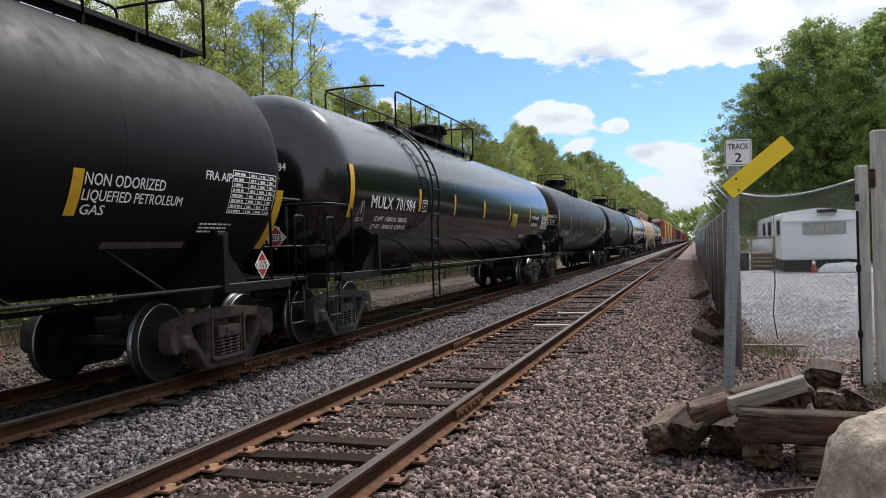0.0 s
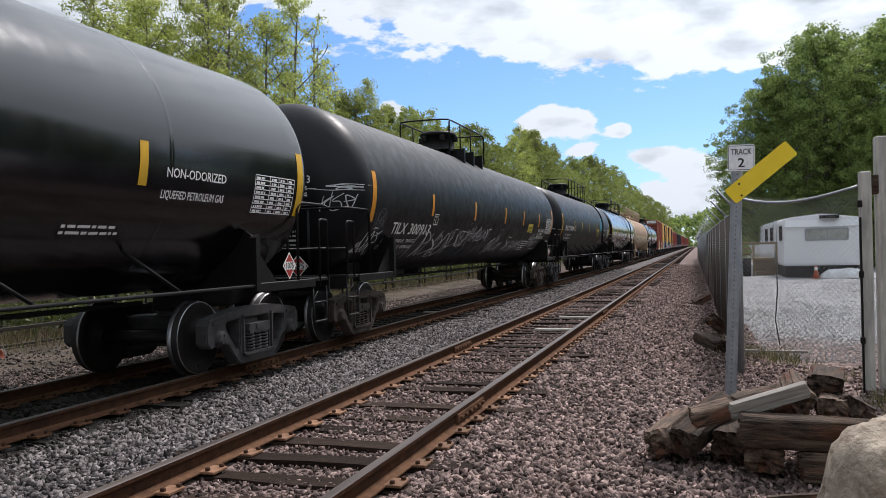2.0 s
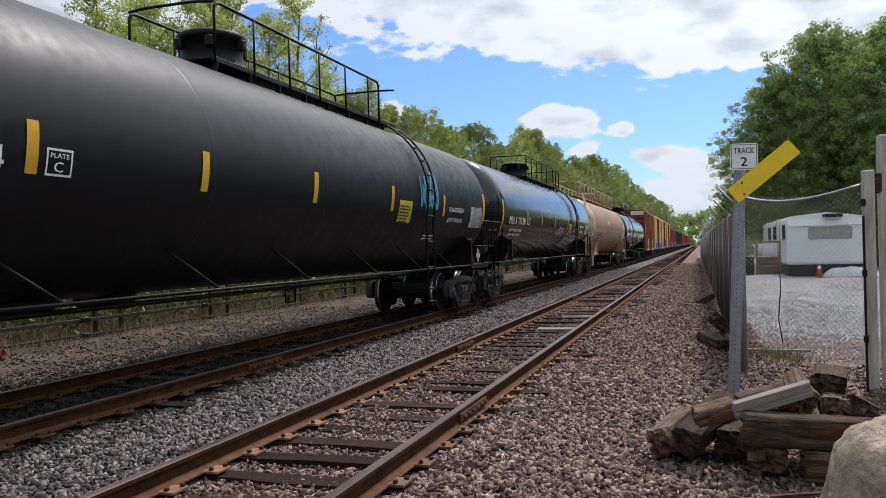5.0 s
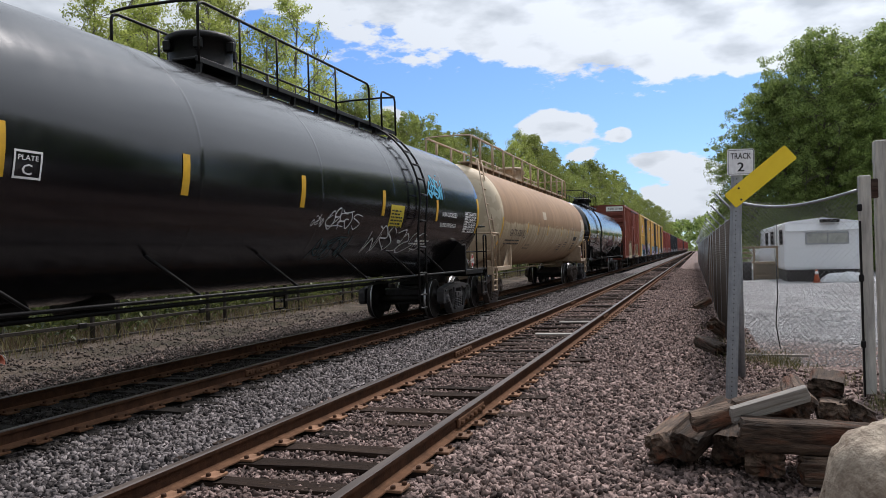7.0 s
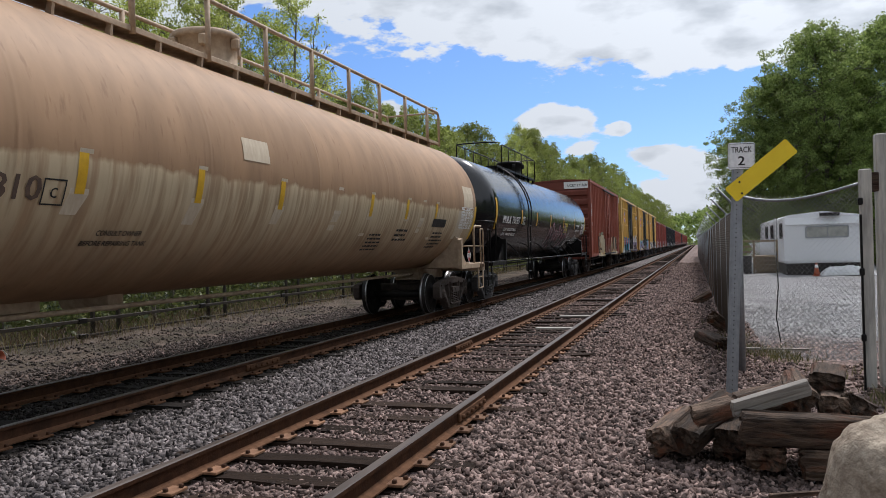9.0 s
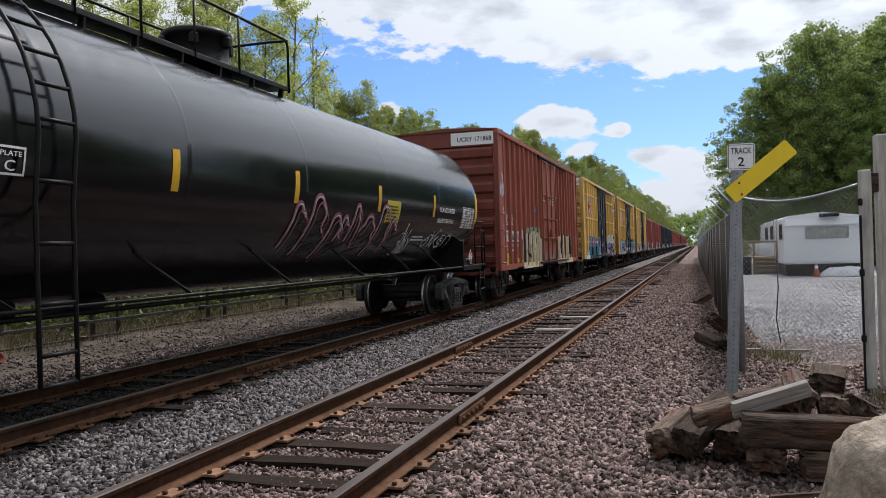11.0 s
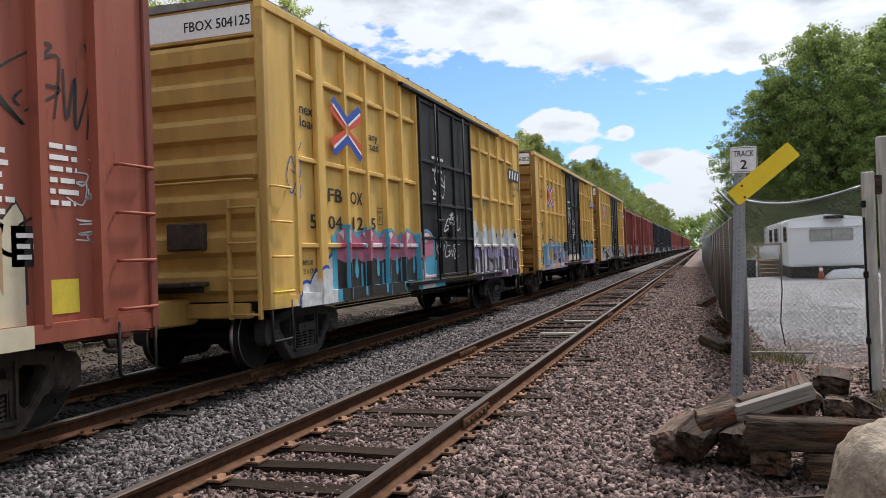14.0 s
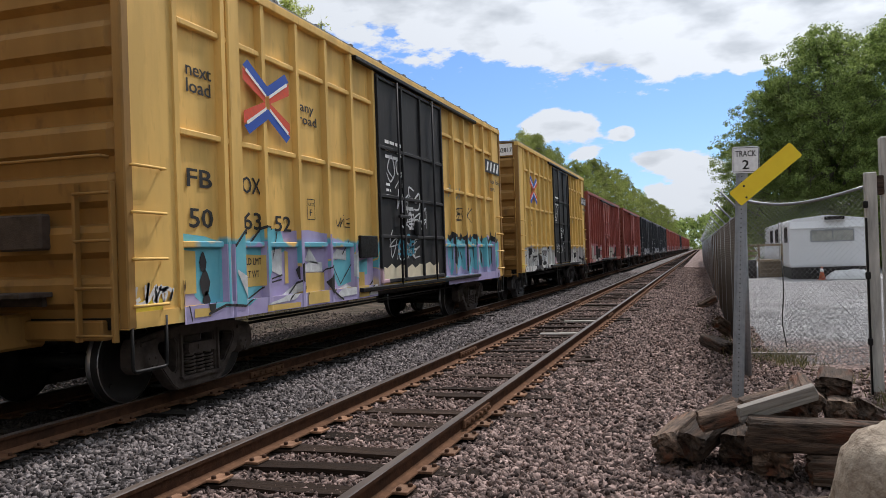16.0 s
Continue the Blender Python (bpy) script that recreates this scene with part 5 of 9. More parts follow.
def spray_first(car, s, rise, sheet):
    """White clouds, a rose and black mural with sky blue rim, and a pale violet one beyond the door."""
    def lay(*given):
        sprayed_field(car, s, rise, sheet, *given)
    low = lambda a: 0.84
    cloud = scallops(-6.75, -5.35, 3, 0.92, 0.12, 0.42)
    lay(MATS["emblem blue"], -6.75, -5.35, lambda a: cloud(a) + 0.05, low, 0.004)
    lay(SPRAY_WHITE, -6.72, -5.35, cloud, low, 0.006)
    crest = scallops(-5.5, -0.95, 5, 1.76, 0.22)
    lay(SPRAY_BLUE, -5.55, -0.9, lambda a: crest(a) + 0.05, low, 0.008)
    lay(SPRAY_BLACK, -5.38, -1.7, lambda a: 1.50 + 0.03 * math.sin(9 * a), low, 0.010)
    lay(SPRAY_ROSE, -5.38, -1.0, crest, lambda a: 1.46 + 0.03 * math.sin(9 * a), 0.012)
    for k in range(5):
        a = -5.05 + 0.9 * k
        lay(SPRAY_WHITE, a - 0.25, a + 0.2, lambda x, a=a: crest(x) - 0.03, lambda x, a=a: 1.80 + 0.4 * (x - a) ** 2 + 0.06 * math.sin(14 * x), 0.015)
        drop(car, s, rise, sheet, SPRAY_BLUE, a + 0.38, 1.28, 0.07, 0.30, 0.015)
        lay(SPRAY_BLUE, a + 0.55, a + 0.63, lambda x: 1.40, lambda x: 0.88, 0.014)
    lay(SPRAY_WHITE, -1.75, -0.95, lambda a: 1.25 - 0.4 * (a + 1.75), low, 0.014)
    lay(SPRAY_BLUE, -1.95, -0.3, lambda a: 1.05 + 0.05 * math.sin(8 * a), low, 0.012)
    hill = scallops(2.15, 7.1, 6, 1.98, 0.35, -0.03)
    lay(SPRAY_WHITE, 2.15, 7.1, hill, lambda a: 1.60, 0.006)
    lay(MATS["dark violet spray"], 2.2, 7.1, lambda a: 1.66 + 0.07 * math.sin(5 * a), low, 0.008)
    for k in range(7):
        a = 2.4 + 0.66 * k
        lean = 0.5 if k % 2 else -0.4
        lay(SPRAY_VIOLET, a, a + 0.42, lambda x, a=a: 1.64 - 0.9 * (x - a - 0.2) ** 2, lambda x, a=a: 1.36 + 1.6 * (x - a - 0.22) ** 2, 0.011)
        lay(SPRAY_WHITE, a + 0.32, a + 0.50, lambda x, a=a, lean=lean: 1.58 + lean * (x - a), lambda x, a=a, lean=lean: 0.95 + 0.4 * lean * (x - a) + 0.08 * math.sin(20 * x), 0.013)
        drop(car, s, rise, sheet, SPRAY_WHITE, a + 0.12, 1.12, 0.05, 0.22, 0.013)
        drop(car, s, rise, sheet, SPRAY_BLACK, a + 0.30, 2.00, 0.05, 0.06, 0.010)


def spray_red(car, s, rise, sheet):
    """Cream letters with pale green caps, and narrow white letters beyond the door."""
    def lay(*given):
        sprayed_field(car, s, rise, sheet, *given)
    low = lambda a: 0.84
    crest = scallops(-4.15, -1.2, 3, 1.80, 0.26)
    lay(MATS["pale green spray"], -3.85, -1.25, jag(-3.85, -1.25, 2.10, 0.13, 0.12, 63), lambda a: 1.85, 0.004)
    lay(SPRAY_BLACK, -4.2, -1.15, lambda a: crest(a) + 0.025, low, 0.006)
    lay(SPRAY_CREAM, -4.15, -1.2, crest, low, 0.008)
    for a, z, w, h in ((-3.75, 1.10, 0.11, 0.34), (-3.05, 1.25, 0.13, 0.36), (-2.35, 1.15, 0.09, 0.42)):
        drop(car, s, rise, sheet, SPRAY_BLACK, a, z, w, h, 0.012)
    for a, b, z0, z1 in ((-3.35, -3.0, 1.1, 1.55), (-2.65, -2.2, 0.9, 1.3), (-2.0, -1.4, 0.95, 1.45)):
        lay(SPRAY_TAN, a, b, lambda x, z1=z1: z1 + 0.06 * math.sin(11 * x), lambda x, z0=z0: z0 + 0.05 * math.sin(8 * x), 0.010)
    for a, b, t in ((-3.5, -3.2, -0.9), (-2.55, -2.3, 1.1), (-1.75, -1.55, -1.2)):
        lay(SPRAY_BLACK, a, b, lambda x, a=a, t=t: 1.35 + t * (x - a) + 0.12, lambda x, a=a, t=t: 1.35 + t * (x - a), 0.013)
    lay(PAINT_RED_DOOR, -1.95, -1.45, lambda a: 1.85, lambda a: 1.62, 0.013)
    lay(YELLOW_CARD, -3.3, -2.85, lambda a: 1.06, lambda a: 0.96, 0.014)
    lay(YELLOW_CARD, -1.9, -1.45, lambda a: 1.10, lambda a: 1.00, 0.014)
    crest2 = jag(1.95, 5.98, 1.84, 0.30, 0.20, 61)
    lay(SPRAY_BLACK, 1.95, 5.98, lambda a: crest2(a) + 0.03, lambda a: 1.2, 0.004)
    lay(SPRAY_CREAM, 2.0, 5.95, crest2, low, 0.006)
    rng = random.Random(62)
    for k in range(30):
        a = 2.05 + 0.125 * k + rng.uniform(-0.05, 0.05)
        b = a + rng.uniform(0.03, 0.13)
        z0, z1 = rng.uniform(1.0, 1.5), rng.uniform(1.45, 1.95)
        lay(rng.choice((SPRAY_BLACK, SPRAY_BLACK, PAINT_RED, SPRAY_TAN)), a, b, zig((a, z1), (b, z1 - rng.uniform(-0.1, 0.2))), zig((a, min(z0, z1)), (b, min(z0, z1) - rng.uniform(-0.1, 0.2))), 0.008)
    for k in range(46):
        # flaked paint and drips over the cream letters
        a = rng.uniform(-4.1, -1.35)
        z = rng.uniform(0.9, 1.9)
        w, h = rng.uniform(0.02, 0.07), rng.uniform(0.03, 0.20)
        lay(rng.choice((SPRAY_TAN, SPRAY_TAN, PAINT_RED, SPRAY_GREY)), a, a + w, zig((a, z + h * 0.6), (a + w * 0.5, z + h), (a + w, z + h * 0.5)), zig((a, z), (a + w * 0.6, z - h * 0.3), (a + w, z + 0.1 * h)), 0.009)
    lay(SPRAY_CREAM, -4.40, -4.10, zig((-4.40, 1.22), (-4.10, 1.20)), low, 0.006)
    lay(PAINT_RED, -4.36, -4.14, zig((-4.36, 1.60), (-4.14, 1.58)), lambda a: 1.14, 0.008)
    slash(car, s, rise, sheet, SPRAY_WHITE, -4.44, 1.15, -4.38, 1.66, 0.02, 0.010)
    lay(SPRAY_WHITE, -4.36, -4.10, lambda a: 2.08, lambda a: 1.78, 0.008)
    for a in (2.3, 3.4, 4.6):
        lay(YELLOW_CARD, a, a + 0.4, lambda x: 1.08, lambda x: 0.99, 0.014)


def zig(*pts):
    """A broken line through (along, up) points."""
    xs, zs = [p[0] for p in pts], [p[1] for p in pts]
    return lambda a: float(np.interp(a, xs, zs))


def jag(a0, a1, base, height, step, seed):
    """An uneven sprayed edge of peaks and notches."""
    rng = random.Random(seed)
    pts, a, up = [], a0, True
    while a < a1 + step:
        pts.append((a, base + height * (rng.uniform(0.55, 1.0) if up else rng.uniform(0.0, 0.45))))
        a += step * rng.uniform(0.6, 1.4)
        up = not up
    return zig(*pts)


def slash(car, s, rise, sheet, paint, a0, z0, a1, z1, w, lift):
    """A sprayed line from one point to another, left to right."""
    mid = zig((a0, z0), (a1, z1))
    h = w / 2 * math.sqrt(1 + min(6.0, abs((z1 - z0) / (a1 - a0))) ** 2)
    sprayed_field(car, s, rise, sheet, paint, a0, a1, lambda a: mid(a) + h, lambda a: mid(a) - h, lift, "sprayed line")


def spray_teal(car, s, rise, sheet):
    """Aqua and violet letters with white slashes, yellow blanked patches and black outlines."""
    def lay(*given):
        sprayed_field(car, s, rise, sheet, *given)

    def line(*given):
        slash(car, s, rise, sheet, SPRAY_BLACK, *given, 0.016)
    low = lambda a: 0.84
    yellow = MATS["mural yellow"]
    lay(SPRAY_VIOLET, -6.73, -1.40, zig((-6.73, 1.30), (-6.62, 1.74), (-5.80, 1.70), (-4.98, 1.74), (-4.5, 1.88), (-3.7, 1.91), (-3.2, 1.87), (-2.76, 1.78), (-2.35, 1.72), (-1.4, 1.68)), low, 0.004)
    # aqua letters
    lay(SPRAY_AQUA, -6.62, -5.76, zig((-6.62, 1.82), (-6.2, 1.79), (-5.76, 1.70)), zig((-6.62, 1.40), (-6.42, 1.12), (-6.2, 0.98), (-5.76, 0.97)), 0.006)
    lay(SPRAY_AQUA, -5.76, -4.40, zig((-5.76, 1.69), (-5.50, 1.89), (-5.43, 1.72), (-5.22, 1.75), (-4.98, 1.93), (-4.50, 1.89), (-4.40, 1.70)), zig((-5.76, 1.00), (-5.45, 0.95), (-5.0, 1.15), (-4.85, 1.48), (-4.40, 1.62)), 0.006)
    lay(SPRAY_AQUA, -3.05, -2.30, zig((-3.05, 1.60), (-2.88, 1.46), (-2.55, 1.52), (-2.36, 1.74), (-2.30, 1.75)), zig((-3.05, 1.36), (-2.78, 1.06), (-2.30, 1.12)), 0.007)
    lay(SPRAY_AQUA, -2.26, -1.66, zig((-2.26, 1.40), (-1.66, 1.48)), zig((-2.26, 1.16), (-1.66, 1.22)), 0.007)
    # blanked patches
    for a, b, z0, z1 in ((-6.64, -6.40, 1.16, 1.64), (-5.40, -4.99, 1.18, 1.58), (-4.42, -4.33, 1.18, 1.62), (-3.92, -3.26, 0.86, 1.31), (-2.18, -1.78, 0.86, 1.27), (-5.02, -4.15, 0.85, 0.93), (-6.55, -6.25, 0.90, 1.00)):
        lay(yellow, a, b, zig((a, z1), (b, z1 - 0.015)), zig((a, z0), (b, z0)), 0.010)
    # white wedges and panels
    for top, bottom in ((((-5.70, 1.40), (-5.46, 1.30)), ((-5.70, 1.36), (-5.50, 1.06), (-5.46, 1.05))), (((-4.78, 1.62), (-4.50, 1.66)), ((-4.78, 1.36), (-4.50, 1.28))), (((-5.0, 0.95), (-4.62, 1.00), (-4.08, 1.19)), ((-5.0, 0.93), (-4.3, 0.96), (-4.08, 1.06))),
                        (((-3.98, 1.36), (-3.7, 1.47), (-3.32, 1.44)), ((-3.98, 1.32), (-3.32, 1.31))), (((-3.84, 1.50), (-3.72, 1.66), (-3.46, 1.44)), ((-3.84, 1.47), (-3.46, 1.42))), (((-3.02, 1.52), (-2.8, 1.64), (-2.48, 1.60)), ((-3.02, 1.50), (-2.48, 1.46))),
                        (((-2.95, 0.98), (-2.5, 1.10), (-2.28, 1.02)), ((-2.95, 0.90), (-2.28, 0.92))), (((-1.78, 0.96), (-1.42, 1.06)), ((-1.78, 0.87), (-1.42, 0.87))), (((-2.28, 1.55), (-2.18, 1.62)), ((-2.28, 1.20), (-2.18, 1.16)))):
        lay(SPRAY_WHITE, top[0][0], top[-1][0], zig(*top), zig(*bottom), 0.012)
    # black blobs
    for a, z, w, h in ((-6.27, 1.50, 0.07, 0.12), (-6.24, 1.28, 0.10, 0.14), (-6.22, 1.06, 0.08, 0.12), (-4.02, 1.36, 0.11, 0.09), (-3.10, 1.15, 0.11, 0.12), (-2.05, 1.14, 0.05, 0.20)):
        drop(car, s, rise, sheet, SPRAY_BLACK, a, z, w, h, 0.014)
    # outlines
    for a0, z0, a1, z1, w in ((-6.72, 1.28, -6.60, 0.86, 0.02), (-5.76, 1.66, -5.50, 1.88, 0.03), (-5.50, 1.88, -5.44, 1.72, 0.02), (-5.30, 1.70, -4.98, 1.93, 0.03), (-4.98, 1.93, -4.74, 1.90, 0.025), (-6.30, 0.92, -5.95, 1.00, 0.03), (-5.95, 1.00, -5.55, 0.96, 0.03),
                              (-5.55, 0.96, -5.00, 1.16, 0.02), (-4.72, 1.55, -4.60, 1.88, 0.02), (-4.45, 0.96, -4.08, 1.20, 0.025), (-4.02, 1.12, -3.9, 1.02, 0.03), (-3.32, 1.30, -3.0, 1.42, 0.02), (-3.0, 1.42, -2.72, 1.10, 0.02), (-3.15, 1.02, -2.78, 0.86, 0.03),
                              (-2.62, 1.56, -2.36, 1.76, 0.025), (-2.72, 1.10, -2.30, 1.40, 0.02), (-1.80, 0.90, -1.45, 1.10, 0.03), (-4.82, 1.25, -4.50, 1.30, 0.02), (-4.80, 1.21, -4.52, 1.24, 0.02)):
        line(a0, z0, a1, z1, w)
    # beyond the door: aqua and violet under a ragged black edge
    lay(SPRAY_VIOLET, 2.6, 7.2, jag(2.6, 7.2, 1.70, 0.30, 0.3, 71), low, 0.004)
    lay(SPRAY_BLACK, 2.85, 7.1, jag(2.85, 7.1, 1.78, 0.30, 0.16, 72), lambda a: 1.72, 0.006)
    lay(SPRAY_AQUA, 2.8, 7.1, jag(2.8, 7.1, 1.72, 0.22, 0.22, 73), jag(2.8, 7.1, 0.98, 0.35, 0.25, 74), 0.008)
    rng = random.Random(75)
    for k in range(22):
        a = 2.85 + 0.19 * k + rng.uniform(-0.08, 0.08)
        z0, z1 = rng.uniform(0.95, 1.35), rng.uniform(1.45, 1.85)
        b = a + rng.uniform(0.05, 0.16)
        paint = rng.choice((SPRAY_BLACK, SPRAY_BLACK, SPRAY_WHITE, SPRAY_VIOLET))
        lay(paint, a, b, zig((a, z1), (b, z1 - 0.15)), zig((a, z0 + 0.2), (b, z0)), 0.010)


def mark_fbox(n1, n2, first=""):
    def mark(car, s, rng, half, sheet, rise):
        x = sheet + 0.006
        rows = [("FB", -6.52, 2.34, 0.20, 0.48), ("OX", -5.42, 2.34, 0.20, 0.44), (n1[:2], -6.50, 1.89, 0.21, 0.46), (n1[2:], -5.42, 1.89, 0.21, 0.43), (n2, -4.66, 1.88, 0.20, 0.44),
                ("any", -3.86, 3.60, 0.13, 0.42), ("road", -3.90, 3.42, 0.13, 0.54), ("LD LMT", -5.38, 1.45, 0.085, 0.36), ("LT WT", -5.38, 1.29, 0.085, 0.30)]
        rows += [("next", -6.48, 3.58, 0.15, 0.48), ("load", -6.48, 3.39, 0.15, 0.46)]
        if first:
            rows = [("FB", -5.63, 2.37, 0.20, 0.50), ("OX", -4.83, 2.37, 0.20, 0.48), (n1[:2], -5.66, 1.95, 0.20, 0.50), (n1[2:], -4.77, 1.96, 0.20, 0.42), (n2, -4.02, 1.97, 0.20, 0.20),
                    ("any", -4.00, 3.51, 0.13, 0.40), ("road", -4.06, 3.34, 0.13, 0.48), ("next", -6.46, 3.58, 0.15, 0.50), ("load", -6.46, 3.39, 0.15, 0.48), ("M921B", -6.5, 1.42, 0.07, 0.3), ("25 in CPLR", -6.5, 1.30, 0.07, 0.4)]
        if first:
            rows.append((first, -6.24, 1.95, 0.20, 0.22))
        for body, a, z, h, w in rows:
            d = Decal()
            d.fitted(body, a, z, h, w)
            d.lay("lettering", [BLACK_PRINT], flat_side(s, x + 0.008), car, "black stencilled lettering")
        # crossed emblem in red and blue as plain bent bars, over panels and ribs
        cx, cz = (-5.03 if first else -4.88), 3.52
        for sx in (-1, 1):
            for up in (-1, 1):
                for mat, shape in (("emblem red", ((0.05, -0.01), (0.57, 0.19), (0.57, 0.35), (0.05, 0.10))), ("emblem blue", ((0.0, 0.08), (0.57, 0.37), (0.46, 0.46), (0.0, 0.21)))):
                    d = Decal()
                    d.add([(cx + sx * a, cz + up * b) for a, b in shape], [(0, 1, 2, 3)])
                    d.lay("emblem", [MATS[mat]], flat_side(s, sheet + 0.092 + (0.003 if mat.endswith("blue") else 0.0)), car, "red and blue crossed emblem")
                d = Decal()
                d.add([(cx + sx * a, cz + up * b) for a, b in ((0.04, 0.06), (0.52, 0.31), (0.50, 0.35), (0.04, 0.10))], [(0, 1, 2, 3)])
                d.lay("emblem", [WHITE_PAINT], flat_side(s, sheet + 0.099), car, "white inline of the emblem")
        d = Decal()
        d.rect(-half + 0.12, low_at + 0.13, 0.42, 0.14, 0, 1)
        d.lay("warning_label", [YELLOW_CARD], flat_side(s, BOX_HALF_W - 0.02), car, "yellow height label")
        d = Decal()
        d.bars(-0.9, 3.5, 0.9, 3, 0.13, rng)
        d.bars(-0.9, 2.75, 0.25, 3, 0.10, rng)
        d.lay("door_lettering", [WHITE_PAINT], flat_side(s, BOX_HALF_W + 0.004), car, "white door instructions")
        d = Decal()
        d.tag(-0.3, 2.0, 1.3, 0.4, rng, 0, 4, 0.035)
        d.tag(-0.9, 2.75, 0.6, 0.5, rng, 0, 2, 0.04)
        d.tag(-0.9, 1.45, 1.6, 0.35, rng, 0, 5, 0.03)
        d.bars(0.2, 2.35, 0.3, 5, 0.09, rng)
        d.lay("graffiti", [SPRAY_WHITE], flat_side(s, BOX_HALF_W + 0.004), car, "white tags on the door")
        d = Decal()
        d.rect(5.95, 3.60, 1.5, 0.34, 0, 1)
        d.lay("owner_mark", [BLACK_PRINT], flat_side(s, x + 0.086), car, "black owner's mark with white bars")
        d = Decal()
        for k in range(4):
            d.add([(6.06 + 0.34 * k, 3.65), (6.20 + 0.34 * k, 3.65), (6.32 + 0.34 * k, 3.89), (6.18 + 0.34 * k, 3.89)], [(0, 1, 2, 3)])
        d.lay("mark_bar", [WHITE_PAINT], flat_side(s, x + 0.090), car, "white bars of the owner's mark")
        for body, a, z in (("Railcar", 6.40, 3.34), ("Pooling", 6.98, 3.34), ("Experts", 6.40, 3.14)):
            d = Decal()
            d.fitted(body, a, z, 0.12, 0.45)
            d.lay("lettering", [BLACK_PRINT], flat_side(s, x + 0.086), car, "black stencilled lettering")
        if first:
            spray_first(car, s, rise, sheet)
            d = Decal()
            d.tag(-7.1, 2.35, 0.4, 0.7, rng, 0, 2, 0.022)
            d.lay("graffiti_stroke", [MATS["emblem blue"]], flat_side(s, BOX_HALF_W - 0.02), car, "blue scrawl on the corner panel")
        elif n1 == "5063":
            spray_teal(car, s, rise, sheet)
            bm = bmesh.new()
            box(bm, (s * (sheet + 0.115), s * -1.82, 1.67), (0.05, 0.70, 0.36), bevel=0.008)
            part("placard_board", bm, BLACK_FRAME, car, "black placard board")
            d = Decal()
            d.tag(-0.55, 1.52, 1.0, 0.36, rng, 0, 4, 0.06)
            d.lay("graffiti", [SPRAY_BLUE], flat_side(s, BOX_HALF_W + 0.004), car, "bright blue tag on the door")
            d = Decal()
            d.tag(-0.4, 2.35, 1.1, 0.40, rng, 0, 4, 0.05)
            d.lay("graffiti", [SPRAY_WHITE], flat_side(s, BOX_HALF_W + 0.0045), car, "white tag on the door")
            field_top, field_low = jag(-1.2, 1.9, 1.26, 0.12, 0.25, 81), jag(-1.2, 1.9, 1.00, 0.10, 0.3, 82)
            sprayed_field(car, s, lambda a: 0.088, sheet, SPRAY_CREAM, -1.2, 1.9, field_top, field_low, 0.0, "faded pale band on the door")
            d = Decal()
            d.tag(-7.5, 1.10, 0.55, 0.18, rng, 0, 4, 0.045)
            d.lay("graffiti", [SPRAY_WHITE], flat_side(s, BOX_HALF_W - 0.016), car, "white tag on the corner panel")
            d = Decal()
            d.tag(-2.85, 1.98, 0.5, 0.13, rng, 0, 3, 0.02)
            d.tag(3.1, 2.25, 1.6, 0.40, rng, 0, 4, 0.03)
            d.lay("graffiti", [SPRAY_BLACK], flat_side(s, x), car, "thin black tag")
        else:
            mural(car, s, rise, sheet, -6.3, -1.5, 0.9, 1.75, 6, (SPRAY_WHITE,), SPRAY_BLACK, 35, 0.15)
        d = Decal()
        d.outline(-3.72, 2.06, 0.24, 0.30, 0.012)
        d.fitted("PLATE", -3.69, 2.26, 0.045, 0.18)
        d.fitted("F", -3.64, 2.12, 0.09, 0.07)
        d.lay("plate_mark", [BLACK_PRINT], flat_side(s, x), car, "boxed plate mark lettered F")
        d = Decal()
        d.tag(3.0, 2.75, 0.7, 0.32, rng, 0, 4, 0.02)
        d.lay("graffiti", [SPRAY_BLUE], flat_side(s, x), car, "thin blue tag")
    low_at = 0.87
    return mark


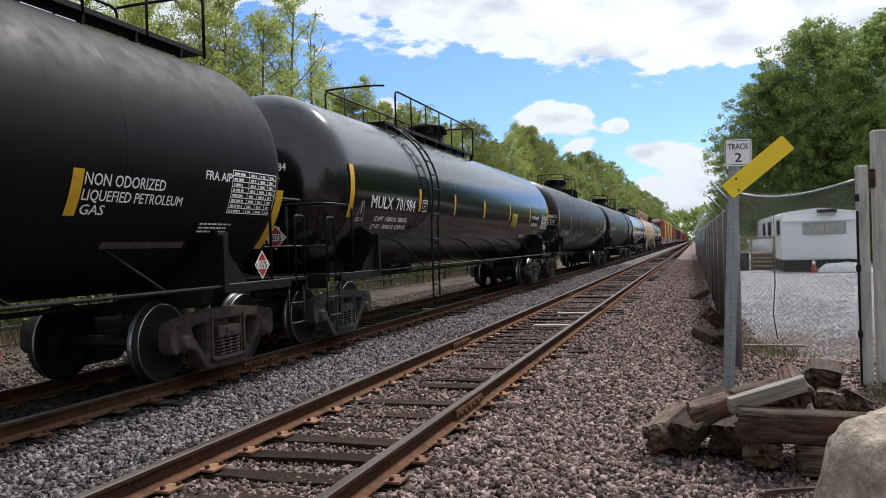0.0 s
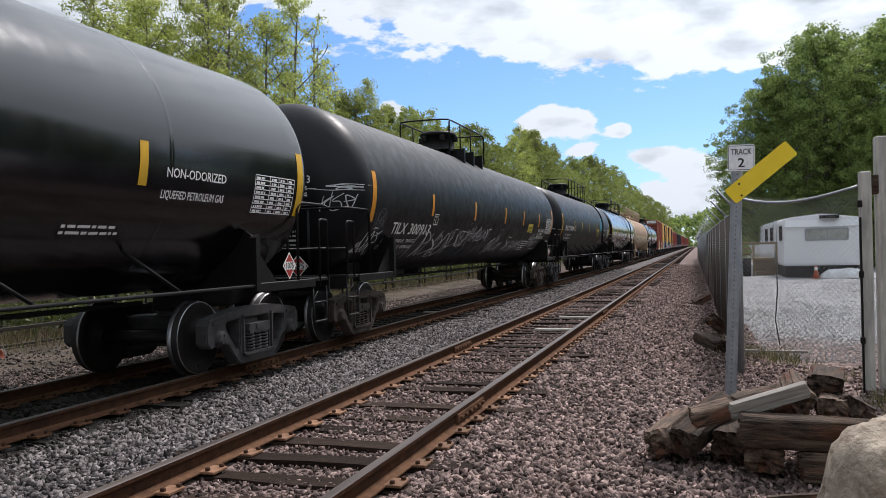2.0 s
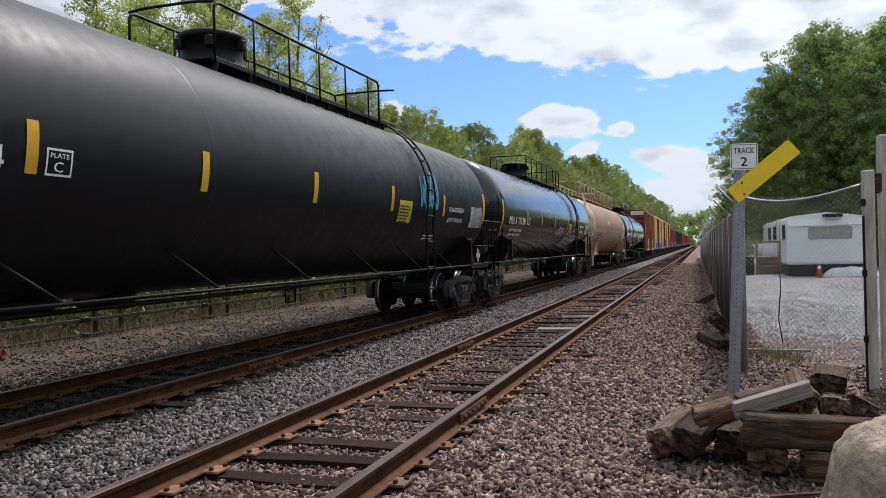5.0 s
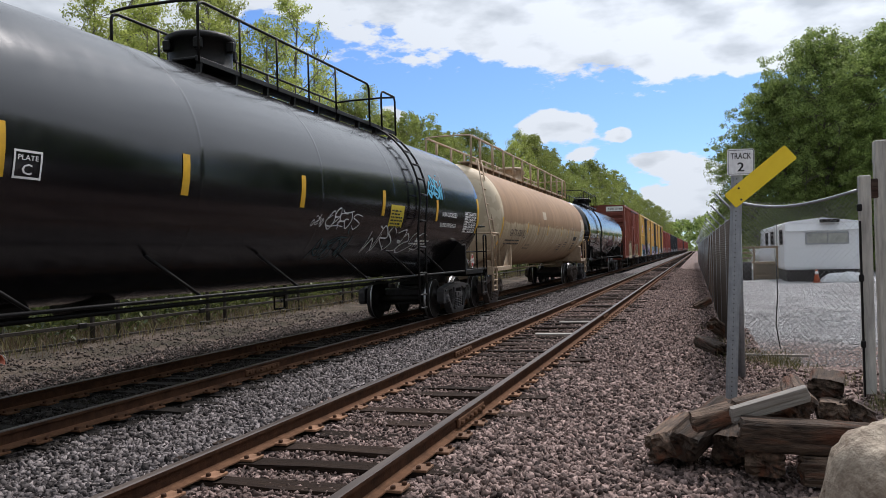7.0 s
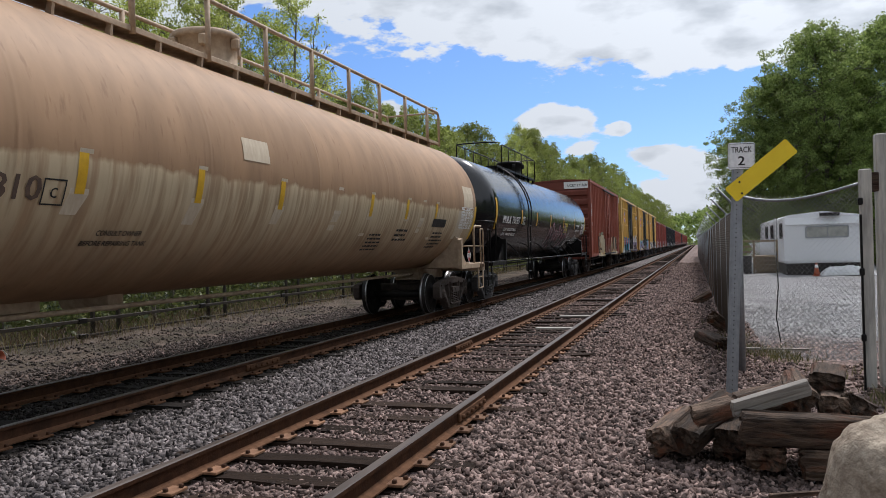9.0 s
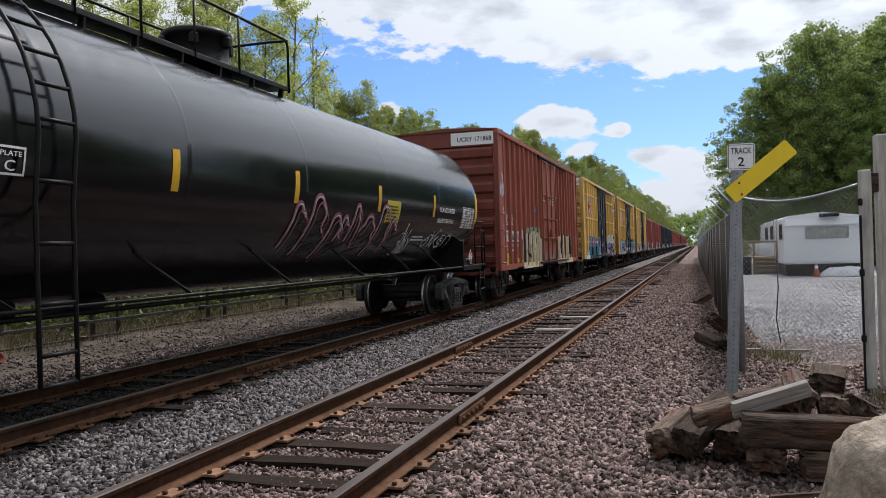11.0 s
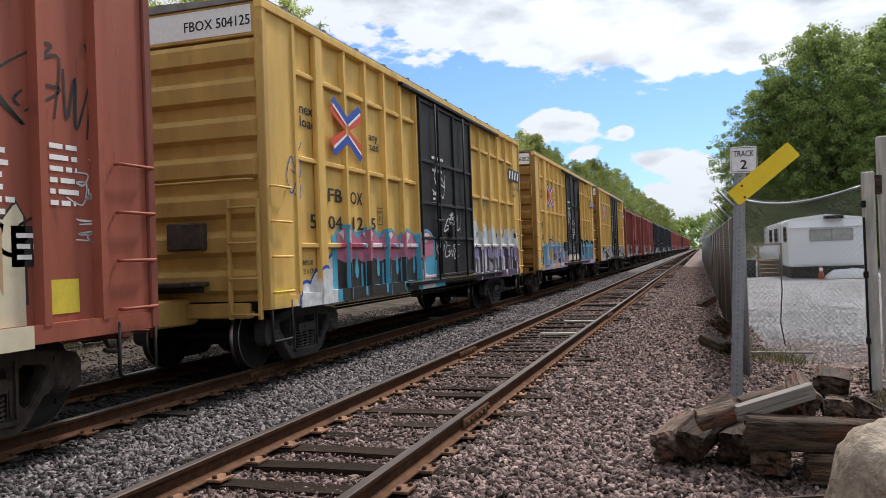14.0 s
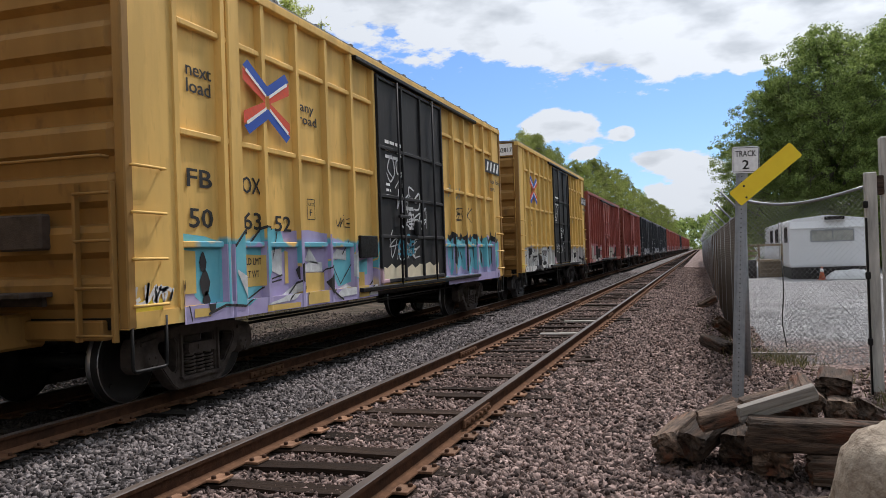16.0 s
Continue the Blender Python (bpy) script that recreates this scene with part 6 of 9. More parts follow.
def mark_ucry(car, s, rng, half, sheet, rise):
    x = sheet + 0.006
    for a, w in ((-6.64, 0.50), (-5.86, 0.46), (-5.04, 0.34)):
        d = Decal()
        d.rect(a, 1.70, w, 0.32, 0, 1)
        d.lay("number_patch", [WHITE_PAINT], flat_side(s, x), car, "white painted patch")
        if a < -5.5:
            d = Decal()
            d.outline(a, 2.20, w, 0.29, 0.02)
            d.lay("mark_frame", [WHITE_PAINT], flat_side(s, x), car)
    for body, a, z, h, w in (("UC", -6.59, 2.25, 0.20, 0.40), ("RY", -5.83, 2.25, 0.20, 0.38), ("LD LMT", -6.61, 1.55, 0.07, 0.34), ("LT WT", -6.61, 1.40, 0.07, 0.3), ("212100", -5.80, 1.55, 0.07, 0.30), ("73900", -5.78, 1.40, 0.07, 0.27), ("200K", -5.0, 1.55, 0.07, 0.2)):
        d = Decal()
        d.fitted(body, a, z, h, w)
        d.lay("lettering", [WHITE_PAINT], flat_side(s, x), car, "white stencilled lettering")
    for body, z in (("WORK", 2.60), ("SAFELY", 2.49)):
        d = Decal()
        d.fitted(body, -7.02, z, 0.085, 0.32)
        d.lay("lettering", [WHITE_PAINT], flat_side(s, BOX_HALF_W - 0.024), car, "white stencilled lettering")
    for body, a, w in (("171", -6.58, 0.41), ("86", -5.81, 0.35), ("8", -4.96, 0.15)):
        d = Decal()
        d.fitted(body, a, 1.745, 0.22, w)
        d.lay("number", [BLACK_PRINT], flat_side(s, x + 0.005), car, "black number on a white patch")
    for a, z, w, h, k, t in ((-7.32, 3.02, 0.42, 0.52, 3, 0.055), (-7.05, 1.55, 0.35, 0.3, 3, 0.01), (-7.05, 2.0, 0.3, 0.3, 3, 0.01)):
        d = Decal()
        d.tag(a, z, w, h, rng, 0, k, t)
        d.lay("graffiti", [SPRAY_WHITE], flat_side(s, BOX_HALF_W - 0.024), car, "white sprayed tag")
    for a, z, w, h in ((-6.59, 0.97, 0.45, 0.11), (-6.59, 1.09, 0.45, 0.11), (-6.59, 1.21, 0.45, 0.14), (-5.02, 1.06, 0.34, 0.13), (6.2, 1.1, 0.35, 0.3)):
        d = Decal()
        d.rect(a, z, w, h, 0, 1)
        d.lay("yellow_patch", [YELLOW_CARD], flat_side(s, x), car)
    d = Decal()
    d.rect(-2.1, 2.72, 0.42, 0.17, 0, 1)
    d.lay("sticker", [SPRAY_BLUE], flat_side(s, x), car, "small blue sticker")
    for a, z in ((6.25, 2.55), (5.45, 2.45)):
        d = Decal()
        d.bars(a, z, 0.42, 6, 0.10, rng)
        d.lay("stencil_table", [WHITE_PAINT], flat_side(s, x), car, "small white stencilled table")
    spray_red(car, s, rise, sheet)
    d = Decal()
    d.tag(5.55, 2.75, 0.6, 0.5, rng, 0, 2, 0.03)
    d.tag(6.35, 2.70, 0.55, 0.6, rng, 0, 2, 0.035)
    d.tag(5.35, 1.62, 0.7, 0.3, rng, 0, 3, 0.04)
    d.lay("graffiti", [SPRAY_BLACK], flat_side(s, x), car, "thin black sprayed tag")
    d = Decal()
    d.tag(6.40, 2.10, 0.4, 0.4, rng, 0, 2, 0.02)
    d.tag(6.40, 1.72, 0.4, 0.22, rng, 0, 2, 0.02)
    d.lay("graffiti", [SPRAY_WHITE], flat_side(s, x + 0.001), car, "thin white sprayed tag")
    d = Decal()
    d.rect(5.82, 1.52, 0.36, 0.34, 0, 1)
    d.lay("instruction_plate", [BLACK_PRINT], flat_side(s, x), car, "black plate with white bars")
    d = Decal()
    d.bars(5.87, 1.76, 0.24, 3, 0.09, rng)
    d.lay("plate_bar", [WHITE_PAINT], flat_side(s, x + 0.004), car)
    for body, z, w in (("CLOSE AND LOCK", 3.30, 0.72), ("DOORS BEFORE", 3.18, 0.64), ("MOVING CAR", 3.06, 0.54)):
        d = Decal()
        d.fitted(body, 0.52 + (0.72 - w) / 2, z, 0.085, w)
        d.lay("door_lettering", [WHITE_PAINT], flat_side(s, BOX_HALF_W + 0.004), car, "white door instructions")
    d = Decal()
    d.rect(0.72, 1.56, 0.36, 0.36, 0, 1)
    d.lay("door_plate", [BLACK_PRINT], flat_side(s, BOX_HALF_W + 0.003), car, "black instruction plate")
    d = Decal()
    d.bars(0.80, 1.82, 0.2, 4, 0.07, rng)
    d.lay("door_lettering", [WHITE_PAINT], flat_side(s, BOX_HALF_W + 0.006), car)
    d = Decal()
    d.bars(-0.92, 3.36, 0.3, 3, 0.10, rng)
    d.lay("door_lettering", [WHITE_PAINT], flat_side(s, BOX_HALF_W + 0.004), car, "white door instructions")


MATS["pale green spray"] = material("pale green spray paint", (0.24, 0.42, 0.28), 0.75, grain=(0.30, 0.46, 0.33), grain_scale=5)
MATS["dark violet spray"] = material("dark violet spray paint", (0.055, 0.035, 0.075), 0.65, grain=(0.10, 0.065, 0.13), grain_scale=3)
MATS["mural yellow"] = material("mural yellow paint", (0.66, 0.46, 0.13), 0.7, grain=(0.56, 0.38, 0.11), grain_scale=5)
MATS["emblem blue"] = material("emblem blue", (0.015, 0.075, 0.40), 0.6)
MATS["emblem red"] = material("emblem red", (0.66, 0.075, 0.03), 0.6)

PAINT_TAN = graffiti_paint("faded tan tank paint", (0.345, 0.215, 0.122), (0.24, 0.14, 0.078), (0.5, 0.42, 0.3), (0.4, 0.3, 0.2), (0.3, 0.2, 0.15), 0.0, 1, worn_band=(2.42, (0.61, 0.50, 0.33)), extras=((-9.6, -8.35, 9.0, 9.0, (0.64, 0.55, 0.40), (0.54, 0.45, 0.32)),))
PAINT_RED = graffiti_paint("oxide red boxcar paint", (0.335, 0.096, 0.060), (0.19, 0.062, 0.044), (0.62, 0.58, 0.46), (0.52, 0.38, 0.24), (0.34, 0.22, 0.14), 0.0, 3)
# the side's red made darker: shade of the car ends put into the colour
PAINT_RED_END_SHADED = graffiti_paint("oxide red end paint", (0.205, 0.058, 0.040), (0.11, 0.045, 0.036), (0.5, 0.5, 0.5), (0.4, 0.4, 0.4), (0.1, 0.1, 0.1), 0.0, 4)
PAINT_RED_DOOR = graffiti_paint("oxide red door paint", (0.29, 0.082, 0.052), (0.15, 0.055, 0.042), (0.5, 0.5, 0.45), (0.25, 0.12, 0.09), (0.05, 0.04, 0.04), 1.5, 6, 0.6, strength=0.5)
PAINT_YEL_A = graffiti_paint("faded yellow boxcar paint", (0.73, 0.47, 0.13), (0.56, 0.35, 0.10), (0.36, 0.055, 0.10), (0.70, 0.58, 0.62), (0.10, 0.44, 0.60), 1.92, 5, 0.35, low_fill=(0.022, 0.021, 0.024), rim=(0.10, 0.44, 0.60), spans=((-5.45, -0.9),), extras=((-6.9, -5.45, 0.95, 1.6, (0.70, 0.70, 0.72), (0.10, 0.40, 0.60)), (2.1, 7.1, 2.1, 1.9, (0.68, 0.64, 0.64), (0.055, 0.035, 0.060))))
PAINT_YEL_B = graffiti_paint("faded yellow boxcar paint, second", (0.75, 0.48, 0.14), (0.58, 0.36, 0.105), (0.12, 0.42, 0.50), (0.34, 0.27, 0.50), (0.60, 0.44, 0.16), 1.80, 8, 0.5, low_fill=(0.40, 0.34, 0.52), rim=(0.12, 0.40, 0.52), spans=((-6.5, -1.2), (2.3, 6.9)), cells=2.7, extras=((-6.9, -1.4, 0.85, 1.15, (0.66, 0.50, 0.18), (0.70, 0.66, 0.66)), (2.3, 6.8, 1.1, 1.2, (0.16, 0.36, 0.48), (0.03, 0.03, 0.04))))
PAINT_YEL_C = graffiti_paint("faded yellow boxcar paint, third", (0.73, 0.48, 0.14), (0.56, 0.35, 0.10), (0.60, 0.60, 0.58), (0.42, 0.40, 0.40), (0.05, 0.05, 0.055), 1.65, 11, 0.5, spans=((-6.5, -1.2), (2.3, 6.9)))
# yellow lowered in tone, so the colour carries the shade on ends facing from the sun
PAINT_YEL_END_SHADED = graffiti_paint("faded yellow end paint", (0.30, 0.165, 0.046), (0.18, 0.10, 0.034), (0.5, 0.5, 0.5), (0.4, 0.4, 0.4), (0.1, 0.1, 0.1), 0.0, 9)
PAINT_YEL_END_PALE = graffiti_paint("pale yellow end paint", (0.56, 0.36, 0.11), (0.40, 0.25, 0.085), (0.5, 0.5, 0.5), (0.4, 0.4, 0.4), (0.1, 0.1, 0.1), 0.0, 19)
PAINT_DOOR_BLACK = graffiti_paint("black door paint", (0.020, 0.020, 0.022), (0.04, 0.036, 0.033), (0.50, 0.50, 0.48), (0.12, 0.30, 0.42), (0.03, 0.03, 0.03), 0.0, 13, 0.8, extras=((-1.75, -0.95, 1.7, 1.05, (0.62, 0.42, 0.48), (0.10, 0.44, 0.60)),))
PAINT_BLACK_BOX = graffiti_paint("dark blue black boxcar paint", (0.022, 0.024, 0.030), (0.05, 0.04, 0.035), (0.4, 0.4, 0.4), (0.3, 0.3, 0.35), (0.05, 0.05, 0.05), 1.5, 17, spans=((-5, 2),))
PAINT_RED_FAR = graffiti_paint("dull red boxcar paint", (0.29, 0.068, 0.050), (0.16, 0.050, 0.038), (0.52, 0.50, 0.46), (0.45, 0.20, 0.22), (0.05, 0.04, 0.04), 1.75, 21, 0.7, spans=((-6.5, -2.5), (0.5, 5.0)))
ROOF_GREY = material("dull galvanised roof", (0.24, 0.235, 0.225), 0.6, 0.3, grain=(0.17, 0.15, 0.13), grain_scale=4)


def writing_first(tank, rng, half):
    for side in (1, -1):
        lettering(tank, [("NON ODORIZED", 5.09, -0.42, 0.115, 1.17), ("LIQUEFIED PETROLEUM", 5.09, -0.57, 0.105, 1.50), ("GAS", 5.11, -0.71, 0.10, 0.32), ("FRA AIP", 6.95, -0.24, 0.10, 0.54)], None, side)
        data_table(tank, 7.5, -0.62, 1.02, 0.52, rng, side)
        small_print(tank, 7.05, -0.78, 0.76, 3, 0.05, rng, side)
        yellow_panel(tank, 2.0, -0.57, 0.68, 0.42, rng, side)
        d = Decal()
        d.rect(5.6, -1.10, 1.35, 0.09, 0, 1)
        d.lay("rub_mark", [PRIMER], on_tank(side, 0.007), tank, "brown scuffed patch")
    stripes(tank, (-8.6, -5.3, -2.6, 0.2, 2.9, 5.0, 8.66), YELLOW_TAPE, (-0.73, -0.28), ((-0.58, 0.3), (-1.14, -0.27)), 0.14)
    head_writing(tank, [("701903", 0.1, 0.18, 0.12, 0.5), ("CAPY 33673 US GAL", -0.1, 0.05, 0.065, 0.7)], rng, half)


def writing_tilx(tank, rng, half):
    for side in (1, -1):
        lettering(tank, [("TILX", -7.65, -0.79, 0.23, 0.78), ("300913", -6.70, -0.79, 0.23, 1.25)], None, side, "reporting_mark", "white reporting mark and number")
        lettering(tank, [("LD LMT  162300 LB  73600 KG", -7.85, -0.98, 0.08, 1.8), ("LT WT   100700 LB  45700 KG", -7.95, -1.13, 0.08, 1.85)], None, side)
        plate_mark(tank, -5.37, -0.56, 0.27, 0.24, side)
        lettering(tank, [("NON-ODORIZED", 6.30, -0.54, 0.10, 1.15), ("LIQUEFIED", 6.30, -0.67, 0.10, 0.8), ("PETROLEUM GAS", 6.32, -0.80, 0.10, 1.2)], None, side)
        data_table(tank, 7.55, -0.58, 1.02, 0.52, rng, side)
        yellow_panel(tank, 4.47, -0.60, 0.74, 0.30, rng, side)
        small_print(tank, 4.41, -0.93, 0.95, 5, 0.085, rng, side)
        d = Decal()
        d.outline(6.35, -1.24, 0.75, 0.32, 0.03)
        d.lay("boxed_mark", [SPRAY_WHITE], on_tank(side, 0.008), tank, "white boxed mark")
    stripes(tank, (-8.77, -5.55, -2.2, 1.08, 3.6, 6.15, 8.7), MATS["orange tape"])
    head_writing(tank, [("TILX 300913", 0.02, 0.07, 0.12, 0.72), ("CAPY  33702 GALS", 0.05, -0.05, 0.065, 0.64), ("CAPY 127546 LITERS", 0.05, -0.15, 0.065, 0.64)], rng, half, None, 1.28)
    for part_of, a, b, w, h, k in (("swash", 0.66, -0.06, 0.8, 0.12, 2), ("sign", 0.85, -0.38, 0.5, 0.28, 3)):
        d = Decal()
        d.tag(a, b, w, h, random.Random(k), 0, k, 0.018)
        d.lay("graffiti_stroke", [SPRAY_WHITE], on_head(-1, 0.012, half), tank, "white sprayed scrawl on the tank end")


def writing_tan(tank, rng, half):
    for side in (1, -1):
        lettering(tank, [("GATX 62810", -7.26, -0.58, 0.21, 2.0)], MATS["faded black"], side, "reporting_mark", "worn black reporting mark and number")
        lettering(tank, [("CONSULT OWNER", -4.43, -0.91, 0.06, 0.66), ("BEFORE REPAIRING TANK", -4.58, -1.03, 0.06, 0.95)], BLACK_PRINT, side)
        d = Decal()
        d.outline(-5.25, -0.62, 0.26, 0.24, 0.015)
        d.fitted("C", -5.16, -0.55, 0.09, 0.08)
        d.bars(-7.6, -0.75, 2.1, 2, 0.11, rng)
        d.bars(2.2, -0.85, 0.7, 5, 0.08, rng)
        d.bars(3.4, -0.75, 0.8, 3, 0.10, rng)
        d.bars(5.6, -0.78, 0.9, 5, 0.09, rng)
        d.rect(5.35, -0.62, 0.9, 0.18, 0, 2)
        d.lay("small_print", [BLACK_PRINT], on_tank(side, 0.009), tank)
        data_table(tank, 7.3, -0.62, 1.0, 0.5, rng, side)
        for a, b, w, h in ((-2.14, 0.08, 0.62, 0.28), (7.1, -0.9, 0.7, 0.7), (7.5, -0.1, 0.8, 0.5)):
            d = Decal()
            d.rect(a, b, w, h, 0, 3)
            d.lay("paper_note" if a < 0 else "paint_patch", [MATS["pale patch"]], on_tank(side, 0.005), tank, "pale patch on the side")
        for a in (-4.85, -3.05, -1.2, 0.6, 1.9, 3.7, 4.6, 5.45):
            d = Decal()
            lo = -0.95 + 0.25 * rng.random()
            d.add([(a - 0.02, -0.08), (a + 0.15, -0.08), (a + 0.15, -0.5), (a - 0.09, -0.5), (a - 0.14, lo), (a + 0.06, lo)], [(3, 2, 1, 0), (4, 5, 2, 3)])
            d.lay("paint_patch", [MATS["pale patch"]], on_tank(side, 0.005), tank, "pale primer patch")
    stripes(tank, (-8.35, -4.82, -3.02, -1.17, 1.93, 3.68, 5.45, 8.5), YELLOW_TAPE, (-0.5, -0.12), ((-1.04, -0.06), (-0.9, -0.06)), 0.12)
    head_writing(tank, [("GATX 62810", -0.02, 0.19, 0.11, 0.74), ("CAPY  33663 US GAL", -0.05, 0.08, 0.06, 0.62), ("CAPY  28030 IMP GAL", -0.05, -0.02, 0.06, 0.64), ("CAPY 127428 L", -0.05, -0.12, 0.06, 0.48)], rng, half, BLACK_PRINT, 1.28)


MATS["orange tape"] = material("orange reflective tape", (0.78, 0.33, 0.02), 0.45, grain=(0.66, 0.27, 0.02), grain_scale=12)
MATS["faded black"] = material("faded black stencil", (0.07, 0.05, 0.04), 0.7, grain=(0.16, 0.10, 0.07), grain_scale=14)
MATS["pale patch"] = material("pale patch", (0.64, 0.56, 0.43), 0.7, grain=(0.52, 0.42, 0.30), grain_scale=10, stretch=(1, 2, 0.5))
MATS["tan frame"] = material("tan frame paint", (0.46, 0.35, 0.235), 0.7, grain=(0.30, 0.215, 0.145), grain_scale=10)

TRAIN = []      # (car, place of its middle at the start of the clip)


def build_train():
    add = TRAIN.append
    long_ = 8.95
    add((tank_car("black tank car lettered for liquefied petroleum gas", BLACK_SATIN, BLACK_FRAME, 1, writing_first, ladder_at=-4.6, walk_span=(-3.4, 8.3)), -1.6))
    add((tank_car("glossy black pressure tank car with white number", BLACK_GLOSS, BLACK_FRAME, 2, writing_mulx("701984"), ladder_at=-4.95, walk_span=(-5.3, 1.7), dome_at=-0.5,
                  truck_paint=TRUCK_GREY, tags=((-8.66, -0.56, 0.16, 0.34, (SPRAY_WHITE,), 1, 0.010), (-8.72, -0.64, 0.3, 0.08, (SPRAY_WHITE,), 3, 0.010)), half=long_), 18.37))
    add((tank_car("dull black tank car with white graffiti along its lower side", BLACK_MATTE, BLACK_FRAME, 3, writing_tilx, ladder_at=None, walk_span=(-1.6, 2.0), dome_at=-0.4, skirts=True, side_rail=False,
                  tags=((-9.0, -1.22, 0.75, 0.46, (SPRAY_WHITE,), 4, 0.030), (-8.6, -0.72, 0.5, 0.36, (SPRAY_GREY,), 4, 0.020), (-7.5, -1.32, 1.6, 0.26, (SPRAY_GREY,), 6, 0.022), (-6.1, -1.36, 2.1, 0.66, (SPRAY_WHITE,), 5, 0.034), (-4.0, -1.10, 1.6, 0.46, (SPRAY_WHITE,), 6, 0.028),
                        (-3.4, -1.40, 1.5, 0.22, (SPRAY_TEAL,), 4, 0.035), (-2.3, -0.92, 1.15, 0.36, (SPRAY_WHITE,), 4, 0.024), (-0.98, -0.88, 0.50, 0.36, (SPRAY_WHITE,), 3, 0.024), (-1.2, -1.30, 0.85, 0.42, (SPRAY_GREY,), 4, 0.030), (-0.15, -1.34, 1.5, 0.50, (SPRAY_WHITE,), 4, 0.034),
                        (0.75, -0.74, 0.28, 0.2, (SPRAY_GREY,), 1, 0.05), (1.9, -1.28, 2.4, 0.46, (SPRAY_WHITE,), 7, 0.028), (5.1, -1.10, 1.3, 0.46, (SPRAY_WHITE,), 5, 0.034), (6.8, -1.28, 0.5, 0.2, (SPRAY_GREY,), 3, 0.02)), truck_paint=TRUCK_STEEL, half=long_), 38.75))
    add((tank_car("dull black tank car with a patch of cyan graffiti", BLACK_MATTE, BLACK_FRAME, 4, writing_mulx("701404"), ladder_at=4.4, walk_span=(-1.7, 5.0), dome_at=-0.7,
                  tags=((4.0, -0.20, 1.1, 0.72, (SPRAY_BLUE,), 4, 0.08),), truck_paint=TRUCK_GREY, half=long_), 59.0))
    add((tank_car("glossy black tank car with small white tags on its side", BLACK_GLOSS, BLACK_FRAME, 5, writing_mulx("701981"), ladder_at=4.35, walk_span=(-1.7, 5.5), dome_at=-0.6,
                  tags=((-0.08, -0.62, 0.36, 0.14, (SPRAY_WHITE,), 4, 0.014), (0.36, -0.64, 1.1, 0.30, (SPRAY_WHITE,), 5, 0.022), (0.35, -1.18, 1.1, 0.36, (SPRAY_TEAL,), 5, 0.026), (2.15, -1.08, 2.8, 0.52, (SPRAY_WHITE,), 7, 0.034), (4.95, 0.12, 0.95, 0.42, (SPRAY_BLUE,), 4, 0.06)), truck_paint=TRUCK_GREY, half=long_), 79.0))
    add((tank_car("faded tan tank car with rust streaks and primer patches", PAINT_TAN, MATS["tan frame"], 6, writing_tan, ladder_at=-8.9, walk_span=(-8.6, 8.4), dome_at=-0.6, tan=True, side_rail=False, truck_paint=TRUCK_STEEL), 99.0))
    add((tank_car("glossy black tank car with large pink outlined graffiti", BLACK_GLOSS, BLACK_FRAME, 7, writing_mulx("701977"), ladder_at=-4.95, walk_span=(-5.3, 1.0), dome_at=-0.5,
                  arches=True, tags=((3.95, -1.25, 0.6, 0.62, (SPRAY_WHITE,), 4, 0.03), (5.45, -1.08, 1.6, 0.34, (SPRAY_WHITE,), 7, 0.03)), truck_paint=TRUCK_GREY, half=long_), 118.7))
    add((boxcar("oxide red ribbed boxcar with cream and white graffiti", PAINT_RED, PAINT_RED_END_SHADED, PAINT_RED_DOOR, PAINT_RED_END_SHADED, 7.55, 0.87, 4.85, 0.72, 8, mark=mark_ucry, door=(-1.1, 1.9), height_band="UCRY 171868"), 137.60))
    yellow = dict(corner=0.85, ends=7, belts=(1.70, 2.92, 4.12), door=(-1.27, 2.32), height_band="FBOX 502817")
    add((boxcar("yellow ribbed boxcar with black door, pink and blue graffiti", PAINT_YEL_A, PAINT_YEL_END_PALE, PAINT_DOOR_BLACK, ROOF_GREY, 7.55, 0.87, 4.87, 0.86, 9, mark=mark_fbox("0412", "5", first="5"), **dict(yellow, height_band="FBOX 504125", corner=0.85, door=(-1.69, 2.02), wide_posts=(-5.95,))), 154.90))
    add((boxcar("yellow ribbed boxcar with black door, teal and violet graffiti", PAINT_YEL_B, PAINT_YEL_END_SHADED, PAINT_DOOR_BLACK, ROOF_GREY, 7.60, 0.87, 4.87, 0.86, 10, mark=mark_fbox("5063", "52"), **dict(yellow, height_band="FBOX 506352", wide_posts=(-5.62,))), 172.42))
    add((boxcar("yellow ribbed boxcar with black door and white graffiti", PAINT_YEL_C, PAINT_YEL_END_SHADED, PAINT_DOOR_BLACK, ROOF_GREY, 7.1, 0.87, 4.87, 0.86, 11, mark=mark_fbox("5028", "17"), **yellow), 189.4))
    red = boxcar("dull red ribbed boxcar with pale graffiti on its side", PAINT_RED_FAR, PAINT_RED_END_SHADED, PAINT_RED_FAR, PAINT_RED_END_SHADED, 7.8, 0.87, 4.35, 0.8, 12)
    add((red, 205.5))
    dark = boxcar("dark blue-black ribbed boxcar in the freight train", PAINT_BLACK_BOX, PAINT_BLACK_BOX, PAINT_BLACK_BOX, ROOF_GREY, 7.8, 0.87, 4.35, 0.8, 14)
    place = 205.5
    for k in range(16):
        place += 17.9
        kind = dark if k in (1, 2, 3, 8) else red
        if kind is dark and k == 1:
            add((dark, place))
        else:
            add((copy_thing(kind, Matrix.Identity(4)), place))


build_train()


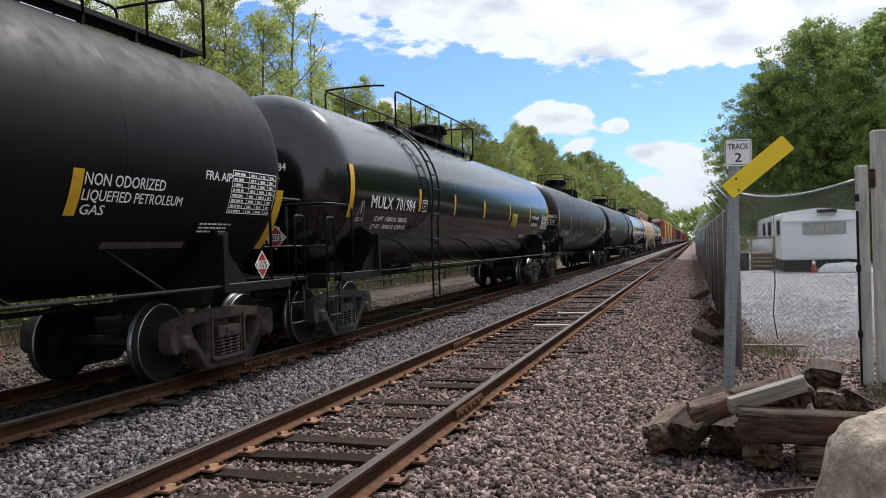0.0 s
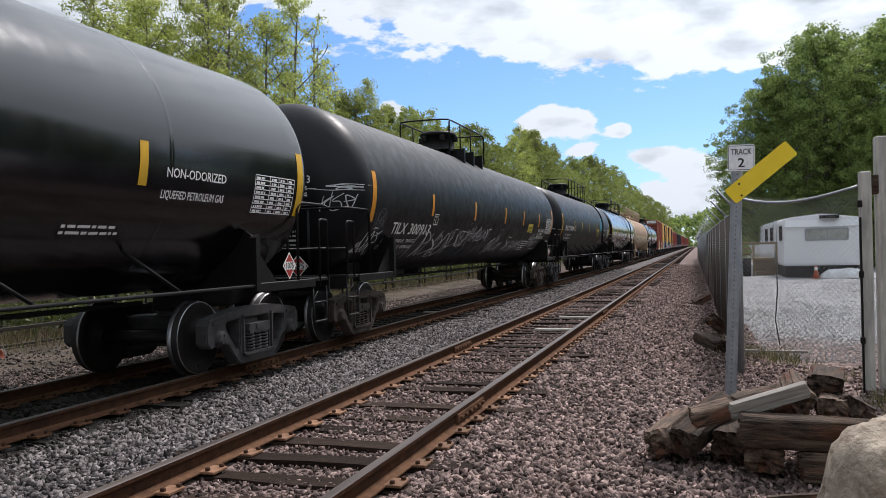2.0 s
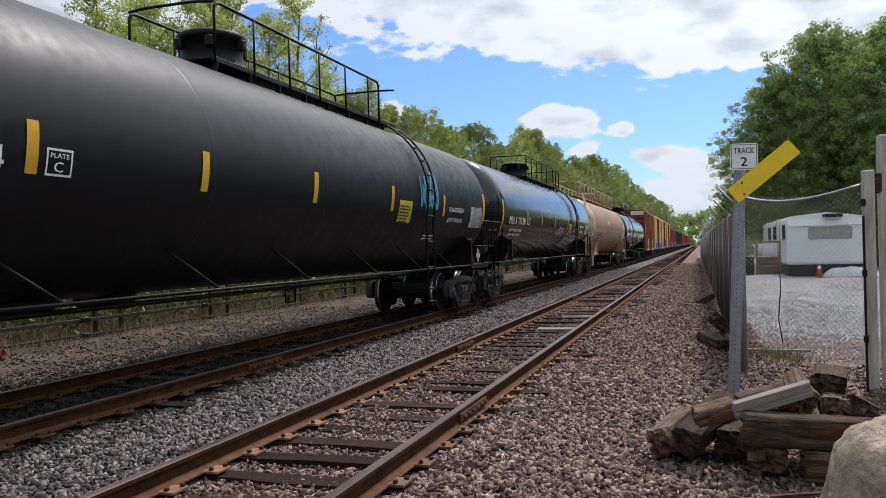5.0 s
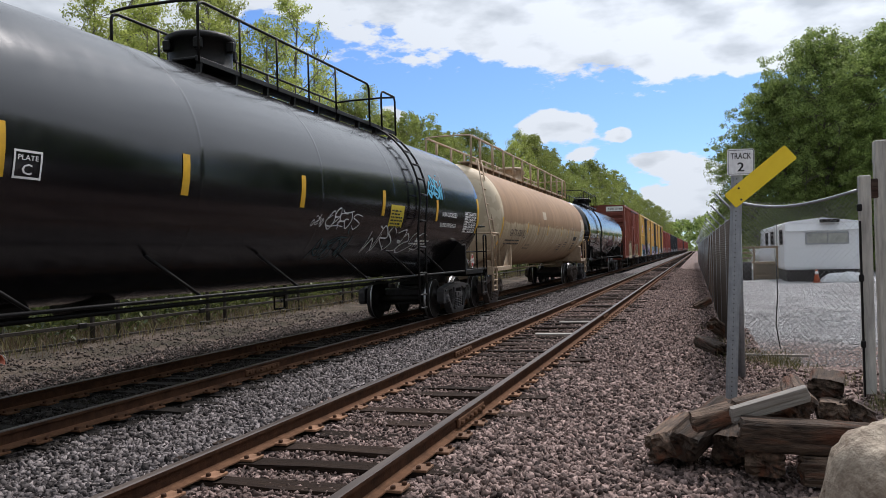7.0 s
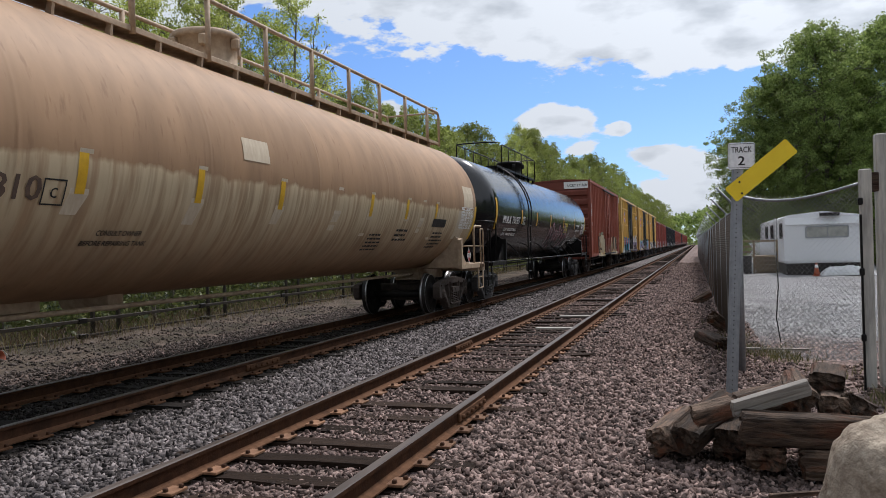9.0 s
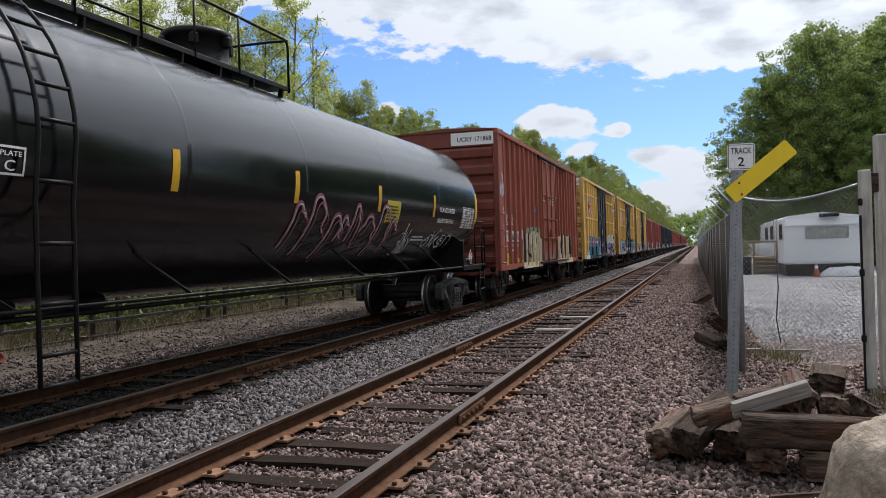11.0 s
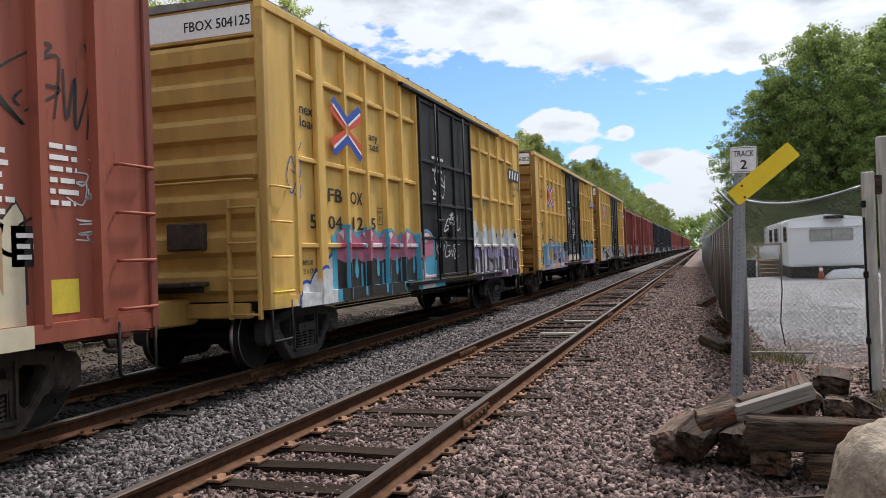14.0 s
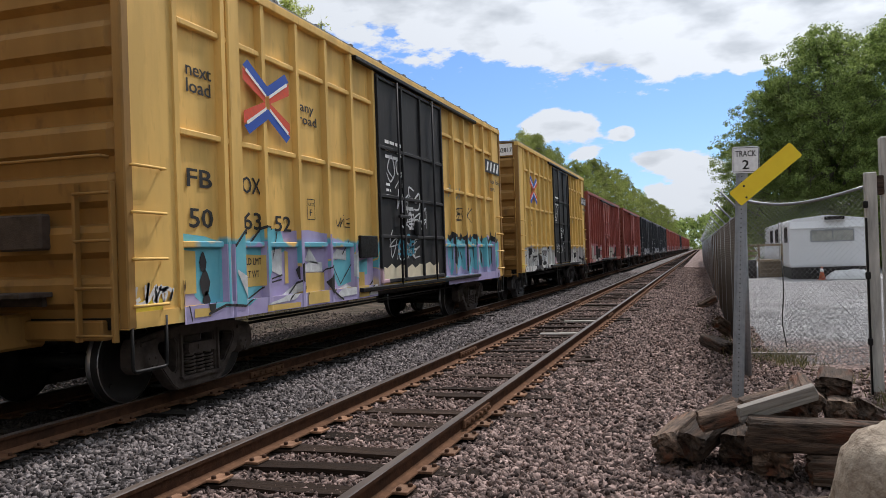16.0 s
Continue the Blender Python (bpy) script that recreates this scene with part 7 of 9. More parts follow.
# ---------- ground and tracks ----------
def ground_height(x, y):
    """The lie of the land: ballast shoulders, a slight hollow between the tracks, rough verge."""
    h = -0.24 + 0 * x
    for c in (TRACK_1_X, TRACK_2_X):
        d = np.abs(x - c)
        h = np.maximum(h, np.where(d < 1.35, -0.215, -0.215 - (d - 1.35) * 0.06))
    h = np.where(x > -1.4, np.minimum(h, -0.2), h)
    h = np.where(x < -8.6, -0.24 + np.clip((-8.6 - x) / 3.0, 0, 1) * 0.14, h)
    h = h + 0.2 * np.clip((x - 0.6) / 0.5, 0, 1) * np.clip((y - 15) / 21, 0, 1)
    h = h + 0.018 * np.sin(x * 1.7 + y * 0.6) * np.sin(y * 1.1 - x * 0.4) + 0.008 * np.sin(x * 5.1) * np.sin(y * 4.3)
    return h


def build_ground():
    xs = np.unique(np.concatenate([np.linspace(-14, 6, 101), -14 - np.geomspace(0.3, 900, 24), 6 + np.geomspace(0.3, 900, 24)]))
    ys = np.unique(np.concatenate([np.linspace(-6, 40, 184), 40 + np.geomspace(0.4, 2200, 34), -6 - np.geomspace(0.5, 300, 16)]))
    gx, gy = np.meshgrid(xs, ys)
    gz = ground_height(gx, gy)
    verts = np.stack([gx, gy, gz], -1).reshape(-1, 3)
    w = len(xs)
    faces = [(j * w + i, j * w + i + 1, (j + 1) * w + i + 1, (j + 1) * w + i) for j in range(len(ys) - 1) for i in range(w - 1)]
    m = bpy.data.materials.new("gravel, dust and weeds")
    m.use_nodes = True
    n, l = m.node_tree.nodes, m.node_tree.links
    b = n["Principled BSDF"]
    b.inputs["Roughness"].default_value = 0.95
    b.inputs["Specular IOR Level"].default_value = 0.2
    co = n.new("ShaderNodeTexCoord").outputs["Object"]
    sep = n.new("ShaderNodeSeparateXYZ")
    l.new(co, sep.inputs[0])

    def noise_tex(scale, detail=6.0):
        x = n.new("ShaderNodeTexNoise")
        x.inputs["Scale"].default_value, x.inputs["Detail"].default_value = scale, detail
        l.new(co, x.inputs["Vector"])
        return x.outputs["Fac"]

    def spread(v, lo, hi, a=0.0, z=1.0):
        x = n.new("ShaderNodeMapRange")
        for key, val in (("From Min", lo), ("From Max", hi), ("To Min", a), ("To Max", z)):
            x.inputs[key].default_value = val
        l.new(v, x.inputs["Value"])
        return x.outputs[0]

    def mix(f, a, c, mode="MIX"):
        x = n.new("ShaderNodeMix")
        x.data_type, x.blend_type = "RGBA", mode
        for key, val in (("Factor", f), ("A", a), ("B", c)):
            if isinstance(val, tuple):
                x.inputs[key].default_value = (*val, 1)
            elif isinstance(val, float):
                x.inputs[key].default_value = val
            else:
                l.new(val, x.inputs[key])
        return x.outputs["Result"]

    def maths(op, a, c):
        x = n.new("ShaderNodeMath")
        x.operation = op
        for i, val in enumerate((a, c)):
            if isinstance(val, (int, float)):
                x.inputs[i].default_value = val
            else:
                l.new(val, x.inputs[i])
        return x.outputs[0]

    vor = n.new("ShaderNodeTexVoronoi")
    vor.inputs["Scale"].default_value = 19.0
    l.new(co, vor.inputs["Vector"])
    sc = n.new("ShaderNodeSeparateColor")
    l.new(vor.outputs["Color"], sc.inputs[0])
    tone = spread(sc.outputs[0], 0, 1, 0.5, 1.55)
    grey = mix(sc.outputs[1], STONE_GREY[0], STONE_GREY[1])
    brown = mix(sc.outputs[1], STONE_BROWN[0], STONE_BROWN[1])
    wob = maths("MULTIPLY", maths("SUBTRACT", noise_tex(0.9), 0.5), 1.2)
    x = maths("ADD", sep.outputs["X"], wob)
    between = maths("MULTIPLY", spread(x, -6.2, -5.7), spread(x, -3.6, -4.1))
    col = mix(between, brown, grey)
    # main track strip: oil stain, with shade below the train added to its colour
    oily = mix(sc.outputs[1], STONE_OILY_SHADED[0], STONE_OILY_SHADED[1])
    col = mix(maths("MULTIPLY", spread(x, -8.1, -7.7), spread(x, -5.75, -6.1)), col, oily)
    stony = n.new("ShaderNodeMix")
    stony.data_type, stony.blend_type = "RGBA", "MULTIPLY"
    stony.inputs["Factor"].default_value = 1.0
    l.new(col, stony.inputs["A"])
    cmb = n.new("ShaderNodeCombineColor")
    for i in range(3):
        l.new(tone, cmb.inputs[i])
    l.new(cmb.outputs[0], stony.inputs["B"])
    col = stony.outputs["Result"]
    dirt = mix(spread(noise_tex(3.0), 0.35, 0.65), (0.085, 0.064, 0.054), (0.19, 0.148, 0.125))
    col = mix(spread(noise_tex(0.6), 0.55, 0.7, 0.0, 0.6), col, dirt)
    verge = mix(spread(noise_tex(1.2), 0.4, 0.6), (0.120, 0.092, 0.072), (0.060, 0.050, 0.036))
    col = mix(spread(x, -8.8, -10.0), col, verge)
    lot = mix(sc.outputs[1], (0.245, 0.245, 0.25), (0.42, 0.42, 0.425))
    lot = mix(spread(noise_tex(0.5), 0.5, 0.65, 0.0, 0.35), lot, (0.13, 0.12, 0.11))
    inlot = maths("MULTIPLY", spread(sep.outputs["X"], 0.45, 0.75), spread(maths("ADD", sep.outputs["Y"], maths("MULTIPLY", wob, 2.0)), 14.5, 16.0))
    col = mix(inlot, col, lot)
    meadow = mix(spread(noise_tex(0.05), 0.4, 0.6), (0.03, 0.045, 0.016), (0.05, 0.065, 0.024))
    far = maths("MAXIMUM", spread(sep.outputs["X"], -14.0, -17.0), spread(sep.outputs["X"], 26.0, 34.0))
    col = mix(far, col, meadow)
    l.new(col, b.inputs["Base Color"])
    bp = n.new("ShaderNodeBump")
    bp.inputs["Strength"].default_value, bp.inputs["Distance"].default_value = 0.9, 0.03
    l.new(maths("SUBTRACT", noise_tex(60.0, 3.0), vor.outputs["Distance"]), bp.inputs["Height"])
    l.new(bp.outputs[0], b.inputs["Normal"])
    g = part_np("ground", verts.tolist(), faces, m)
    g.data.shade_smooth()
    tagged(g, "gravelled railway land with dusty shoulders and a weedy verge", "ground", kind="structure")


STONE_GREY = ((0.060, 0.052, 0.052), (0.235, 0.210, 0.206))
STONE_BROWN = ((0.068, 0.047, 0.041), (0.295, 0.218, 0.195))
# oil black, taken darker to hold the shade under the train
STONE_OILY_SHADED = ((0.016, 0.014, 0.013), (0.055, 0.048, 0.043))


def stone_material(name, lo, hi, vary=0.6):
    m = material(name, lo, 0.92, grain=hi, grain_scale=14, bump=0.5, bump_scale=70, random=vary, island=True, specular=0.2)
    return m


def scatter(name, label, mat, places, sizes, rng, sink=0.25):
    """Broken stones as one joined mesh: eight-cornered chips, each turned and shaped at random."""
    count = len(places)
    corners = np.array([(x, y, z) for x in (-1, 1) for y in (-1, 1) for z in (-1, 1)], float)
    v = corners[None] * rng.uniform(0.32, 1.15, (count, 8, 3))
    dims = np.stack([sizes * rng.uniform(0.8, 1.5, count), sizes * rng.uniform(0.7, 1.1, count), sizes * rng.uniform(0.28, 0.62, count)], 1) / 2
    v = v * dims[:, None, :]
    q = rng.normal(size=(count, 4)) * np.array([1.0, 0.55, 0.55, 1.0])
    q /= np.linalg.norm(q, axis=1)[:, None]
    w, a, b, c = q.T
    rot = np.stack([1 - 2 * (b * b + c * c), 2 * (a * b - w * c), 2 * (a * c + w * b), 2 * (a * b + w * c), 1 - 2 * (a * a + c * c), 2 * (b * c - w * a),
                    2 * (a * c - w * b), 2 * (b * c + w * a), 1 - 2 * (a * a + b * b)], 1).reshape(count, 3, 3)
    v = np.einsum("nij,nkj->nki", rot, v)
    v += places[:, None, :] + np.array([0, 0, 1])[None, None] * (sizes * sink)[:, None, None]
    quads = np.array([(0, 1, 3, 2), (4, 6, 7, 5), (0, 4, 5, 1), (2, 3, 7, 6), (0, 2, 6, 4), (1, 5, 7, 3)])
    f = (quads[None] + 8 * np.arange(count)[:, None, None]).reshape(-1, 4)
    me = bpy.data.meshes.new(name)
    me.vertices.add(count * 8)
    me.vertices.foreach_set("co", v.reshape(-1))
    me.loops.add(f.size)
    me.loops.foreach_set("vertex_index", f.reshape(-1).astype(np.int32))
    me.polygons.add(len(f))
    me.polygons.foreach_set("loop_start", np.arange(0, f.size, 4, dtype=np.int32))
    me.update(calc_edges=True)
    me.materials.append(mat)
    return tagged(new(name, me), label, "gravel", kind="stuff")


def keep_off_rails(p):
    ok = np.ones(len(p), bool)
    for c in (TRACK_1_X, TRACK_2_X):
        for s in (-1, 1):
            ok &= np.abs(p[:, 0] - (c + s * GAUGE_HALF)) > 0.11
    return ok


def build_ballast():
    rng = np.random.default_rng(7)

    def field(x0, x1, y0, y1, density):
        count = int((x1 - x0) * (y1 - y0) * density)
        p = np.stack([rng.uniform(x0, x1, count), rng.uniform(y0, y1, count)], 1)
        return p

    def finish(p2, lo, hi):
        s = lo + (hi - lo) * rng.random(len(p2)) ** 1.7
        z = ground_height(p2[:, 0], p2[:, 1])
        p = np.concatenate([p2, z[:, None]], 1)
        k = keep_off_rails(p)
        return p[k], s[k]
    grey = [field(-5.7, -4.0, 3.5, 14, 1050), field(-5.7, -4.0, 14, 26, 620), field(-5.7, -4.0, 26, 60, 240)]
    p, s = finish(np.concatenate(grey), 0.022, 0.066)
    scatter("grey_ballast", "crushed grey ballast between the two tracks", stone_material("grey ballast stone", *STONE_GREY, 0.85), p, s, rng)
    brown = [field(-2.0, 1.6, 4.2, 8, 1700), field(-2.0, 1.2, 8, 12, 1250), field(-2.0, 0.9, 12, 18, 820), field(-2.0, 0.5, 18, 34, 520), field(-2.1, 0.4, 34, 70, 160), field(1.0, 3.0, 6, 12, 160),
             field(-4.1, -3.7, 14, 60, 200), field(-2.3, -2.0, 14, 40, 200),
             field(-4.15, -3.7, 3.5, 14, 620), field(-2.25, -1.9, 3.5, 14, 620),
             field(-4.1, -3.9, 60, 61, 1)]
    p2 = np.concatenate(brown)
    p, s = finish(p2, 0.018, 0.068)
    scatter("brown_ballast", "dusty brown ballast stones on the track and shoulder", stone_material("brown ballast stone", *STONE_BROWN, 0.85), p, s, rng)
    verge = [field(-9.7, -8.4, 7, 22, 420), field(-11.2, -9.7, 7, 22, 90), field(-9.9, -8.2, 22, 50, 160)]
    p, s = finish(np.concatenate(verge), 0.018, 0.06)
    scatter("verge_gravel", "dark dirty gravel beside the main track", stone_material("dirty gravel stone", (0.045, 0.037, 0.034), (0.15, 0.125, 0.112)), p, s, rng)
    crib = [field(-3.65, -2.28, 3.5, 12, 700), field(-3.65, -2.28, 12, 24, 420), field(-3.65, -2.28, 24, 60, 160)]
    p, s = finish(np.concatenate(crib), 0.016, 0.052)
    scatter("crib_ballast", "small brown ballast between the ties of the siding", stone_material("brown ballast stone", *STONE_BROWN, 0.85), p, s, rng)
    lot = [field(0.9, 6.5, 12.5, 22, 330), field(1.0, 7.5, 22, 37, 130)]
    p, s = finish(np.concatenate(lot), 0.012, 0.034)
    scatter("yard_gravel", "pale grey gravel in the yard behind the fence", stone_material("yard gravel stone", (0.30, 0.30, 0.305), (0.39, 0.39, 0.395), 0.22), p, s, rng)
    # oiled stones whose colour also holds the train's shade
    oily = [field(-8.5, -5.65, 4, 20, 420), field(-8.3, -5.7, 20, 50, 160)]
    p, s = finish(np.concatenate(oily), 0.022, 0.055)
    scatter("oily_ballast", "ballast on the main track blackened by oil and by painted train shade", stone_material("oily ballast stone", *STONE_OILY_SHADED), p, s, rng)


RAIL_PROFILE = [(-0.07, -0.171), (0.07, -0.171), (0.07, -0.160), (0.02, -0.145), (0.009, -0.13), (0.009, -0.045), (0.034, -0.036), (0.036, -0.008), (0.028, 0.0),
                (-0.028, 0.0), (-0.036, -0.008), (-0.034, -0.036), (-0.009, -0.045), (-0.009, -0.13), (-0.02, -0.145), (-0.07, -0.160)]


def build_plate(bm):
    # plate with two shoulders and four spikes
    box(bm, (0, 0, 0), (0.36, 0.19, 0.022), 0, 0.004)
    for x, y in ((-0.105, 0.06), (0.105, -0.06), (-0.15, -0.06), (0.15, 0.05)):
        box(bm, (x, y, 0.022), (0.034, 0.03, 0.03), 1, 0.006)


def build_joint(bm):
    for s in (-1, 1):
        box(bm, (s * 0.026, 0, -0.088), (0.03, 0.92, 0.085), 0, 0.008)
        for k in range(6):
            y = -0.38 + 0.152 * k
            lathe(bm, [(s * 0.03, 0.0), (s * 0.03, 0.022), (s * 0.065, 0.022), (s * 0.065, 0.0)], "x", 6, (0, y, -0.088))


def build_track(cx, name, label, seed, parts_from, parts_to, joints, rail_mat, wood, tie_top=-0.178):
    rng = random.Random(seed)
    track = empty(name, label, "railway track", kind="structure")
    for s in (-1, 1):
        bm = bmesh.new()
        ys = [-60, -20, 0, 20, 60, 140, 300, 900]
        loops = [[bm.verts.new((cx + s * GAUGE_HALF + x, y, z)) for x, z in RAIL_PROFILE] for y in ys]
        count = len(RAIL_PROFILE)
        for a, b in zip(loops, loops[1:]):
            for k in range(count):
                f = bm.faces.new((a[k], b[k], b[(k + 1) % count], a[(k + 1) % count]))
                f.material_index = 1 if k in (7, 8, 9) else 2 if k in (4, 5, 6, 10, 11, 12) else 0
        bm.faces.new(loops[0])
        bm.faces.new(loops[-1][::-1])
        bmesh.ops.recalc_face_normals(bm, faces=bm.faces[:])
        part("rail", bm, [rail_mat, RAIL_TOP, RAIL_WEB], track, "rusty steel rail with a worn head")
        for y in joints[s]:
            j = link_mesh("joint_bar", mesh_once("joint_bar" + rail_mat.name, build_joint, rail_mat), track)
            j.location = (cx + s * GAUGE_HALF, y, 0)

    def tie_mesh(k):
        def make(bm):
            r = random.Random(k)
            box(bm, (0, 0, -0.09), (2.6, 0.23, 0.18))
            bmesh.ops.subdivide_edges(bm, edges=[e for e in bm.edges if abs((e.verts[0].co - e.verts[1].co).x) > 1], cuts=5)
            for v in bm.verts:
                v.co += Vector((r.uniform(-0.03, 0.03) if abs(v.co.x) > 1.2 else 0, r.uniform(-0.012, 0.012), r.uniform(-0.012, 0.006)))
        return mesh_once("tie%d%s" % (k, wood.name), make, wood)
    y = -12.0
    rest_v, rest_f = [], []
    while y < 420:
        z = tie_top + rng.choice((-0.06, -0.028, -0.012, -0.004, 0.002, 0.010)) + rng.uniform(-0.012, 0.004)
        if parts_from < y < parts_to:
            t = link_mesh("tie", tie_mesh(rng.randrange(5)), track)
            t.matrix_basis = pose(cx + rng.uniform(-0.06, 0.06), y, z, 0, 0, rng.uniform(-1.2, 1.2))
            for s in (-1, 1):
                p = link_mesh("tie_plate", mesh_once("tie_plate" + rail_mat.name, build_plate, [RUST_PLATE if rail_mat is RAIL_SIDE else RAIL_DARK, SPIKE]), track)
                p.matrix_basis = pose(cx + s * GAUGE_HALF, y, tie_top + 0.012, 0, 0, 0 if s > 0 else 180)
        else:
            b = len(rest_v)
            rest_v += [(cx + sx * 1.3, y + sy * 0.115, z - 0.18 * sz) for sx in (-1, 1) for sy in (-1, 1) for sz in (0, 1)]
            rest_f += [tuple(b + i for i in f) for f in ((0, 1, 3, 2), (4, 6, 7, 5), (0, 4, 5, 1), (2, 3, 7, 6), (0, 2, 6, 4), (1, 5, 7, 3))]
        y += 0.53 + rng.uniform(-0.05, 0.05)
    tagged(part_np("far_ties", rest_v, rest_f, wood, track), "row of wooden ties running into the distance", kind="stuff")
    return track


build_ground()
build_track(TRACK_1_X, "track_near", "rusty unused siding track on wooden ties in ballast", 11, 2.0, 62, {1: (7.6, 19.5, 31.4), -1: (12.5, 24.4, 1.0)}, RAIL_SIDE, TIE_WOOD)
build_track(TRACK_2_X, "track_far", "main track on dark wooden ties in ballast", 12, 3.0, 50, {1: (10.2, 22.1), -1: (13.0, 25.0)}, RAIL_DARK, TIE_DARK)
build_ballast()


# ---------- trees and undergrowth ----------
def leaf_cloud(rng, centres, radii, per, size, droop=0.3):
    """Leaf blades scattered round the centres, as vertices and faces: each a folded lozenge."""
    count = len(centres) * per
    c = np.repeat(centres, per, 0)
    r = np.repeat(radii, per)
    d = rng.normal(size=(count, 3))
    d /= np.linalg.norm(d, axis=1)[:, None]
    p = c + d * (r * rng.random(count) ** 0.45)[:, None] * np.array([1, 1, 0.75])
    s = size * rng.uniform(0.6, 1.35, count)
    u = rng.normal(size=(count, 3))
    u[:, 2] -= droop
    u /= np.linalg.norm(u, axis=1)[:, None]
    w = np.cross(u, rng.normal(size=(count, 3)))
    w /= np.linalg.norm(w, axis=1)[:, None]
    v = np.stack([p - u * s[:, None], p + w * (0.48 * s)[:, None], p + u * s[:, None], p - w * (0.48 * s)[:, None]], 1)
    f = np.arange(count * 4).reshape(-1, 4)
    return v.reshape(-1, 3), f


def quick_mesh(name, v, f, mat):
    me = bpy.data.meshes.new(name)
    me.vertices.add(len(v))
    me.vertices.foreach_set("co", np.asarray(v, float).reshape(-1))
    me.loops.add(f.size)
    me.loops.foreach_set("vertex_index", f.reshape(-1).astype(np.int32))
    me.polygons.add(len(f))
    me.polygons.foreach_set("loop_start", np.arange(0, f.size, f.shape[1], dtype=np.int32))
    me.update(calc_edges=True)
    me.materials.append(mat)
    return me


def tree(label, height, spread, seed, leaves, lobes=24, clumps=26, per=50, leaf=0.075, low=0.15, slim=1.0, loose=0.0, bare=0.0):
    """A tapered trunk, limbs that each carry a lobe of the crown, twigs in the lobe and leaf clumps round the twigs."""
    rng = random.Random(seed)
    nr = np.random.default_rng(seed)
    ob = empty("tree", label, "tree", "trees along the railway")
    bm = bmesh.new()

    def limb(a, b, r0, r1, bow=0.12, steps=4, seg=5):
        d = b - a
        side = Vector((rng.uniform(-1, 1), rng.uniform(-1, 1), rng.uniform(-0.6, 0.2))) * d.length * bow
        pts = [a.lerp(b, k / steps) + side * math.sin(math.pi * k / steps) for k in range(steps + 1)]
        rings = []
        for i, q in enumerate(pts):
            t = (pts[min(i + 1, steps)] - pts[max(i - 1, 0)]).normalized()
            u = t.orthogonal().normalized()
            w = t.cross(u)
            rr = r0 + (r1 - r0) * i / steps
            rings.append([bm.verts.new(q + (u * math.cos(j * math.tau / seg) + w * math.sin(j * math.tau / seg)) * rr) for j in range(seg)])
        for p, q in zip(rings, rings[1:]):
            for j in range(seg):
                bm.faces.new((p[j], p[(j + 1) % seg], q[(j + 1) % seg], q[j])).smooth = True
        return pts
    thick = height * 0.012 + 0.03
    stem = limb(Vector((0, 0, -0.2)), Vector((rng.uniform(-0.4, 0.4), rng.uniform(-0.4, 0.4), height * 0.90)), thick, 0.02, 0.03, 8, 8)
    centres, radii = [], []
    for k in range(lobes):
        u = low + (1 - low) * ((k + rng.random()) / lobes) ** 0.9
        wide = math.sin(math.pi * min(1.0, max(0.0, 0.12 + 0.88 * (u - low) / (1 - low))) ** 1.25) ** 0.6
        a = k * 2.3999 + rng.uniform(-0.5, 0.5)
        size = spread * rng.uniform(0.26, 0.42) * (0.65 + 0.35 * wide) * slim
        reach = max(0.0, spread * wide - size) * rng.uniform(0.75, 1.08)
        c = Vector((reach * math.cos(a), reach * math.sin(a), min(u * height, height - size * 0.8)))
        foot = max(0.08, (c.z - 0.5 * reach - 0.4) / (height * 0.90)) * 8
        i = min(7, int(foot))
        limb(stem[i].lerp(stem[i + 1], min(1.0, foot - i)), c, thick * 0.42 * (1.15 - u), 0.014, 0.10)
        count = max(4, int(clumps * (size / (spread * 0.34)) ** 1.6))
        d = nr.normal(size=(count, 3))
        d /= np.linalg.norm(d, axis=1)[:, None]
        p = np.array(c) + d * (size * (0.45 + 0.62 * nr.random(count) ** 0.8))[:, None] * np.array([1, 1, 0.82 / slim])
        for q in p[:7]:
            limb(c, Vector(q), 0.014, 0.005, 0.15, 2, 4)
        keep = nr.random(count) > bare
        centres.append(p[keep])
        radii.append(nr.uniform(0.16, 0.40, count)[keep] * (0.45 + 0.55 * size) * (1 + loose))
    part("trunk", bm, BARK, ob)
    v, f = leaf_cloud(nr, np.concatenate(centres), np.concatenate(radii), per, leaf)
    link_mesh("crown", quick_mesh("crown", v, f, leaves), ob)
    return ob


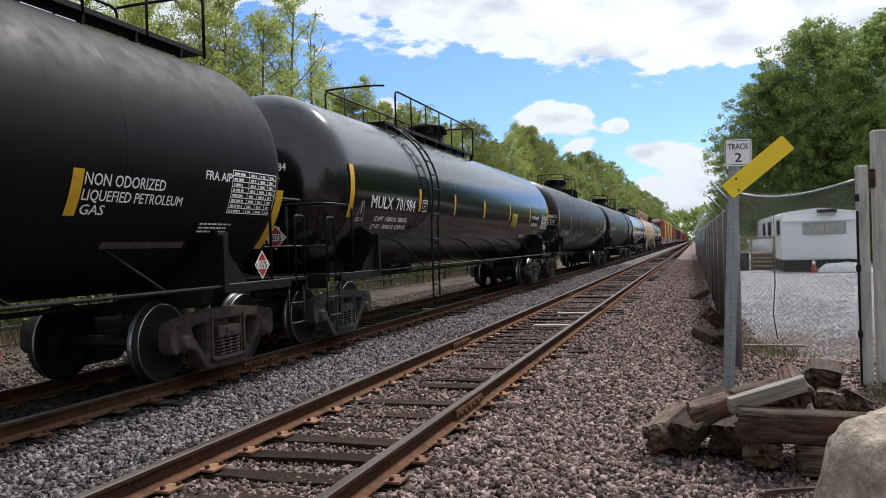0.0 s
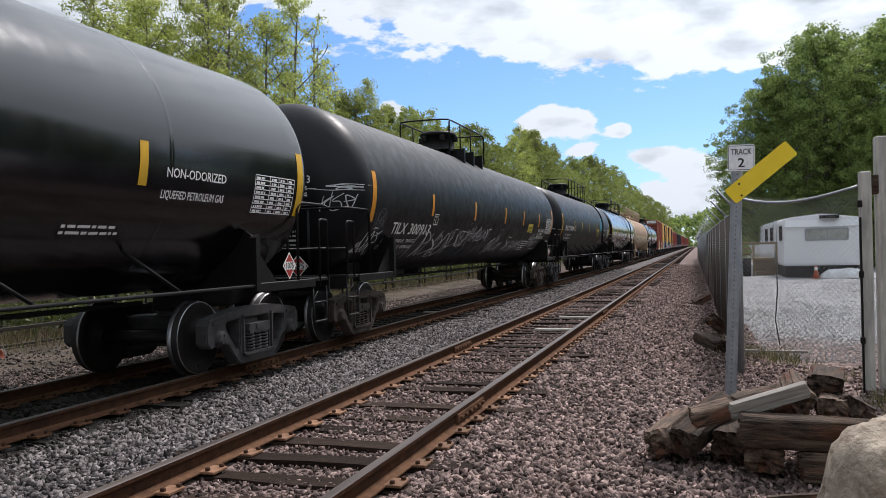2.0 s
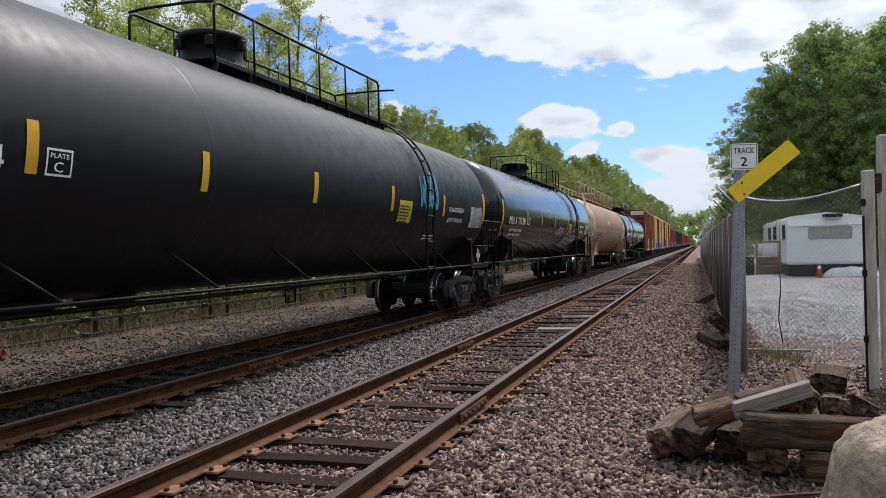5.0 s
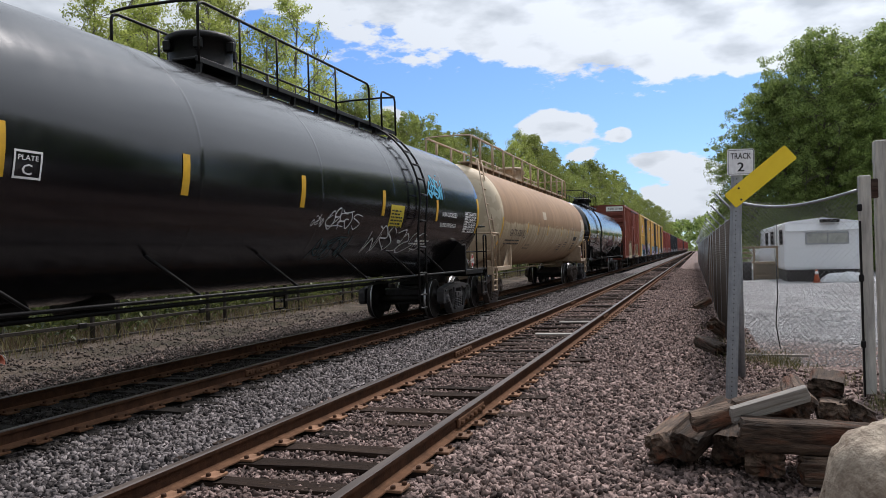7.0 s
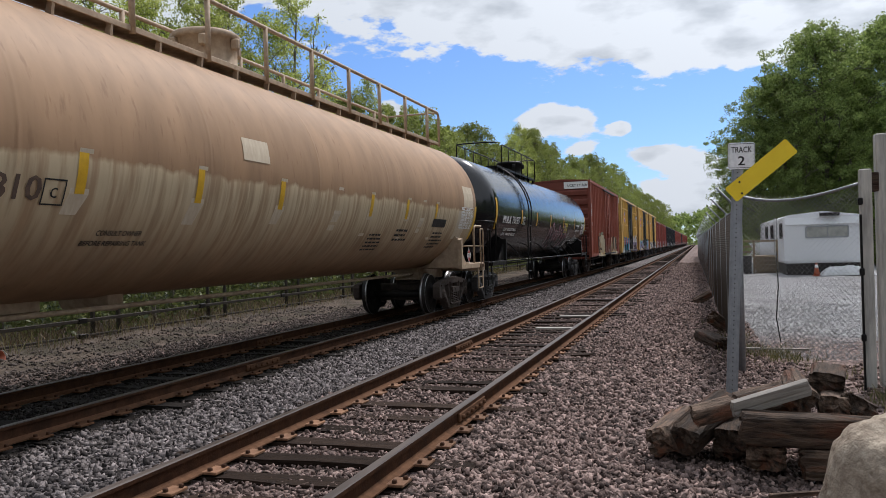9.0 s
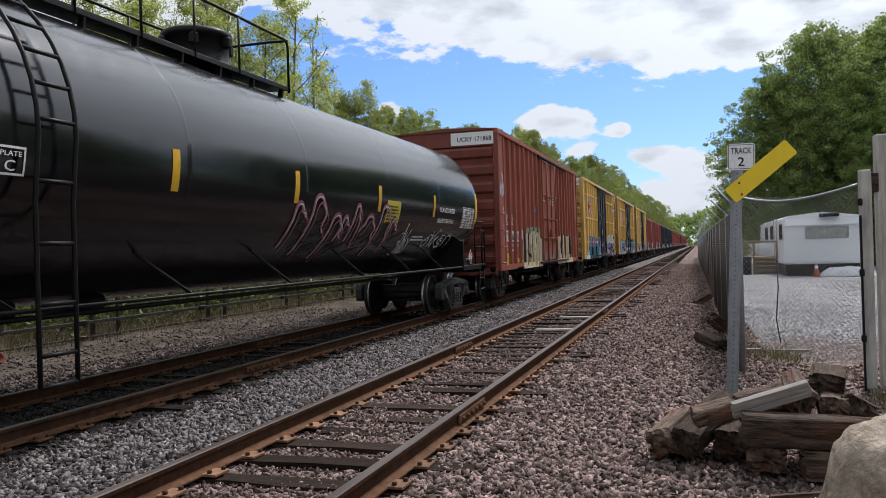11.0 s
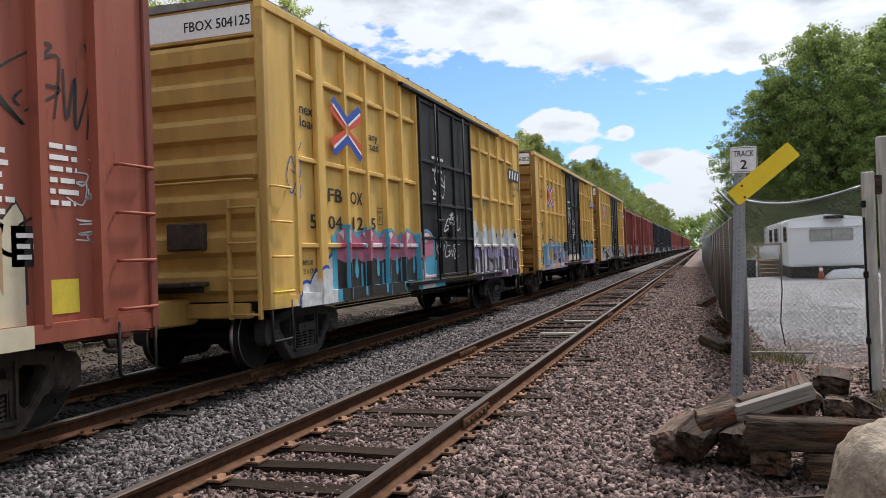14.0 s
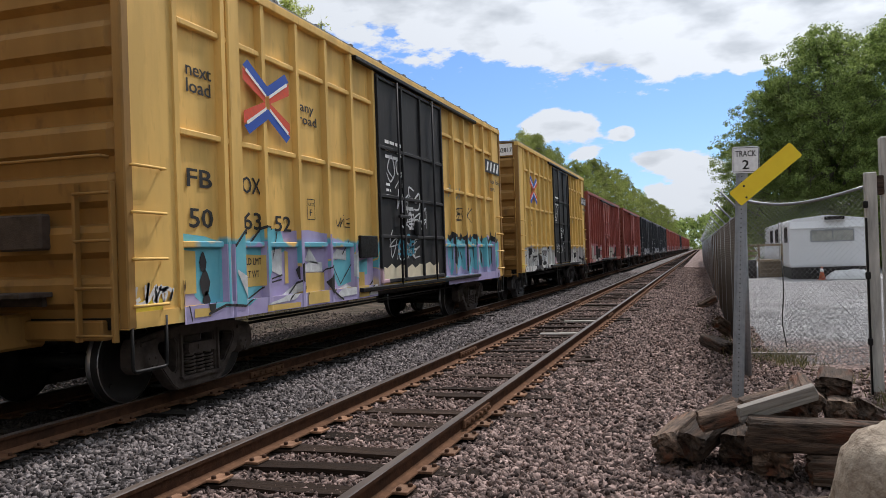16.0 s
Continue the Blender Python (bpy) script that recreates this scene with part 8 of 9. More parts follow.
def build_trees():
    rng = random.Random(5)
    poplars = [tree("tall slender poplar with thin yellow-green leaves", 10.5, 1.9, 31 + k, LEAF_POPLAR, 34, 15, 52, 0.046, 0.12, 0.85, 0.45) for k in range(3)]
    maples = [tree("dense green broadleaf tree by the railway", 9.0, 2.7, 41 + k, LEAF_MAPLE, 28, 24, 56, 0.055, 0.06) for k in range(3)]
    sparse = tree("half-bare young poplar with few leaves", 10.8, 1.1, 51, LEAF_POPLAR, 20, 12, 9, 0.07, 0.25, 0.8, 0.5, 0.55)
    placed = []

    def put(src, x, y, h, base):
        k = h / base
        m = Matrix.Translation((x, y, -0.15)) @ Matrix.Rotation(rng.uniform(0, 6.28), 4, "Z") @ Matrix.Diagonal((k * rng.uniform(0.92, 1.08), k * rng.uniform(0.92, 1.08), k, 1))
        if src in placed:
            copy_thing(src, m)
        else:
            src.matrix_basis = m
            placed.append(src)
    # the belt of trees beyond the train: (x, y, height, kind)
    front = [(-16.4, 18.9, 9.6, "p"), (-16.2, 20.8, 10.6, "p"), (-17.4, 22.4, 11.2, "p"), (-16.0, 23.2, 10.6, "p"), (-16.2, 25.4, 10.7, "p"), (-17.6, 26.6, 11.4, "p"), (-16.0, 28.0, 10.4, "p"), (-16.0, 29.8, 11.8, "p"),
             (-17.2, 31.6, 10.6, "p"), (-16.0, 32.6, 12.6, "s"), (-16.6, 33.8, 10.2, "p"), (-16.0, 35.6, 9.4, "m"), (-16.0, 38.0, 10.7, "p"), (-15.8, 40.0, 9.4, "m"), (-16.0, 42.6, 8.9, "m"), (-16.4, 46.0, 9.9, "m"),
             (-16.0, 49.6, 9.4, "m"), (-16.4, 53.6, 9.7, "m"), (-16.0, 57.8, 10.6, "m"), (-16.0, 62.6, 10.2, "m"), (-16.3, 67.0, 10.8, "m"), (-16.0, 72.2, 13.2, "p"), (-16.0, 75.0, 12.4, "p"), (-16.0, 79.0, 13.0, "m"),
             (-16.4, 84.5, 12.4, "m"), (-16.0, 90.0, 12.8, "m"), (-16.4, 99.0, 12.6, "m"), (-16.0, 109.0, 13.2, "m"), (-16.4, 118.0, 14.2, "m"), (-16.0, 127.0, 15.4, "m"), (-16.4, 143.0, 15.6, "m"), (-16.0, 162.0, 16.8, "m"),
             (-16.4, 182.0, 16.6, "m"), (-16.0, 204.0, 17.0, "m"), (-16.0, 236.0, 17.0, "m"), (-16.0, 272.0, 17.4, "m"), (-15.0, 320.0, 17.8, "m"), (-15.0, 372.0, 18.4, "m")]
    for x, y, h, kind in front:
        src = {"p": rng.choice(poplars), "m": rng.choice(maples), "s": sparse}[kind]
        put(src, x, y, h, {"p": 10.5, "m": 9.0, "s": 10.8}[kind])
    for y in (22.5, 24.6, 26.8, 29.0):
        put(rng.choice(maples), -19.6 + rng.uniform(-0.6, 0.6), y, 9.4 + rng.uniform(-0.4, 0.5), 9.0)
    for y in (31.0, 36.0, 41.0, 47.0, 55.0, 66.0, 80.0, 96.0, 116.0, 145.0, 185.0):
        put(rng.choice(maples), -21.0 + rng.uniform(-1, 1), y, 8.0 + y * 0.035, 9.0)
    # the dark group behind the yard
    big = [tree("large dense dark green tree behind the yard", 13.0, 4.6, 61 + k, LEAF_DARK, 58, 36, 72, 0.064, 0.03, 0.95) for k in range(2)]
    for k, (x, y, h) in enumerate(((7.1, 52.0, 14.2), (4.7, 53.0, 11.8), (11.4, 53.4, 13.6), (16.4, 54.0, 14.6), (9.4, 60.0, 12.2), (5.6, 60.0, 10.6), (19.0, 54.0, 15.5), (24.0, 58.0, 15.0), (3.0, 72.0, 6.0), (3.6, 84.0, 5.6), (10.0, 48.8, 8.2), (5.2, 49.5, 6.0))):
        put(big[k % 2], x, y, h, 13.0)
    # unseen trees added round the place, to darken tank reflections and low skylight
    for x, y in [(20.0 + 2 * math.sin(k * 2.1), -20.0 + 6.0 * k) for k in range(11)]:
        put(rng.choice(big), x, y, rng.uniform(9.5, 12.0), 13.0)
    for k in range(5):
        put(rng.choice(maples), -16.6 + math.sin(k * 1.9), -18.0 + 5.6 * k, rng.uniform(8.5, 10.5), 9.0)
    # wooded hill that closes the view
    nr = np.random.default_rng(3)
    count = 1500
    x = nr.uniform(-150, 150, count)
    y = nr.uniform(480, 560, count)
    top = 13 + 7 * np.exp(-((x + 15) / 45) ** 2) + 3 * np.sin(x * 0.13)
    z = top * nr.random(count) ** 0.6
    v, f = leaf_cloud(nr, np.stack([x, y, z], 1), nr.uniform(2.0, 3.6, count), 36, 0.9)
    tagged(new("far_woods", quick_mesh("far_woods", v, f, LEAF_DARK)), "distant wooded hill at the end of the line", "woods", kind="stuff")


def build_undergrowth():
    nr = np.random.default_rng(9)
    # shrubs along the far fence
    count = 1500
    y = 6 + 80 * nr.random(count) ** 1.5
    x = -12.2 - 3.2 * nr.random(count)
    z = 0.1 + nr.random(count) * np.clip((-11.6 - x) * 1.0, 0.3, 2.6)
    v, f = leaf_cloud(nr, np.stack([x, y, z], 1), nr.uniform(0.25, 0.55, count), 42, 0.075)
    tagged(new("shrubs", quick_mesh("shrubs", v, f, LEAF_SHRUB)), "tangled green shrubs along the far fence", "shrubs", kind="stuff")

    def blades(name, label, mat, px, py, h, wide):
        k = len(px)
        base = np.stack([px, py, ground_height(px, py) - 0.01], 1)
        a = nr.uniform(0, 6.28, k)
        side = np.stack([np.cos(a), np.sin(a), 0 * a], 1) * (wide * nr.uniform(0.6, 1.4, k))[:, None]
        lean = np.stack([nr.normal(0, 0.3, k), nr.normal(0, 0.3, k), np.ones(k)], 1) * h[:, None]
        bend = np.stack([nr.normal(0, 0.3, k), nr.normal(0, 0.3, k), 0 * a], 1) * h[:, None]
        v = np.stack([base - side, base + side, base + lean * 0.6 + side * 0.7, base + lean * 0.6 - side * 0.7, base + lean + bend], 1).reshape(-1, 3)
        i = 5 * np.arange(k)[:, None]
        f = np.concatenate([i + np.array([[0, 1, 2]]), i + np.array([[0, 2, 3]]), i + np.array([[3, 2, 4]])])
        tagged(new(name, quick_mesh(name, v, f, mat)), label, "weeds", kind="stuff")
    k = 9000
    y = 6 + 50 * nr.random(k) ** 1.6
    x = -10.9 - 3.0 * nr.random(k) ** 0.8
    blades("dry_weeds", "dry straw and rust coloured weeds on the verge", WEED_RUST, x, y, nr.uniform(0.05, 0.42, k) * np.clip((-10.4 - x) / 1.6, 0.3, 1), 0.006)
    k = 5000
    y = 6 + 60 * nr.random(k) ** 1.5
    x = -11.2 - 3.2 * nr.random(k)
    blades("verge_grass", "green grass and weeds on the verge", GRASS, x, y, nr.uniform(0.1, 0.45, k), 0.007)
    spots = [(0.75, 13.0, 0.5, 320), (1.15, 12.6, 0.35, 200), (0.55, 15.0, 0.25, 120), (1.9, 9.3, 0.35, 260), (2.3, 8.6, 0.4, 300), (1.5, 11.2, 0.3, 120), (0.3, 17.5, 0.25, 90)]
    px = np.concatenate([nr.normal(a, s * 0.5, c) for a, b, s, c in spots])
    py = np.concatenate([nr.normal(b, s * 0.9, c) for a, b, s, c in spots])
    blades("grass_tufts", "tufts of pale green grass by the fence", GRASS, px, py, nr.uniform(0.05, 0.2, len(px)), 0.006)


# ---------- fences, sign, timber, trailer ----------
def chain_link(bm, a, b, z0, z1, pitch=0.075, r=0.0035, sag=0.0):
    """Crossed wires between two upright edges a and b (x, y)."""
    a, b = Vector((*a, 0)), Vector((*b, 0))
    length = (b - a).length
    d = (b - a) / length
    h = z1 - z0
    for s in (1, -1):
        k = -h
        while k < length:
            u0, u1 = max(k, 0), min(k + h, length)
            if u1 - u0 > 0.03:
                w0, w1 = u0 - k, u1 - k
                if s < 0:
                    w0, w1 = h - w0, h - w1
                p, q = a + d * u0, a + d * u1
                f0, f1 = (sag * math.sin(math.pi * u / length) for u in (u0, u1))
                tube(bm, [(p.x, p.y, z0 + w0 - f0 * (w0 / h)), (q.x, q.y, z0 + w1 - f1 * (w1 / h))], r, 3)
            k += pitch


def build_fences():
    fence = empty("chain_link_fence", "tall chain-link fence with dusty slats and barbed wire arms", "fence")
    start, stop = 11.2, 98.0

    def fx(y):
        return 0.47 - 0.0066 * (y - 11.2)
    y = start
    spots = []
    while y < stop:
        spots.append(y)
        y += 3.0
    for k, y in enumerate(spots):
        def post(bm):
            tube(bm, [(0, 0, -0.2), (0, 0, 1.95)], 0.03, 8)
        p = link_mesh("post", mesh_once("fence_post", post, GALVANISED), fence)
        p.location = (fx(y), y, 0)

        def arm(bm):
            tube(bm, [(0, 0, 1.93), (-0.24, -0.02, 2.2)], 0.016, 5)
        p = link_mesh("barbed_wire_arm", mesh_once("fence_arm", arm, GALVANISED), fence)
        p.location = (fx(y), y, 0)
    bm = bmesh.new()
    tube(bm, [(fx(start), start, 1.9), (fx(stop), stop, 1.9)], 0.022, 6)
    part("top_rail", bm, GALVANISED, fence)
    for k in range(3):
        bm = bmesh.new()
        tube(bm, [(fx(start) - 0.08 - 0.07 * k, start, 2.0 + 0.08 * k), (fx(stop) - 0.08 - 0.07 * k, stop, 2.0 + 0.08 * k)], 0.004, 4)
        part("barbed_wire", bm, WIRE, fence)
    rng = random.Random(4)
    v, f = [], []
    y = start + 0.05
    while y < stop:
        w = 0.052
        x = fx(y) + rng.uniform(-0.008, 0.008)
        z1 = 1.86 + rng.uniform(-0.03, 0.03)
        z0 = -0.12 + rng.uniform(-0.03, 0.05)
        b = len(v)
        v += [(x + sx * 0.004, y + sy * w / 2, z) for sx in (-1, 1) for sy in (-1, 1) for z in (z0, z1)]
        f += [tuple(b + i for i in q) for q in ((0, 1, 3, 2), (4, 6, 7, 5), (0, 4, 5, 1), (2, 3, 7, 6), (0, 2, 6, 4), (1, 5, 7, 3))]
        y += 0.066
    tagged(part_np("privacy_slats", v, f, FENCE_DARK, fence), "dusty grey-brown privacy slats", kind="stuff")
    bm = bmesh.new()
    chain_link(bm, (fx(start) - 0.02, start), (fx(24) - 0.02, 24), -0.15, 1.9, 0.08, 0.002)
    part("wire_mesh", bm, WIRE_OLD, fence)

    gate = empty("chain_link_gate", "sagging chain-link gate panel hung between posts", "gate")
    a, b = (0.50, 11.1), (1.76, 10.25)
    bm = bmesh.new()
    chain_link(bm, a, b, 0.04, 2.11, 0.064, 0.0018, 0.09)
    part("wire_mesh", bm, WIRE, gate, "galvanised chain-link mesh")
    bm = bmesh.new()
    pts = []
    for k in range(13):
        u = k / 12
        pts.append((a[0] + (b[0] - a[0]) * u, a[1] + (b[1] - a[1]) * u, 2.08 + 0.03 * u - 0.115 * math.sin(math.pi * u ** 0.85)))
    tube(bm, pts, 0.017, 6)
    part("top_rail", bm, GALVANISED, gate)
    bm = bmesh.new()
    tube(bm, [(*a, -0.2), (*a, 2.12)], 0.035, 8)
    part("post", bm, GALVANISED, gate)
    bm = bmesh.new()
    rng = random.Random(2)
    tube(bm, [(0.92, 10.9 - 0.0, 1.35), (0.93, 10.88, 0.9), (0.90, 10.9, 0.5), (0.94, 10.86, 0.2)], 0.007, 5)
    part("hanging_cable", bm, RUBBER, gate)

    post = empty("gate_post", "weathered white timber gate post", "post")
    bm = bmesh.new()
    box(bm, (1.82, 10.2, 1.02), (0.125, 0.11, 2.5), bevel=0.012)
    part("post_body", bm, CREAM_POST, post)
    bm = bmesh.new()
    box(bm, (1.752, 10.12, 0.75), (0.02, 0.05, 2.0), bevel=0.004)
    for z in (0.35, 1.1, 1.9):
        box(bm, (1.75, 10.11, z), (0.05, 0.05, 0.08), bevel=0.008)
    part("hinge_strap", bm, BLACK_FRAME, post)
    tall = empty("tall_post", "taller grey timber post beside the gate post", "post")
    bm = bmesh.new()
    box(bm, (2.04, 10.28, 1.22), (0.20, 0.16, 2.9), bevel=0.015)
    part("post_body", bm, CREAM_POST, tall)
    bm = bmesh.new()
    box(bm, (1.91, 10.24, 2.12), (0.11, 0.1, 0.22), bevel=0.01)
    part("bracket", bm, OLD_TIE, tall)

    rail = empty("guard_rail", "low grey steel rail fence on the far side of the tracks", "fence")
    y = 2.04
    while y < 62:
        def post2(bm):
            box(bm, (0, 0, 0.28), (0.07, 0.07, 1.0), bevel=0.006)
        p = link_mesh("post", mesh_once("rail_post", post2, GREY_RAILING), rail)
        p.location = (-11.74, y, 0)
        p = link_mesh("post", mesh_once("rail_post", post2, GREY_RAILING), rail)
        p.location = (-11.74, y - 0.75, -0.06)
        y += 4.0
    for z, t in ((0.27, 0.065), (-0.03, 0.045)):
        bm = bmesh.new()
        box(bm, (-11.66, 31, z), (0.05, 58, t), bevel=0.006)
        part("rail_bar", bm, GREY_RAILING, rail)
        for k in range(14):
            bm = bmesh.new()
            box(bm, (-11.65, 4.9 + 4 * k, z), (0.075, 0.22, t + 0.04), bevel=0.01)
            part("rail_sleeve", bm, BLACK_FRAME, rail)
    stakes = random.Random(8)
    for k in range(16):
        bm = bmesh.new()
        h = stakes.uniform(0.9, 1.4)
        box(bm, (0, 0, h / 2), (0.08, 0.08, h), bevel=0.01, rot=(stakes.uniform(-6, 6), stakes.uniform(-6, 6), 20))
        st = part("old_stake", bm, BARK)
        st.location = (-12.6 - stakes.random(), 7.5 + 2.9 * k + stakes.uniform(-0.8, 0.8), -0.2)
        tagged(st, "old wooden stake among the weeds by the far fence", "stake", "stakes by the far fence")


def build_sign():
    sign = empty("track_sign", "white TRACK 2 sign and yellow blade on a perforated steel post", "sign")
    bm = bmesh.new()
    lo, hi = Vector((0.285, 9.24, -0.3)), Vector((0.425, 9.24, 2.5))
    d = (hi - lo)
    ang = math.degrees(math.atan2(d.x, d.z))
    mid = (lo + hi) / 2
    h = d.length
    for x in (-1, 1):
        box(bm, (x * 0.045, 0.012, 0), (0.03, 0.004, h))
        box(bm, (x * 0.031, 0.0, 0), (0.004, 0.028, h))
    box(bm, (0, -0.013, 0), (0.062, 0.004, h), bevel=0.001)
    for k in range(int(h / 0.05)):
        lathe(bm, [(-0.0165, 0.0), (-0.0165, 0.007)], "y", 6, (0, 0, -h / 2 + 0.03 + k * 0.05), [1])
    post = part("post", bm, [GALVANISED, BLACK_PRINT], sign, "perforated galvanised channel post")
    post.matrix_basis = pose(mid.x, mid.y, mid.z, 0, ang, 0)
    bm = bmesh.new()

    def plate(bm, w, hh, r, t):
        pts = []
        for cx, cz, a0 in ((w / 2 - r, hh / 2 - r, 0), (-w / 2 + r, hh / 2 - r, 90), (-w / 2 + r, -hh / 2 + r, 180), (w / 2 - r, -hh / 2 + r, 270)):
            for k in range(4):
                a = radians(a0 + 30 * k)
                pts.append((cx + r * math.cos(a), cz + r * math.sin(a)))
        prism(bm, pts, -t / 2, t / 2, plane="xz")
    plate(bm, 0.275, 0.285, 0.025, 0.004)
    face = part("number_plate", bm, SIGN_WHITE, sign, "white square plate lettered TRACK 2")
    face.name = "track_plate"
    face.matrix_basis = pose(0.455, 9.21, 2.405, 0, 1.5, 0)
    d = Decal()
    d.fitted("TRACK", -0.105, 0.035, 0.062, 0.21)
    d.fitted("2", -0.035, -0.10, 0.095, 0.07)
    for x, z, w, hh in ((-0.125, 0.126, 0.25, 0.005), (-0.125, -0.131, 0.25, 0.005), (-0.13, -0.126, 0.005, 0.252), (0.125, -0.126, 0.005, 0.252)):
        d.rect(x, z, w, hh, 0, 1)
    d.lay("sign_letters", [BLACK_PRINT], lambda a, b: (a, -0.005, b), face)
    bm = bmesh.new()
    plate(bm, 0.80, 0.19, 0.02, 0.004)
    for x in (-0.27, -0.33):
        lathe(bm, [(-0.010, 0.0), (-0.010, 0.010), (0.0, 0.012)], "y", 8, (x + 0.03, 0, 0.05 if x > -0.3 else -0.06), [1, 1])
    blade = part("yellow_blade", bm, [SIGN_YELLOW, BLACK_PRINT], sign, "yellow blade fixed at a slant")
    blade.matrix_basis = pose(0.645, 9.20, 2.235, 0, -39.0, 0)


def timber(name, label, size, m, seed, mat=None, category="timber", rough=1.0):
    """A weathered baulk: rounded arrises, cracks along the grain and broken, uneven ends."""
    bm = bmesh.new()
    box(bm, (0, 0, 0), size)
    bmesh.ops.subdivide_edges(bm, edges=[e for e in bm.edges if abs((e.verts[0].co - e.verts[1].co).x) > size[0] * 0.5], cuts=12)
    bmesh.ops.subdivide_edges(bm, edges=[e for e in bm.edges if abs((e.verts[0].co - e.verts[1].co).x) < 1e-4], cuts=7, use_grid_fill=True)
    for v in bm.verts:
        p = v.co.copy()
        u, w = abs(p.y) / (size[1] / 2), abs(p.z) / (size[2] / 2)
        end = abs(abs(p.x) - size[0] / 2) < 1e-3
        round_ = max(0.0, u + w - 1.6) * 0.03 * min(1.0, size[2] / 0.2)
        k = noise.noise_vector(Vector((p.x * 2.2 + seed * 3.7, p.y * 11, p.z * 11)))
        crack = max(0.0, noise.noise(Vector((p.x * 1.5 + seed, p.y * 26, p.z * 26))) - 0.10) * 0.055
        inward = Vector((0, -math.copysign(1, p.y) * (u > 0.98), -math.copysign(1, p.z) * (w > 0.98)))
        v.co += inward * (round_ + crack) * rough + Vector((0, k.y * 0.009, k.z * 0.009)) * rough
        if end:
            v.co.x -= math.copysign(1, p.x) * (0.03 + 0.06 * noise.noise(Vector((seed * 5.1, p.y * 9, p.z * 9))) + 0.05 * max(0.0, u + w - 1.2) + 2.0 * crack) * rough
    ob = part(name, bm, mat or OLD_TIE)
    ob.matrix_basis = m
    return tagged(ob, label, category, "old ties in the pile" if name == "old_tie" else "")


def build_pile():
    label = "split and weathered railway tie in a pile"
    rows = [((0.98, 0.22, 0.235), (0.71, 6.17, 0.135, 3, 1, -2)),     # long face, upper course
            ((0.80, 0.22, 0.22), (1.00, 6.13, -0.08, 0, 0, -3)),      # lower course
            ((0.62, 0.27, 0.20), (0.42, 6.42, -0.06, 0, 0, 88)),      # butt end, lower course
            ((0.75, 0.22, 0.23), (-0.24, 6.80, -0.04, -14, -5, 74)),  # broken ends
            ((0.85, 0.24, 0.22), (0.00, 6.76, 0.05, 20, -12, 64)),
            ((0.6, 0.24, 0.24), (0.20, 6.82, -0.08, 0, 0, 84)),
            ((0.7, 0.23, 0.22), (0.68, 6.76, 0.31, 38, 0, 87)),       # butts on top
            ((0.7, 0.22, 0.20), (0.93, 6.76, 0.24, -3, 0, 86)),
            ((0.45, 0.25, 0.15), (0.92, 6.86, 0.405, 5, -4, 80)),
            ((0.6, 0.20, 0.20), (1.10, 6.72, 0.18, 26, 14, 72)),
            ((0.5, 0.22, 0.16), (0.50, 6.75, 0.13, 0, 0, 30)),
            ((0.42, 0.16, 0.06), (0.40, 6.62, 0.315, 6, -14, 16))]
    for k, (size, p) in enumerate(rows):
        timber("old_tie", label, size, pose(*p), 20 + k)
    timber("plank", "silver-grey plank lying across the pile of ties", (0.60, 0.07, 0.115), pose(0.46, 6.30, 0.335, 8, -16, 15), 40, GREY_PLANK, "plank", 0.35)
    timber("old_tie", "short dark baulk under the grey plank", (0.36, 0.14, 0.14), pose(0.06, 6.42, 0.20, 14, -12, 22), 41)
    timber("plank", "thin dark stick lying at the foot of the pile", (0.7, 0.035, 0.03), pose(0.72, 5.72, -0.17, 0, -3, 14), 43, OLD_TIE, "stick", 0.4)
    timber("old_tie", "single weathered tie lying in the gravel by the fence", (1.5, 0.24, 0.20), pose(0.15, 13.9, -0.12, 0, 0, 103), 51)
    timber("stump", "dark rotten stump of tie by the fence", (0.4, 0.25, 0.25), pose(0.3, 15.7, 0.0, 20, 30, 40), 52, rough=2.0)
    timber("stump", "dark rotten stump of tie by the fence", (0.6, 0.2, 0.18), pose(0.05, 23.6, -0.08, 10, -22, 30), 53, rough=2.0)
    timber("plank", "grey board lying in the grass by the fence", (1.1, 0.10, 0.03), pose(0.95, 12.9, -0.14, 0, 0, -4), 54, GREY_PLANK, "plank", 0.2)
    for k, (x, y) in enumerate(((-2.72, 18.6), (-2.74, 15.85))):
        timber("loose_board", "pale board lying between the rails", (0.85, 0.17, 0.03), pose(x, y, -0.145, 0, 0, 2), 60 + k, MATS["pale board"], "board", 0.2)
    timber("loose_board", "pale board lying on the main track", (0.7, 0.16, 0.03), pose(-6.6, 20.0, -0.145, 0, 0, 0), 66, MATS["pale board"], "board", 0.2)
    # boulder
    bm = bmesh.new()
    bmesh.ops.create_icosphere(bm, subdivisions=5, radius=1.0)
    for v in bm.verts:
        p = v.co.copy()
        k = noise.fractal(p * 1.3 + Vector((3, 1, 7)), 1.0, 2.0, 5)
        f = noise.fractal(p * 9 + Vector((1, 4, 2)), 0.8, 2.0, 4)
        v.co = Vector((p.x * 0.62, p.y * 0.55, p.z * 0.62)) * (1 + 0.18 * k + 0.014 * f)
    ob = part("boulder", bm, BOULDER, smooth=True)
    ob.matrix_basis = pose(1.10, 4.35, 0.06, 8, -20, 30)
    tagged(ob, "pale rough granite boulder on the gravel", "boulder")


MATS["pale board"] = material("pale board", (0.42, 0.40, 0.37), 0.9, grain=(0.30, 0.28, 0.25), grain_scale=6)


